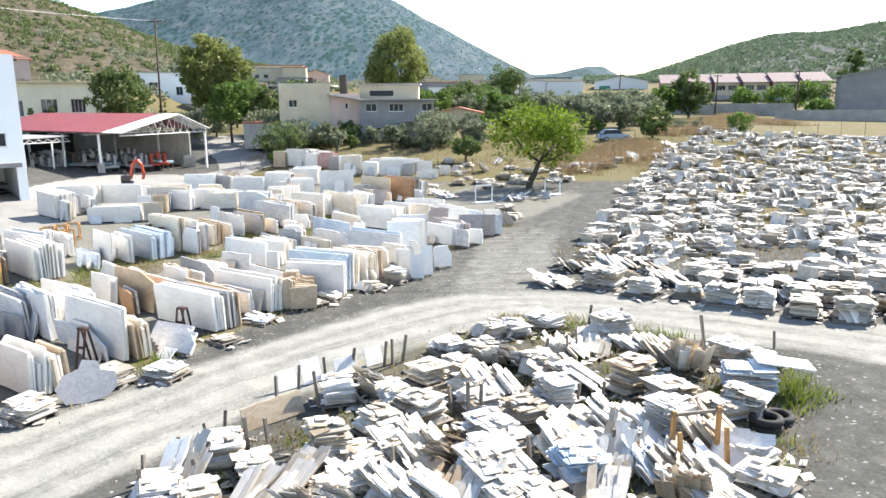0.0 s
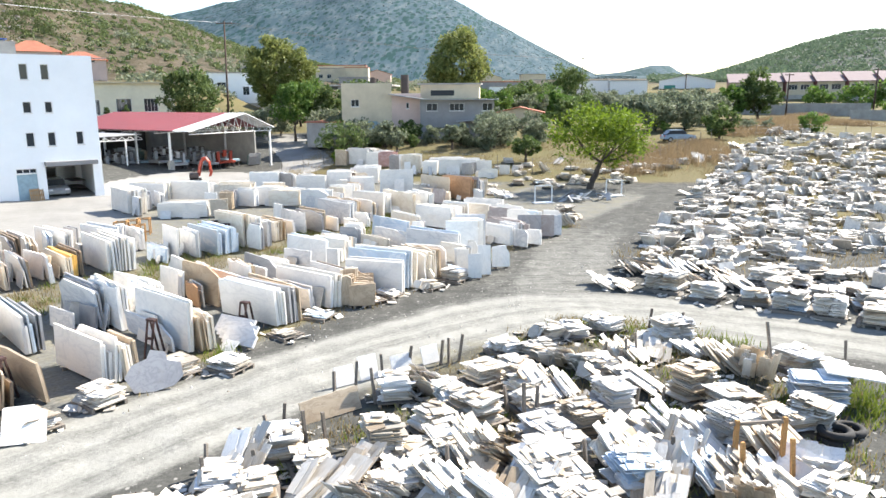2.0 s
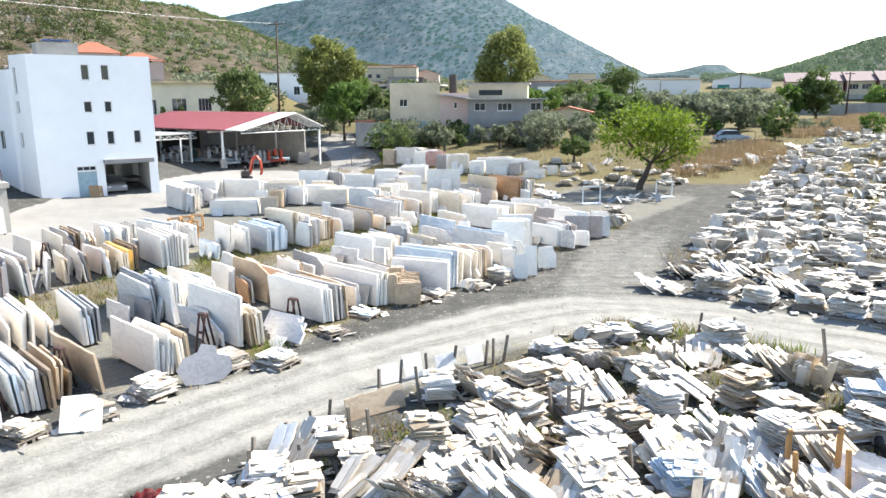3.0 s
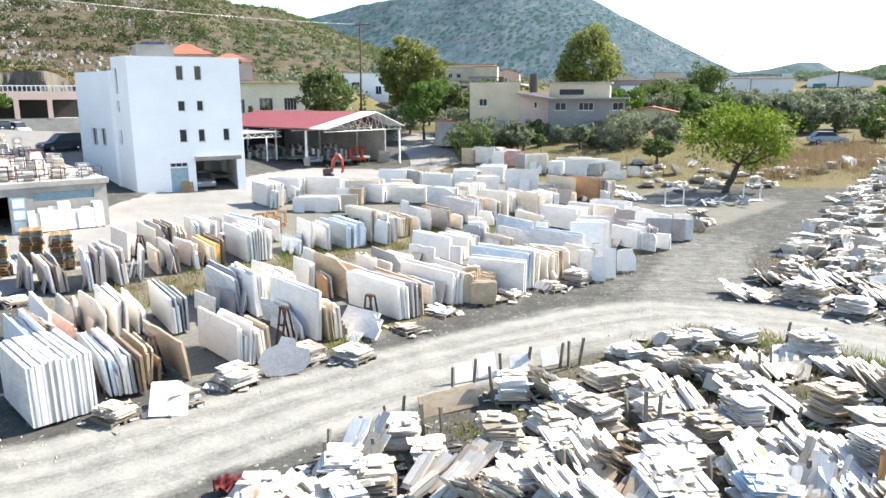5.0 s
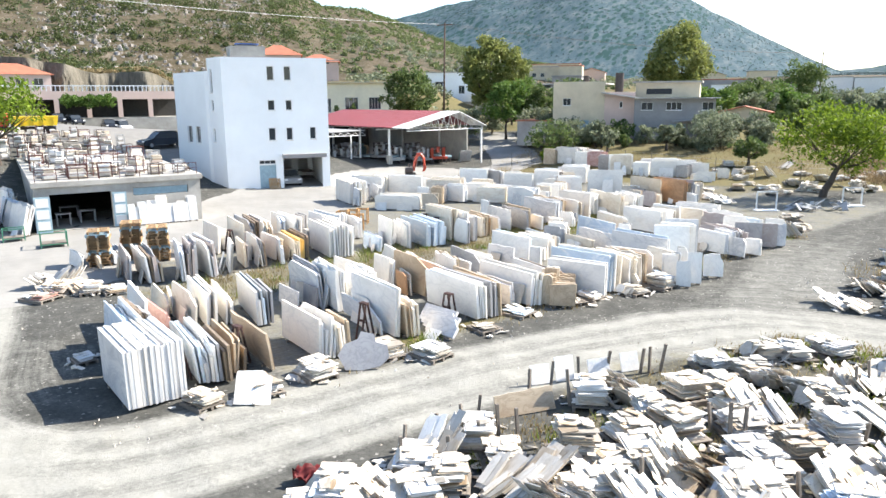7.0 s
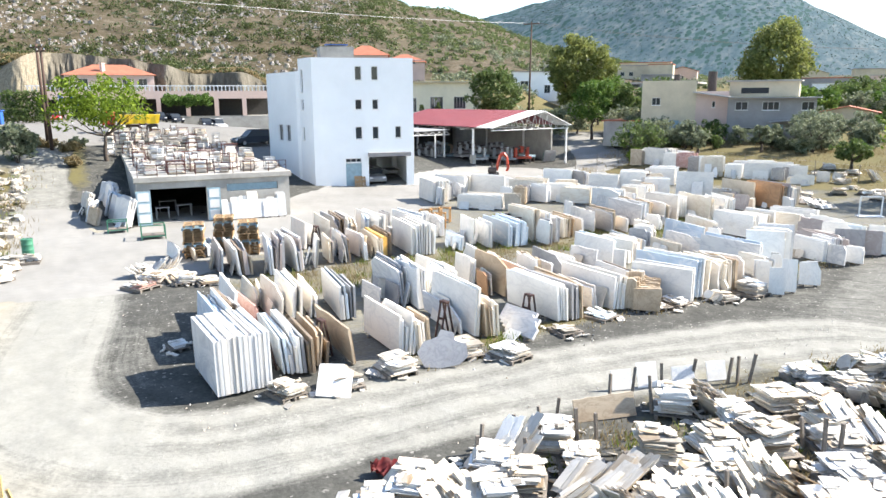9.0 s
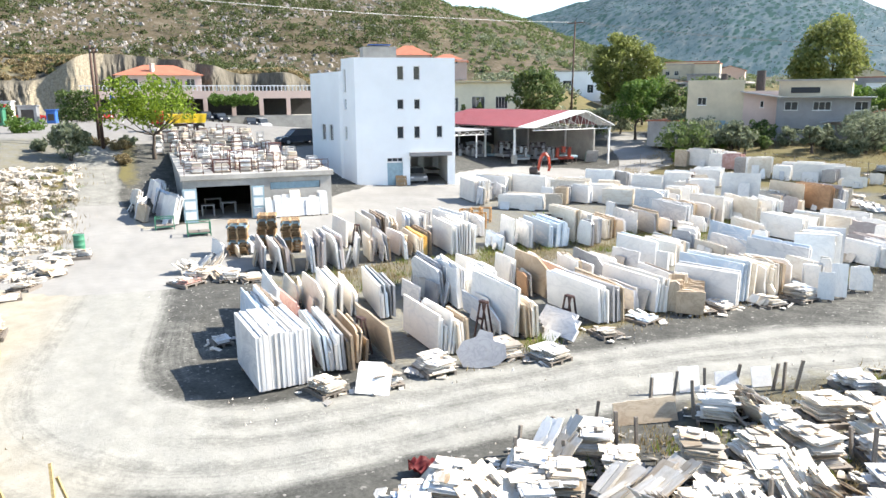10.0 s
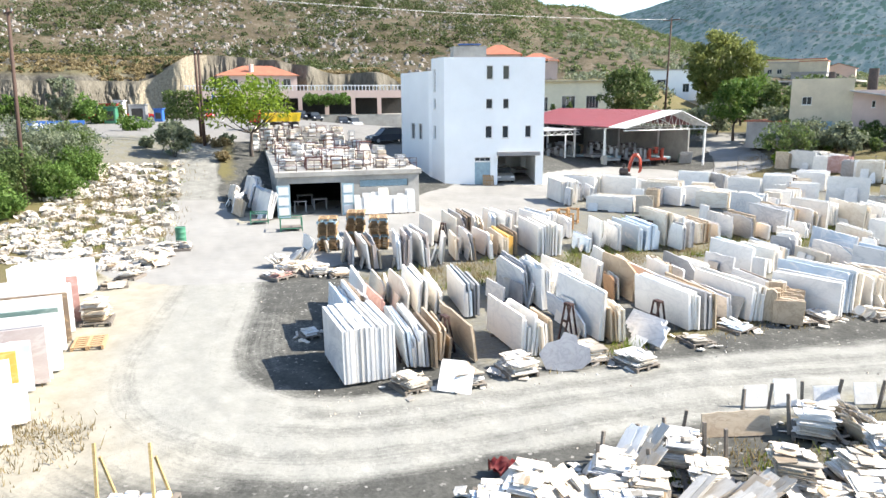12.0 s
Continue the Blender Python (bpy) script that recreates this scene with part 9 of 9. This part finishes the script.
for dx in (-0.9, 0.3, 1.2):
    cable("power_line", (-40.0 + dx, 104.6, 18.7), (20.5 + dx * 0.5, 195, 17.8), 1.2, 0.012, mat=STEEL_BLACK)
# wire fence behind the racks and beside the branch track
fence = thing("wire_fence", pose(0, 0, 0), "sagging wire fence on thin grey posts", "fence")
fp = [(-24.5, 79), (-21, 84), (-12, 78.5), (-4, 75), (3, 72), (10.5, 72), (17, 80), (24, 91), (30, 98), (45, 100), (60, 98)]
run = []
for p0, p1 in zip(fp, fp[1:]):
    n = max(2, int(math.hypot(p1[0] - p0[0], p1[1] - p0[1]) / 2.6))
    run += [(p0[0] + (p1[0] - p0[0]) * k / n, p0[1] + (p1[1] - p0[1]) * k / n) for k in range(n)]
for k, (x, y) in enumerate(run):
    part("post", tube(bmesh.new(), (x, y, at(x, y) - 0.2), (x + yr.uniform(-0.06, 0.06), y, at(x, y) + 1.5), 0.035, n=6), WOOD_GREY, fence)
for hz in (0.5, 1.0, 1.4):
    b = bmesh.new()
    for p0, p1 in zip(run, run[1:]):
        tube(b, (*p0, at(*p0) + hz), (*p1, at(*p1) + hz), 0.008, n=3, caps=False)
    part("wire", b, STEEL_GREY, fence)


def roof_goods():
    """Crates and stacks of stone ware crowded on the workshop roof and the yard behind it."""
    protos = []
    r = random.Random(61)
    for k in range(6):
        root = thing("roof_crate", SHOP_M @ pose(1 + k, 1, 3.1), "crate of pale stone ware on the workshop roof", "crate", "crates on the workshop roof")
        w, d, h = r.uniform(0.25, 0.6), r.uniform(0.2, 0.5), r.uniform(0.2, 0.85)
        mat = r.choice((STEEL_RED, STEEL_BLACK, STEEL_GREY))
        for sx in (-1, 1) if k % 3 else ():
            for sy in (-1, 1):
                part("post", boxm(sx * w - 0.02, sx * w + 0.02, sy * d - 0.02, sy * d + 0.02, 0, h + 0.15), mat, root)
        for sy in (-1, 1) if k % 3 else ():
            part("bar", boxm(-w, w, sy * d - 0.015, sy * d + 0.015, h + 0.1, h + 0.14), mat, root)
        part("deck", boxm(-w, w, -d, d, 0.06, 0.1), WOOD_GREY, root)
        z = 0.105
        while z < h:
            t = r.uniform(0.05, 0.14)
            st = r.choice(("white", "dusty", "pale", "grey", "dirty", "dirty", "cream", "mauve"))
            part("stone_block", boxm(-w * r.uniform(0.7, 0.95), w * r.uniform(0.6, 0.95), -d * r.uniform(0.7, 0.95), d * r.uniform(0.6, 0.95), z, z + t, 0.012), STONE[st], root)
            z += t + 0.004
        protos.append(root)
    first = {0: (1.0, 1.2), 1: (2.6, 1.1), 2: (4.2, 1.2), 3: (5.7, 1.0), 4: (7.3, 1.2), 5: (8.8, 1.1)}
    for k, q in enumerate(protos):
        q.matrix_basis = SHOP_M @ pose(first[k][0], first[k][1], 3.1, 0, 0, r.uniform(-8, 8))
    y = 2.6
    while y < 35:
        x = 0.8 if y < 23.5 else -1.0
        while x < 9.4:
            if r.random() < 0.82:
                q = SHOP_M @ Vector((x, y, 0))
                copy_thing(protos[r.randrange(6)], SHOP_M @ pose(x + r.uniform(-0.2, 0.2), y + r.uniform(-0.35, 0.35), 3.1 if y < 23.5 else at(q.x, q.y) - 0.02, 0, 0, r.uniform(-25, 25) + r.choice((0, 90))) @ Matrix.Diagonal((1, 1, r.uniform(0.7, 1.5), 1)))
            x += r.uniform(1.25, 1.7)
        y += 1.5


roof_goods()
# weeds and dry grass
def weeds():
    g = random.Random(81)
    green, straw, far = [], [], []
    for k in range(420):     # along the edges of the rack blocks
        u, w = g.uniform(5, 37), g.choice((-0.9, 8.6, 9.3, 10.2, 11.4, 11.8)) + g.uniform(-0.5, 0.5)
        x, y = row_place(u, w)
        (green if g.random() < 0.3 else straw).append((x, y, at(x, y)))
    for k in range(210):     # in the front lot
        y = g.uniform(13.5, 25.5)
        x = g.uniform(np.interp(y, [12, 16, 21, 26], [-5.5, -4.0, -1.5, 3]), np.interp(y, [12, 17, 20, 25.5], [6.5, 9.0, 10.2, 7]))
        (green if g.random() < 0.3 else straw).append((x, y, 0))
    for x, y in ((9.6, 18.9), (9.9, 19.6), (9.4, 20.2), (10.0, 18.2), (8.9, 17.6), (9.2, 17.9)):
        for k in range(4):
            green.append((x + g.uniform(-0.5, 0.5), y + g.uniform(-0.5, 0.5), 0))
    for k in range(1500):    # among the upper heaps
        u, w = g.uniform(30, 100), g.uniform(-72, -7)
        x, y = row_place(u, w)
        if math.degrees(math.atan2(x, y)) < 36:
            far.append((x, y, at(x, y)))
    for k in range(500):     # field and strip by the lane
        x, y = g.uniform(-24, 34), g.uniform(70, 96)
        far.append((x, y, at(x, y)))
    for k in range(260):
        a = Vector((-36, 21)).lerp(Vector((-58, 37)), g.random()).lerp(Vector((-41, 12.5)).lerp(Vector((-59.5, 30)), g.random()), g.random())
        (far if g.random() < 0.6 else green).append((a.x, a.y, at(a.x, a.y)))
    for k in range(60):
        x, y = -19 + g.uniform(-4, 3), 5.5 + g.uniform(-2.5, 2.0)
        straw.append((x, y, 0))
    brush = []
    for p, q in (((31.8, 108.3), (58.4, 140.4)), ((29.9, 98.8), (43.7, 110.8)), ((64.0, 134.1), (93.3, 156.2)), ((12.4, 73.8), (25.5, 84.0)), ((13.5, 78.8), (25.3, 90.5)), ((48.8, 124.0), (54.4, 113.7))):
        for k in range(110):
            v = Vector(p).lerp(Vector(q), g.random())
            x, y = v.x + g.gauss(0, 1.2), v.y + g.gauss(0, 1.6)
            brush.append((x, y, at(x, y)))
    blades("dry_brush", brush, "tall rust-brown dry brush along the edge of the lot", LEAF_BRUSH, 4, 60, 0.85, 1.5)
    blades("weeds", green, "green weeds between the stone heaps", LEAF_WEED, 1, 34, 0.3, 0.5)
    blades("dry_grass", straw, "dry straw-coloured grass by the racks", LEAF_DRY, 2, 60, 0.17, 0.8)
    blades("dry_grass", far, "dry straw-coloured grass among the heaps", LEAF_DRY, 3, 40, 0.38, 1.4)


weeds()


def chips():
    """Small stone chips lying about the yard."""
    g = np.random.RandomState(3)
    verts, faces = [], []
    n = 0
    while n < 900:
        u, w = g.uniform(-1, 36), g.choice([-1.0, -0.6, 0.0, 10.5, -6.5, -1.5]) + g.normal() * 0.9
        x, y = row_place(u, w)
        n += 1
        s = g.uniform(0.012, 0.04)
        z = at(x, y) + 0.02
        a = g.uniform(0, 6.28)
        base = len(verts)
        for k in range(4):
            q = a + 1.571 * k + g.uniform(-0.3, 0.3)
            verts.append((x + s * math.cos(q), y + s * math.sin(q), z - 0.03))
        verts.append((x, y, z + s * 0.6))
        for k in range(4):
            faces.append((base + k, base + (k + 1) % 4, base + 4))
    me = bpy.data.meshes.new("stone_chips")
    me.from_pydata(verts, [], faces)
    me.materials.append(HEAP)
    tagged(new("stone_chips", me), "scattered pale stone chips on the gravel", "stone chips", kind="stuff")


chips()

# heaps and scrap round the tree and along the fence
for k, (x, y, h) in enumerate(((4.0, 72.5, 0.5), (5.8, 69.5, 0.45), (8.9, 71.6, 0.4), (11.4, 72.8, 0.4), (14.0, 72.0, 0.35), (17.2, 74.8, 0.4), (20.6, 78.5, 0.4), (2.6, 75.5, 0.5), (0.6, 77.5, 0.6), (24.4, 84.5, 0.4), (27.0, 88.0, 0.45))):
    stone_pile(x, y, yr.uniform(0, 180), 860 + k, h, 1.5, yr.choice(("mix", "lean")), MIX_WHITE, "heaps by the fence")
for k in range(30):
    f = yr.random()
    x, y = -1 + 31 * f + yr.uniform(-1.5, 1.5), 74.5 - 9 * math.sin(3.1 * min(f * 2.2, 1)) + 20 * max(0, f - 0.45) + yr.uniform(-1.6, 1.6)
    ob = part("stone_pile", FAR_PILES[k % 16], None, None, "", pose(x, y, at(x, y), 0, 0, yr.uniform(0, 360)) @ Matrix.Diagonal((1, 1, yr.uniform(0.5, 1.1), 1)))
    tagged(ob, "low heap of pale broken slabs in dry grass", "stone pile", "heaps by the fence")
scrap = thing("scrap_metal", pose(6.6, 57.2, 0), "tangle of blue-grey scrap metal in the tree's shade", "scrap metal")
for k in range(26):
    x, y = yr.uniform(-1.8, 1.8), yr.uniform(-1.2, 1.2)
    m = Matrix.LocRotScale((x, y, yr.uniform(0.05, 0.45)), Euler((yr.uniform(-0.6, 0.6), yr.uniform(-0.6, 0.6), yr.uniform(0, 3.1))), (yr.uniform(0.5, 1.4), yr.uniform(0.05, 0.4), 0.05))
    part("bar", SCRAP_BAR, None, scrap, m=m)
for px_, py_ in ((3.2, 55.8), (9.2, 60.2)):
    frame_t = thing("steel_stand", pose(px_, py_, 0, 0, 0, 20), "empty pale steel stand for slabs", "stand")
    for sx in (-0.7, 0.7):
        part("post", boxm(sx - 0.04, sx + 0.04, -0.04, 0.04, 0, 1.3), STEEL_WHITE, frame_t)
    part("rail", boxm(-0.7, 0.7, -0.035, 0.035, 1.302, 1.38), STEEL_WHITE, frame_t)
    part("foot", boxm(-0.8, 0.8, -0.4, 0.4, -0.02, 0.05), STEEL_WHITE, frame_t)
# crumpled red tarpaulin over the corner heap
bm = bmesh.new()
n = 9
vs = [[bm.verts.new((-0.7 + 1.4 * i / (n - 1), -0.45 + 0.9 * j / (n - 1), 0.5 + 0.12 * math.sin(i * 1.7 + j) + 0.08 * math.cos(j * 2.3 - i) - 0.25 * abs(j - 4) / 4)) for j in range(n)] for i in range(n)]
for i in range(n - 1):
    for j in range(n - 1):
        bm.faces.new((vs[i][j], vs[i + 1][j], vs[i + 1][j + 1], vs[i][j + 1]))
bmesh.ops.solidify(bm, geom=list(bm.faces), thickness=0.012)
tarp = part("tarpaulin", bm, RED_CLOTH, None, "", pose(-7.6, 12.2, -0.08, 0, 0, 35) @ Matrix.Diagonal((0.75, 0.4, 0.8, 1)), smooth=True)
tagged(tarp, "crumpled dark red tarpaulin over a stone heap", "tarpaulin")
# spiky plant among the racks
x, y = -16.5, 38.9
agave = thing("agave_plant", pose(x, y, at(x, y)), "spiky light green agave between the racks", "plant")
part("pot_soil", tube(bmesh.new(), (0, 0, 0), (0, 0, 0.5), 0.35, 0.4, n=12), CONCRETE, agave)
for k in range(22):
    a, e = k * 2.4, 0.35 + 0.05 * (k % 9)
    b = bmesh.new()
    ln = 1.1
    p0, p1 = Vector((0, 0, 0.5)), Vector((math.cos(a) * math.cos(e) * ln, math.sin(a) * math.cos(e) * ln, 0.5 + math.sin(e) * ln * 1.3))
    side = Vector((-math.sin(a), math.cos(a), 0)) * 0.06
    mid = p0.lerp(p1, 0.55) + Vector((0, 0, 0.12))
    v = [b.verts.new(q) for q in (p0 - side * 0.6, p0 + side * 0.6, mid + side, mid - side, p1)]
    b.faces.new((v[0], v[1], v[2], v[3]))
    b.faces.new((v[3], v[2], v[4]))
    bmesh.ops.solidify(b, geom=list(b.faces), thickness=0.015)
    part("leaf", b, LEAF_LIME, agave)
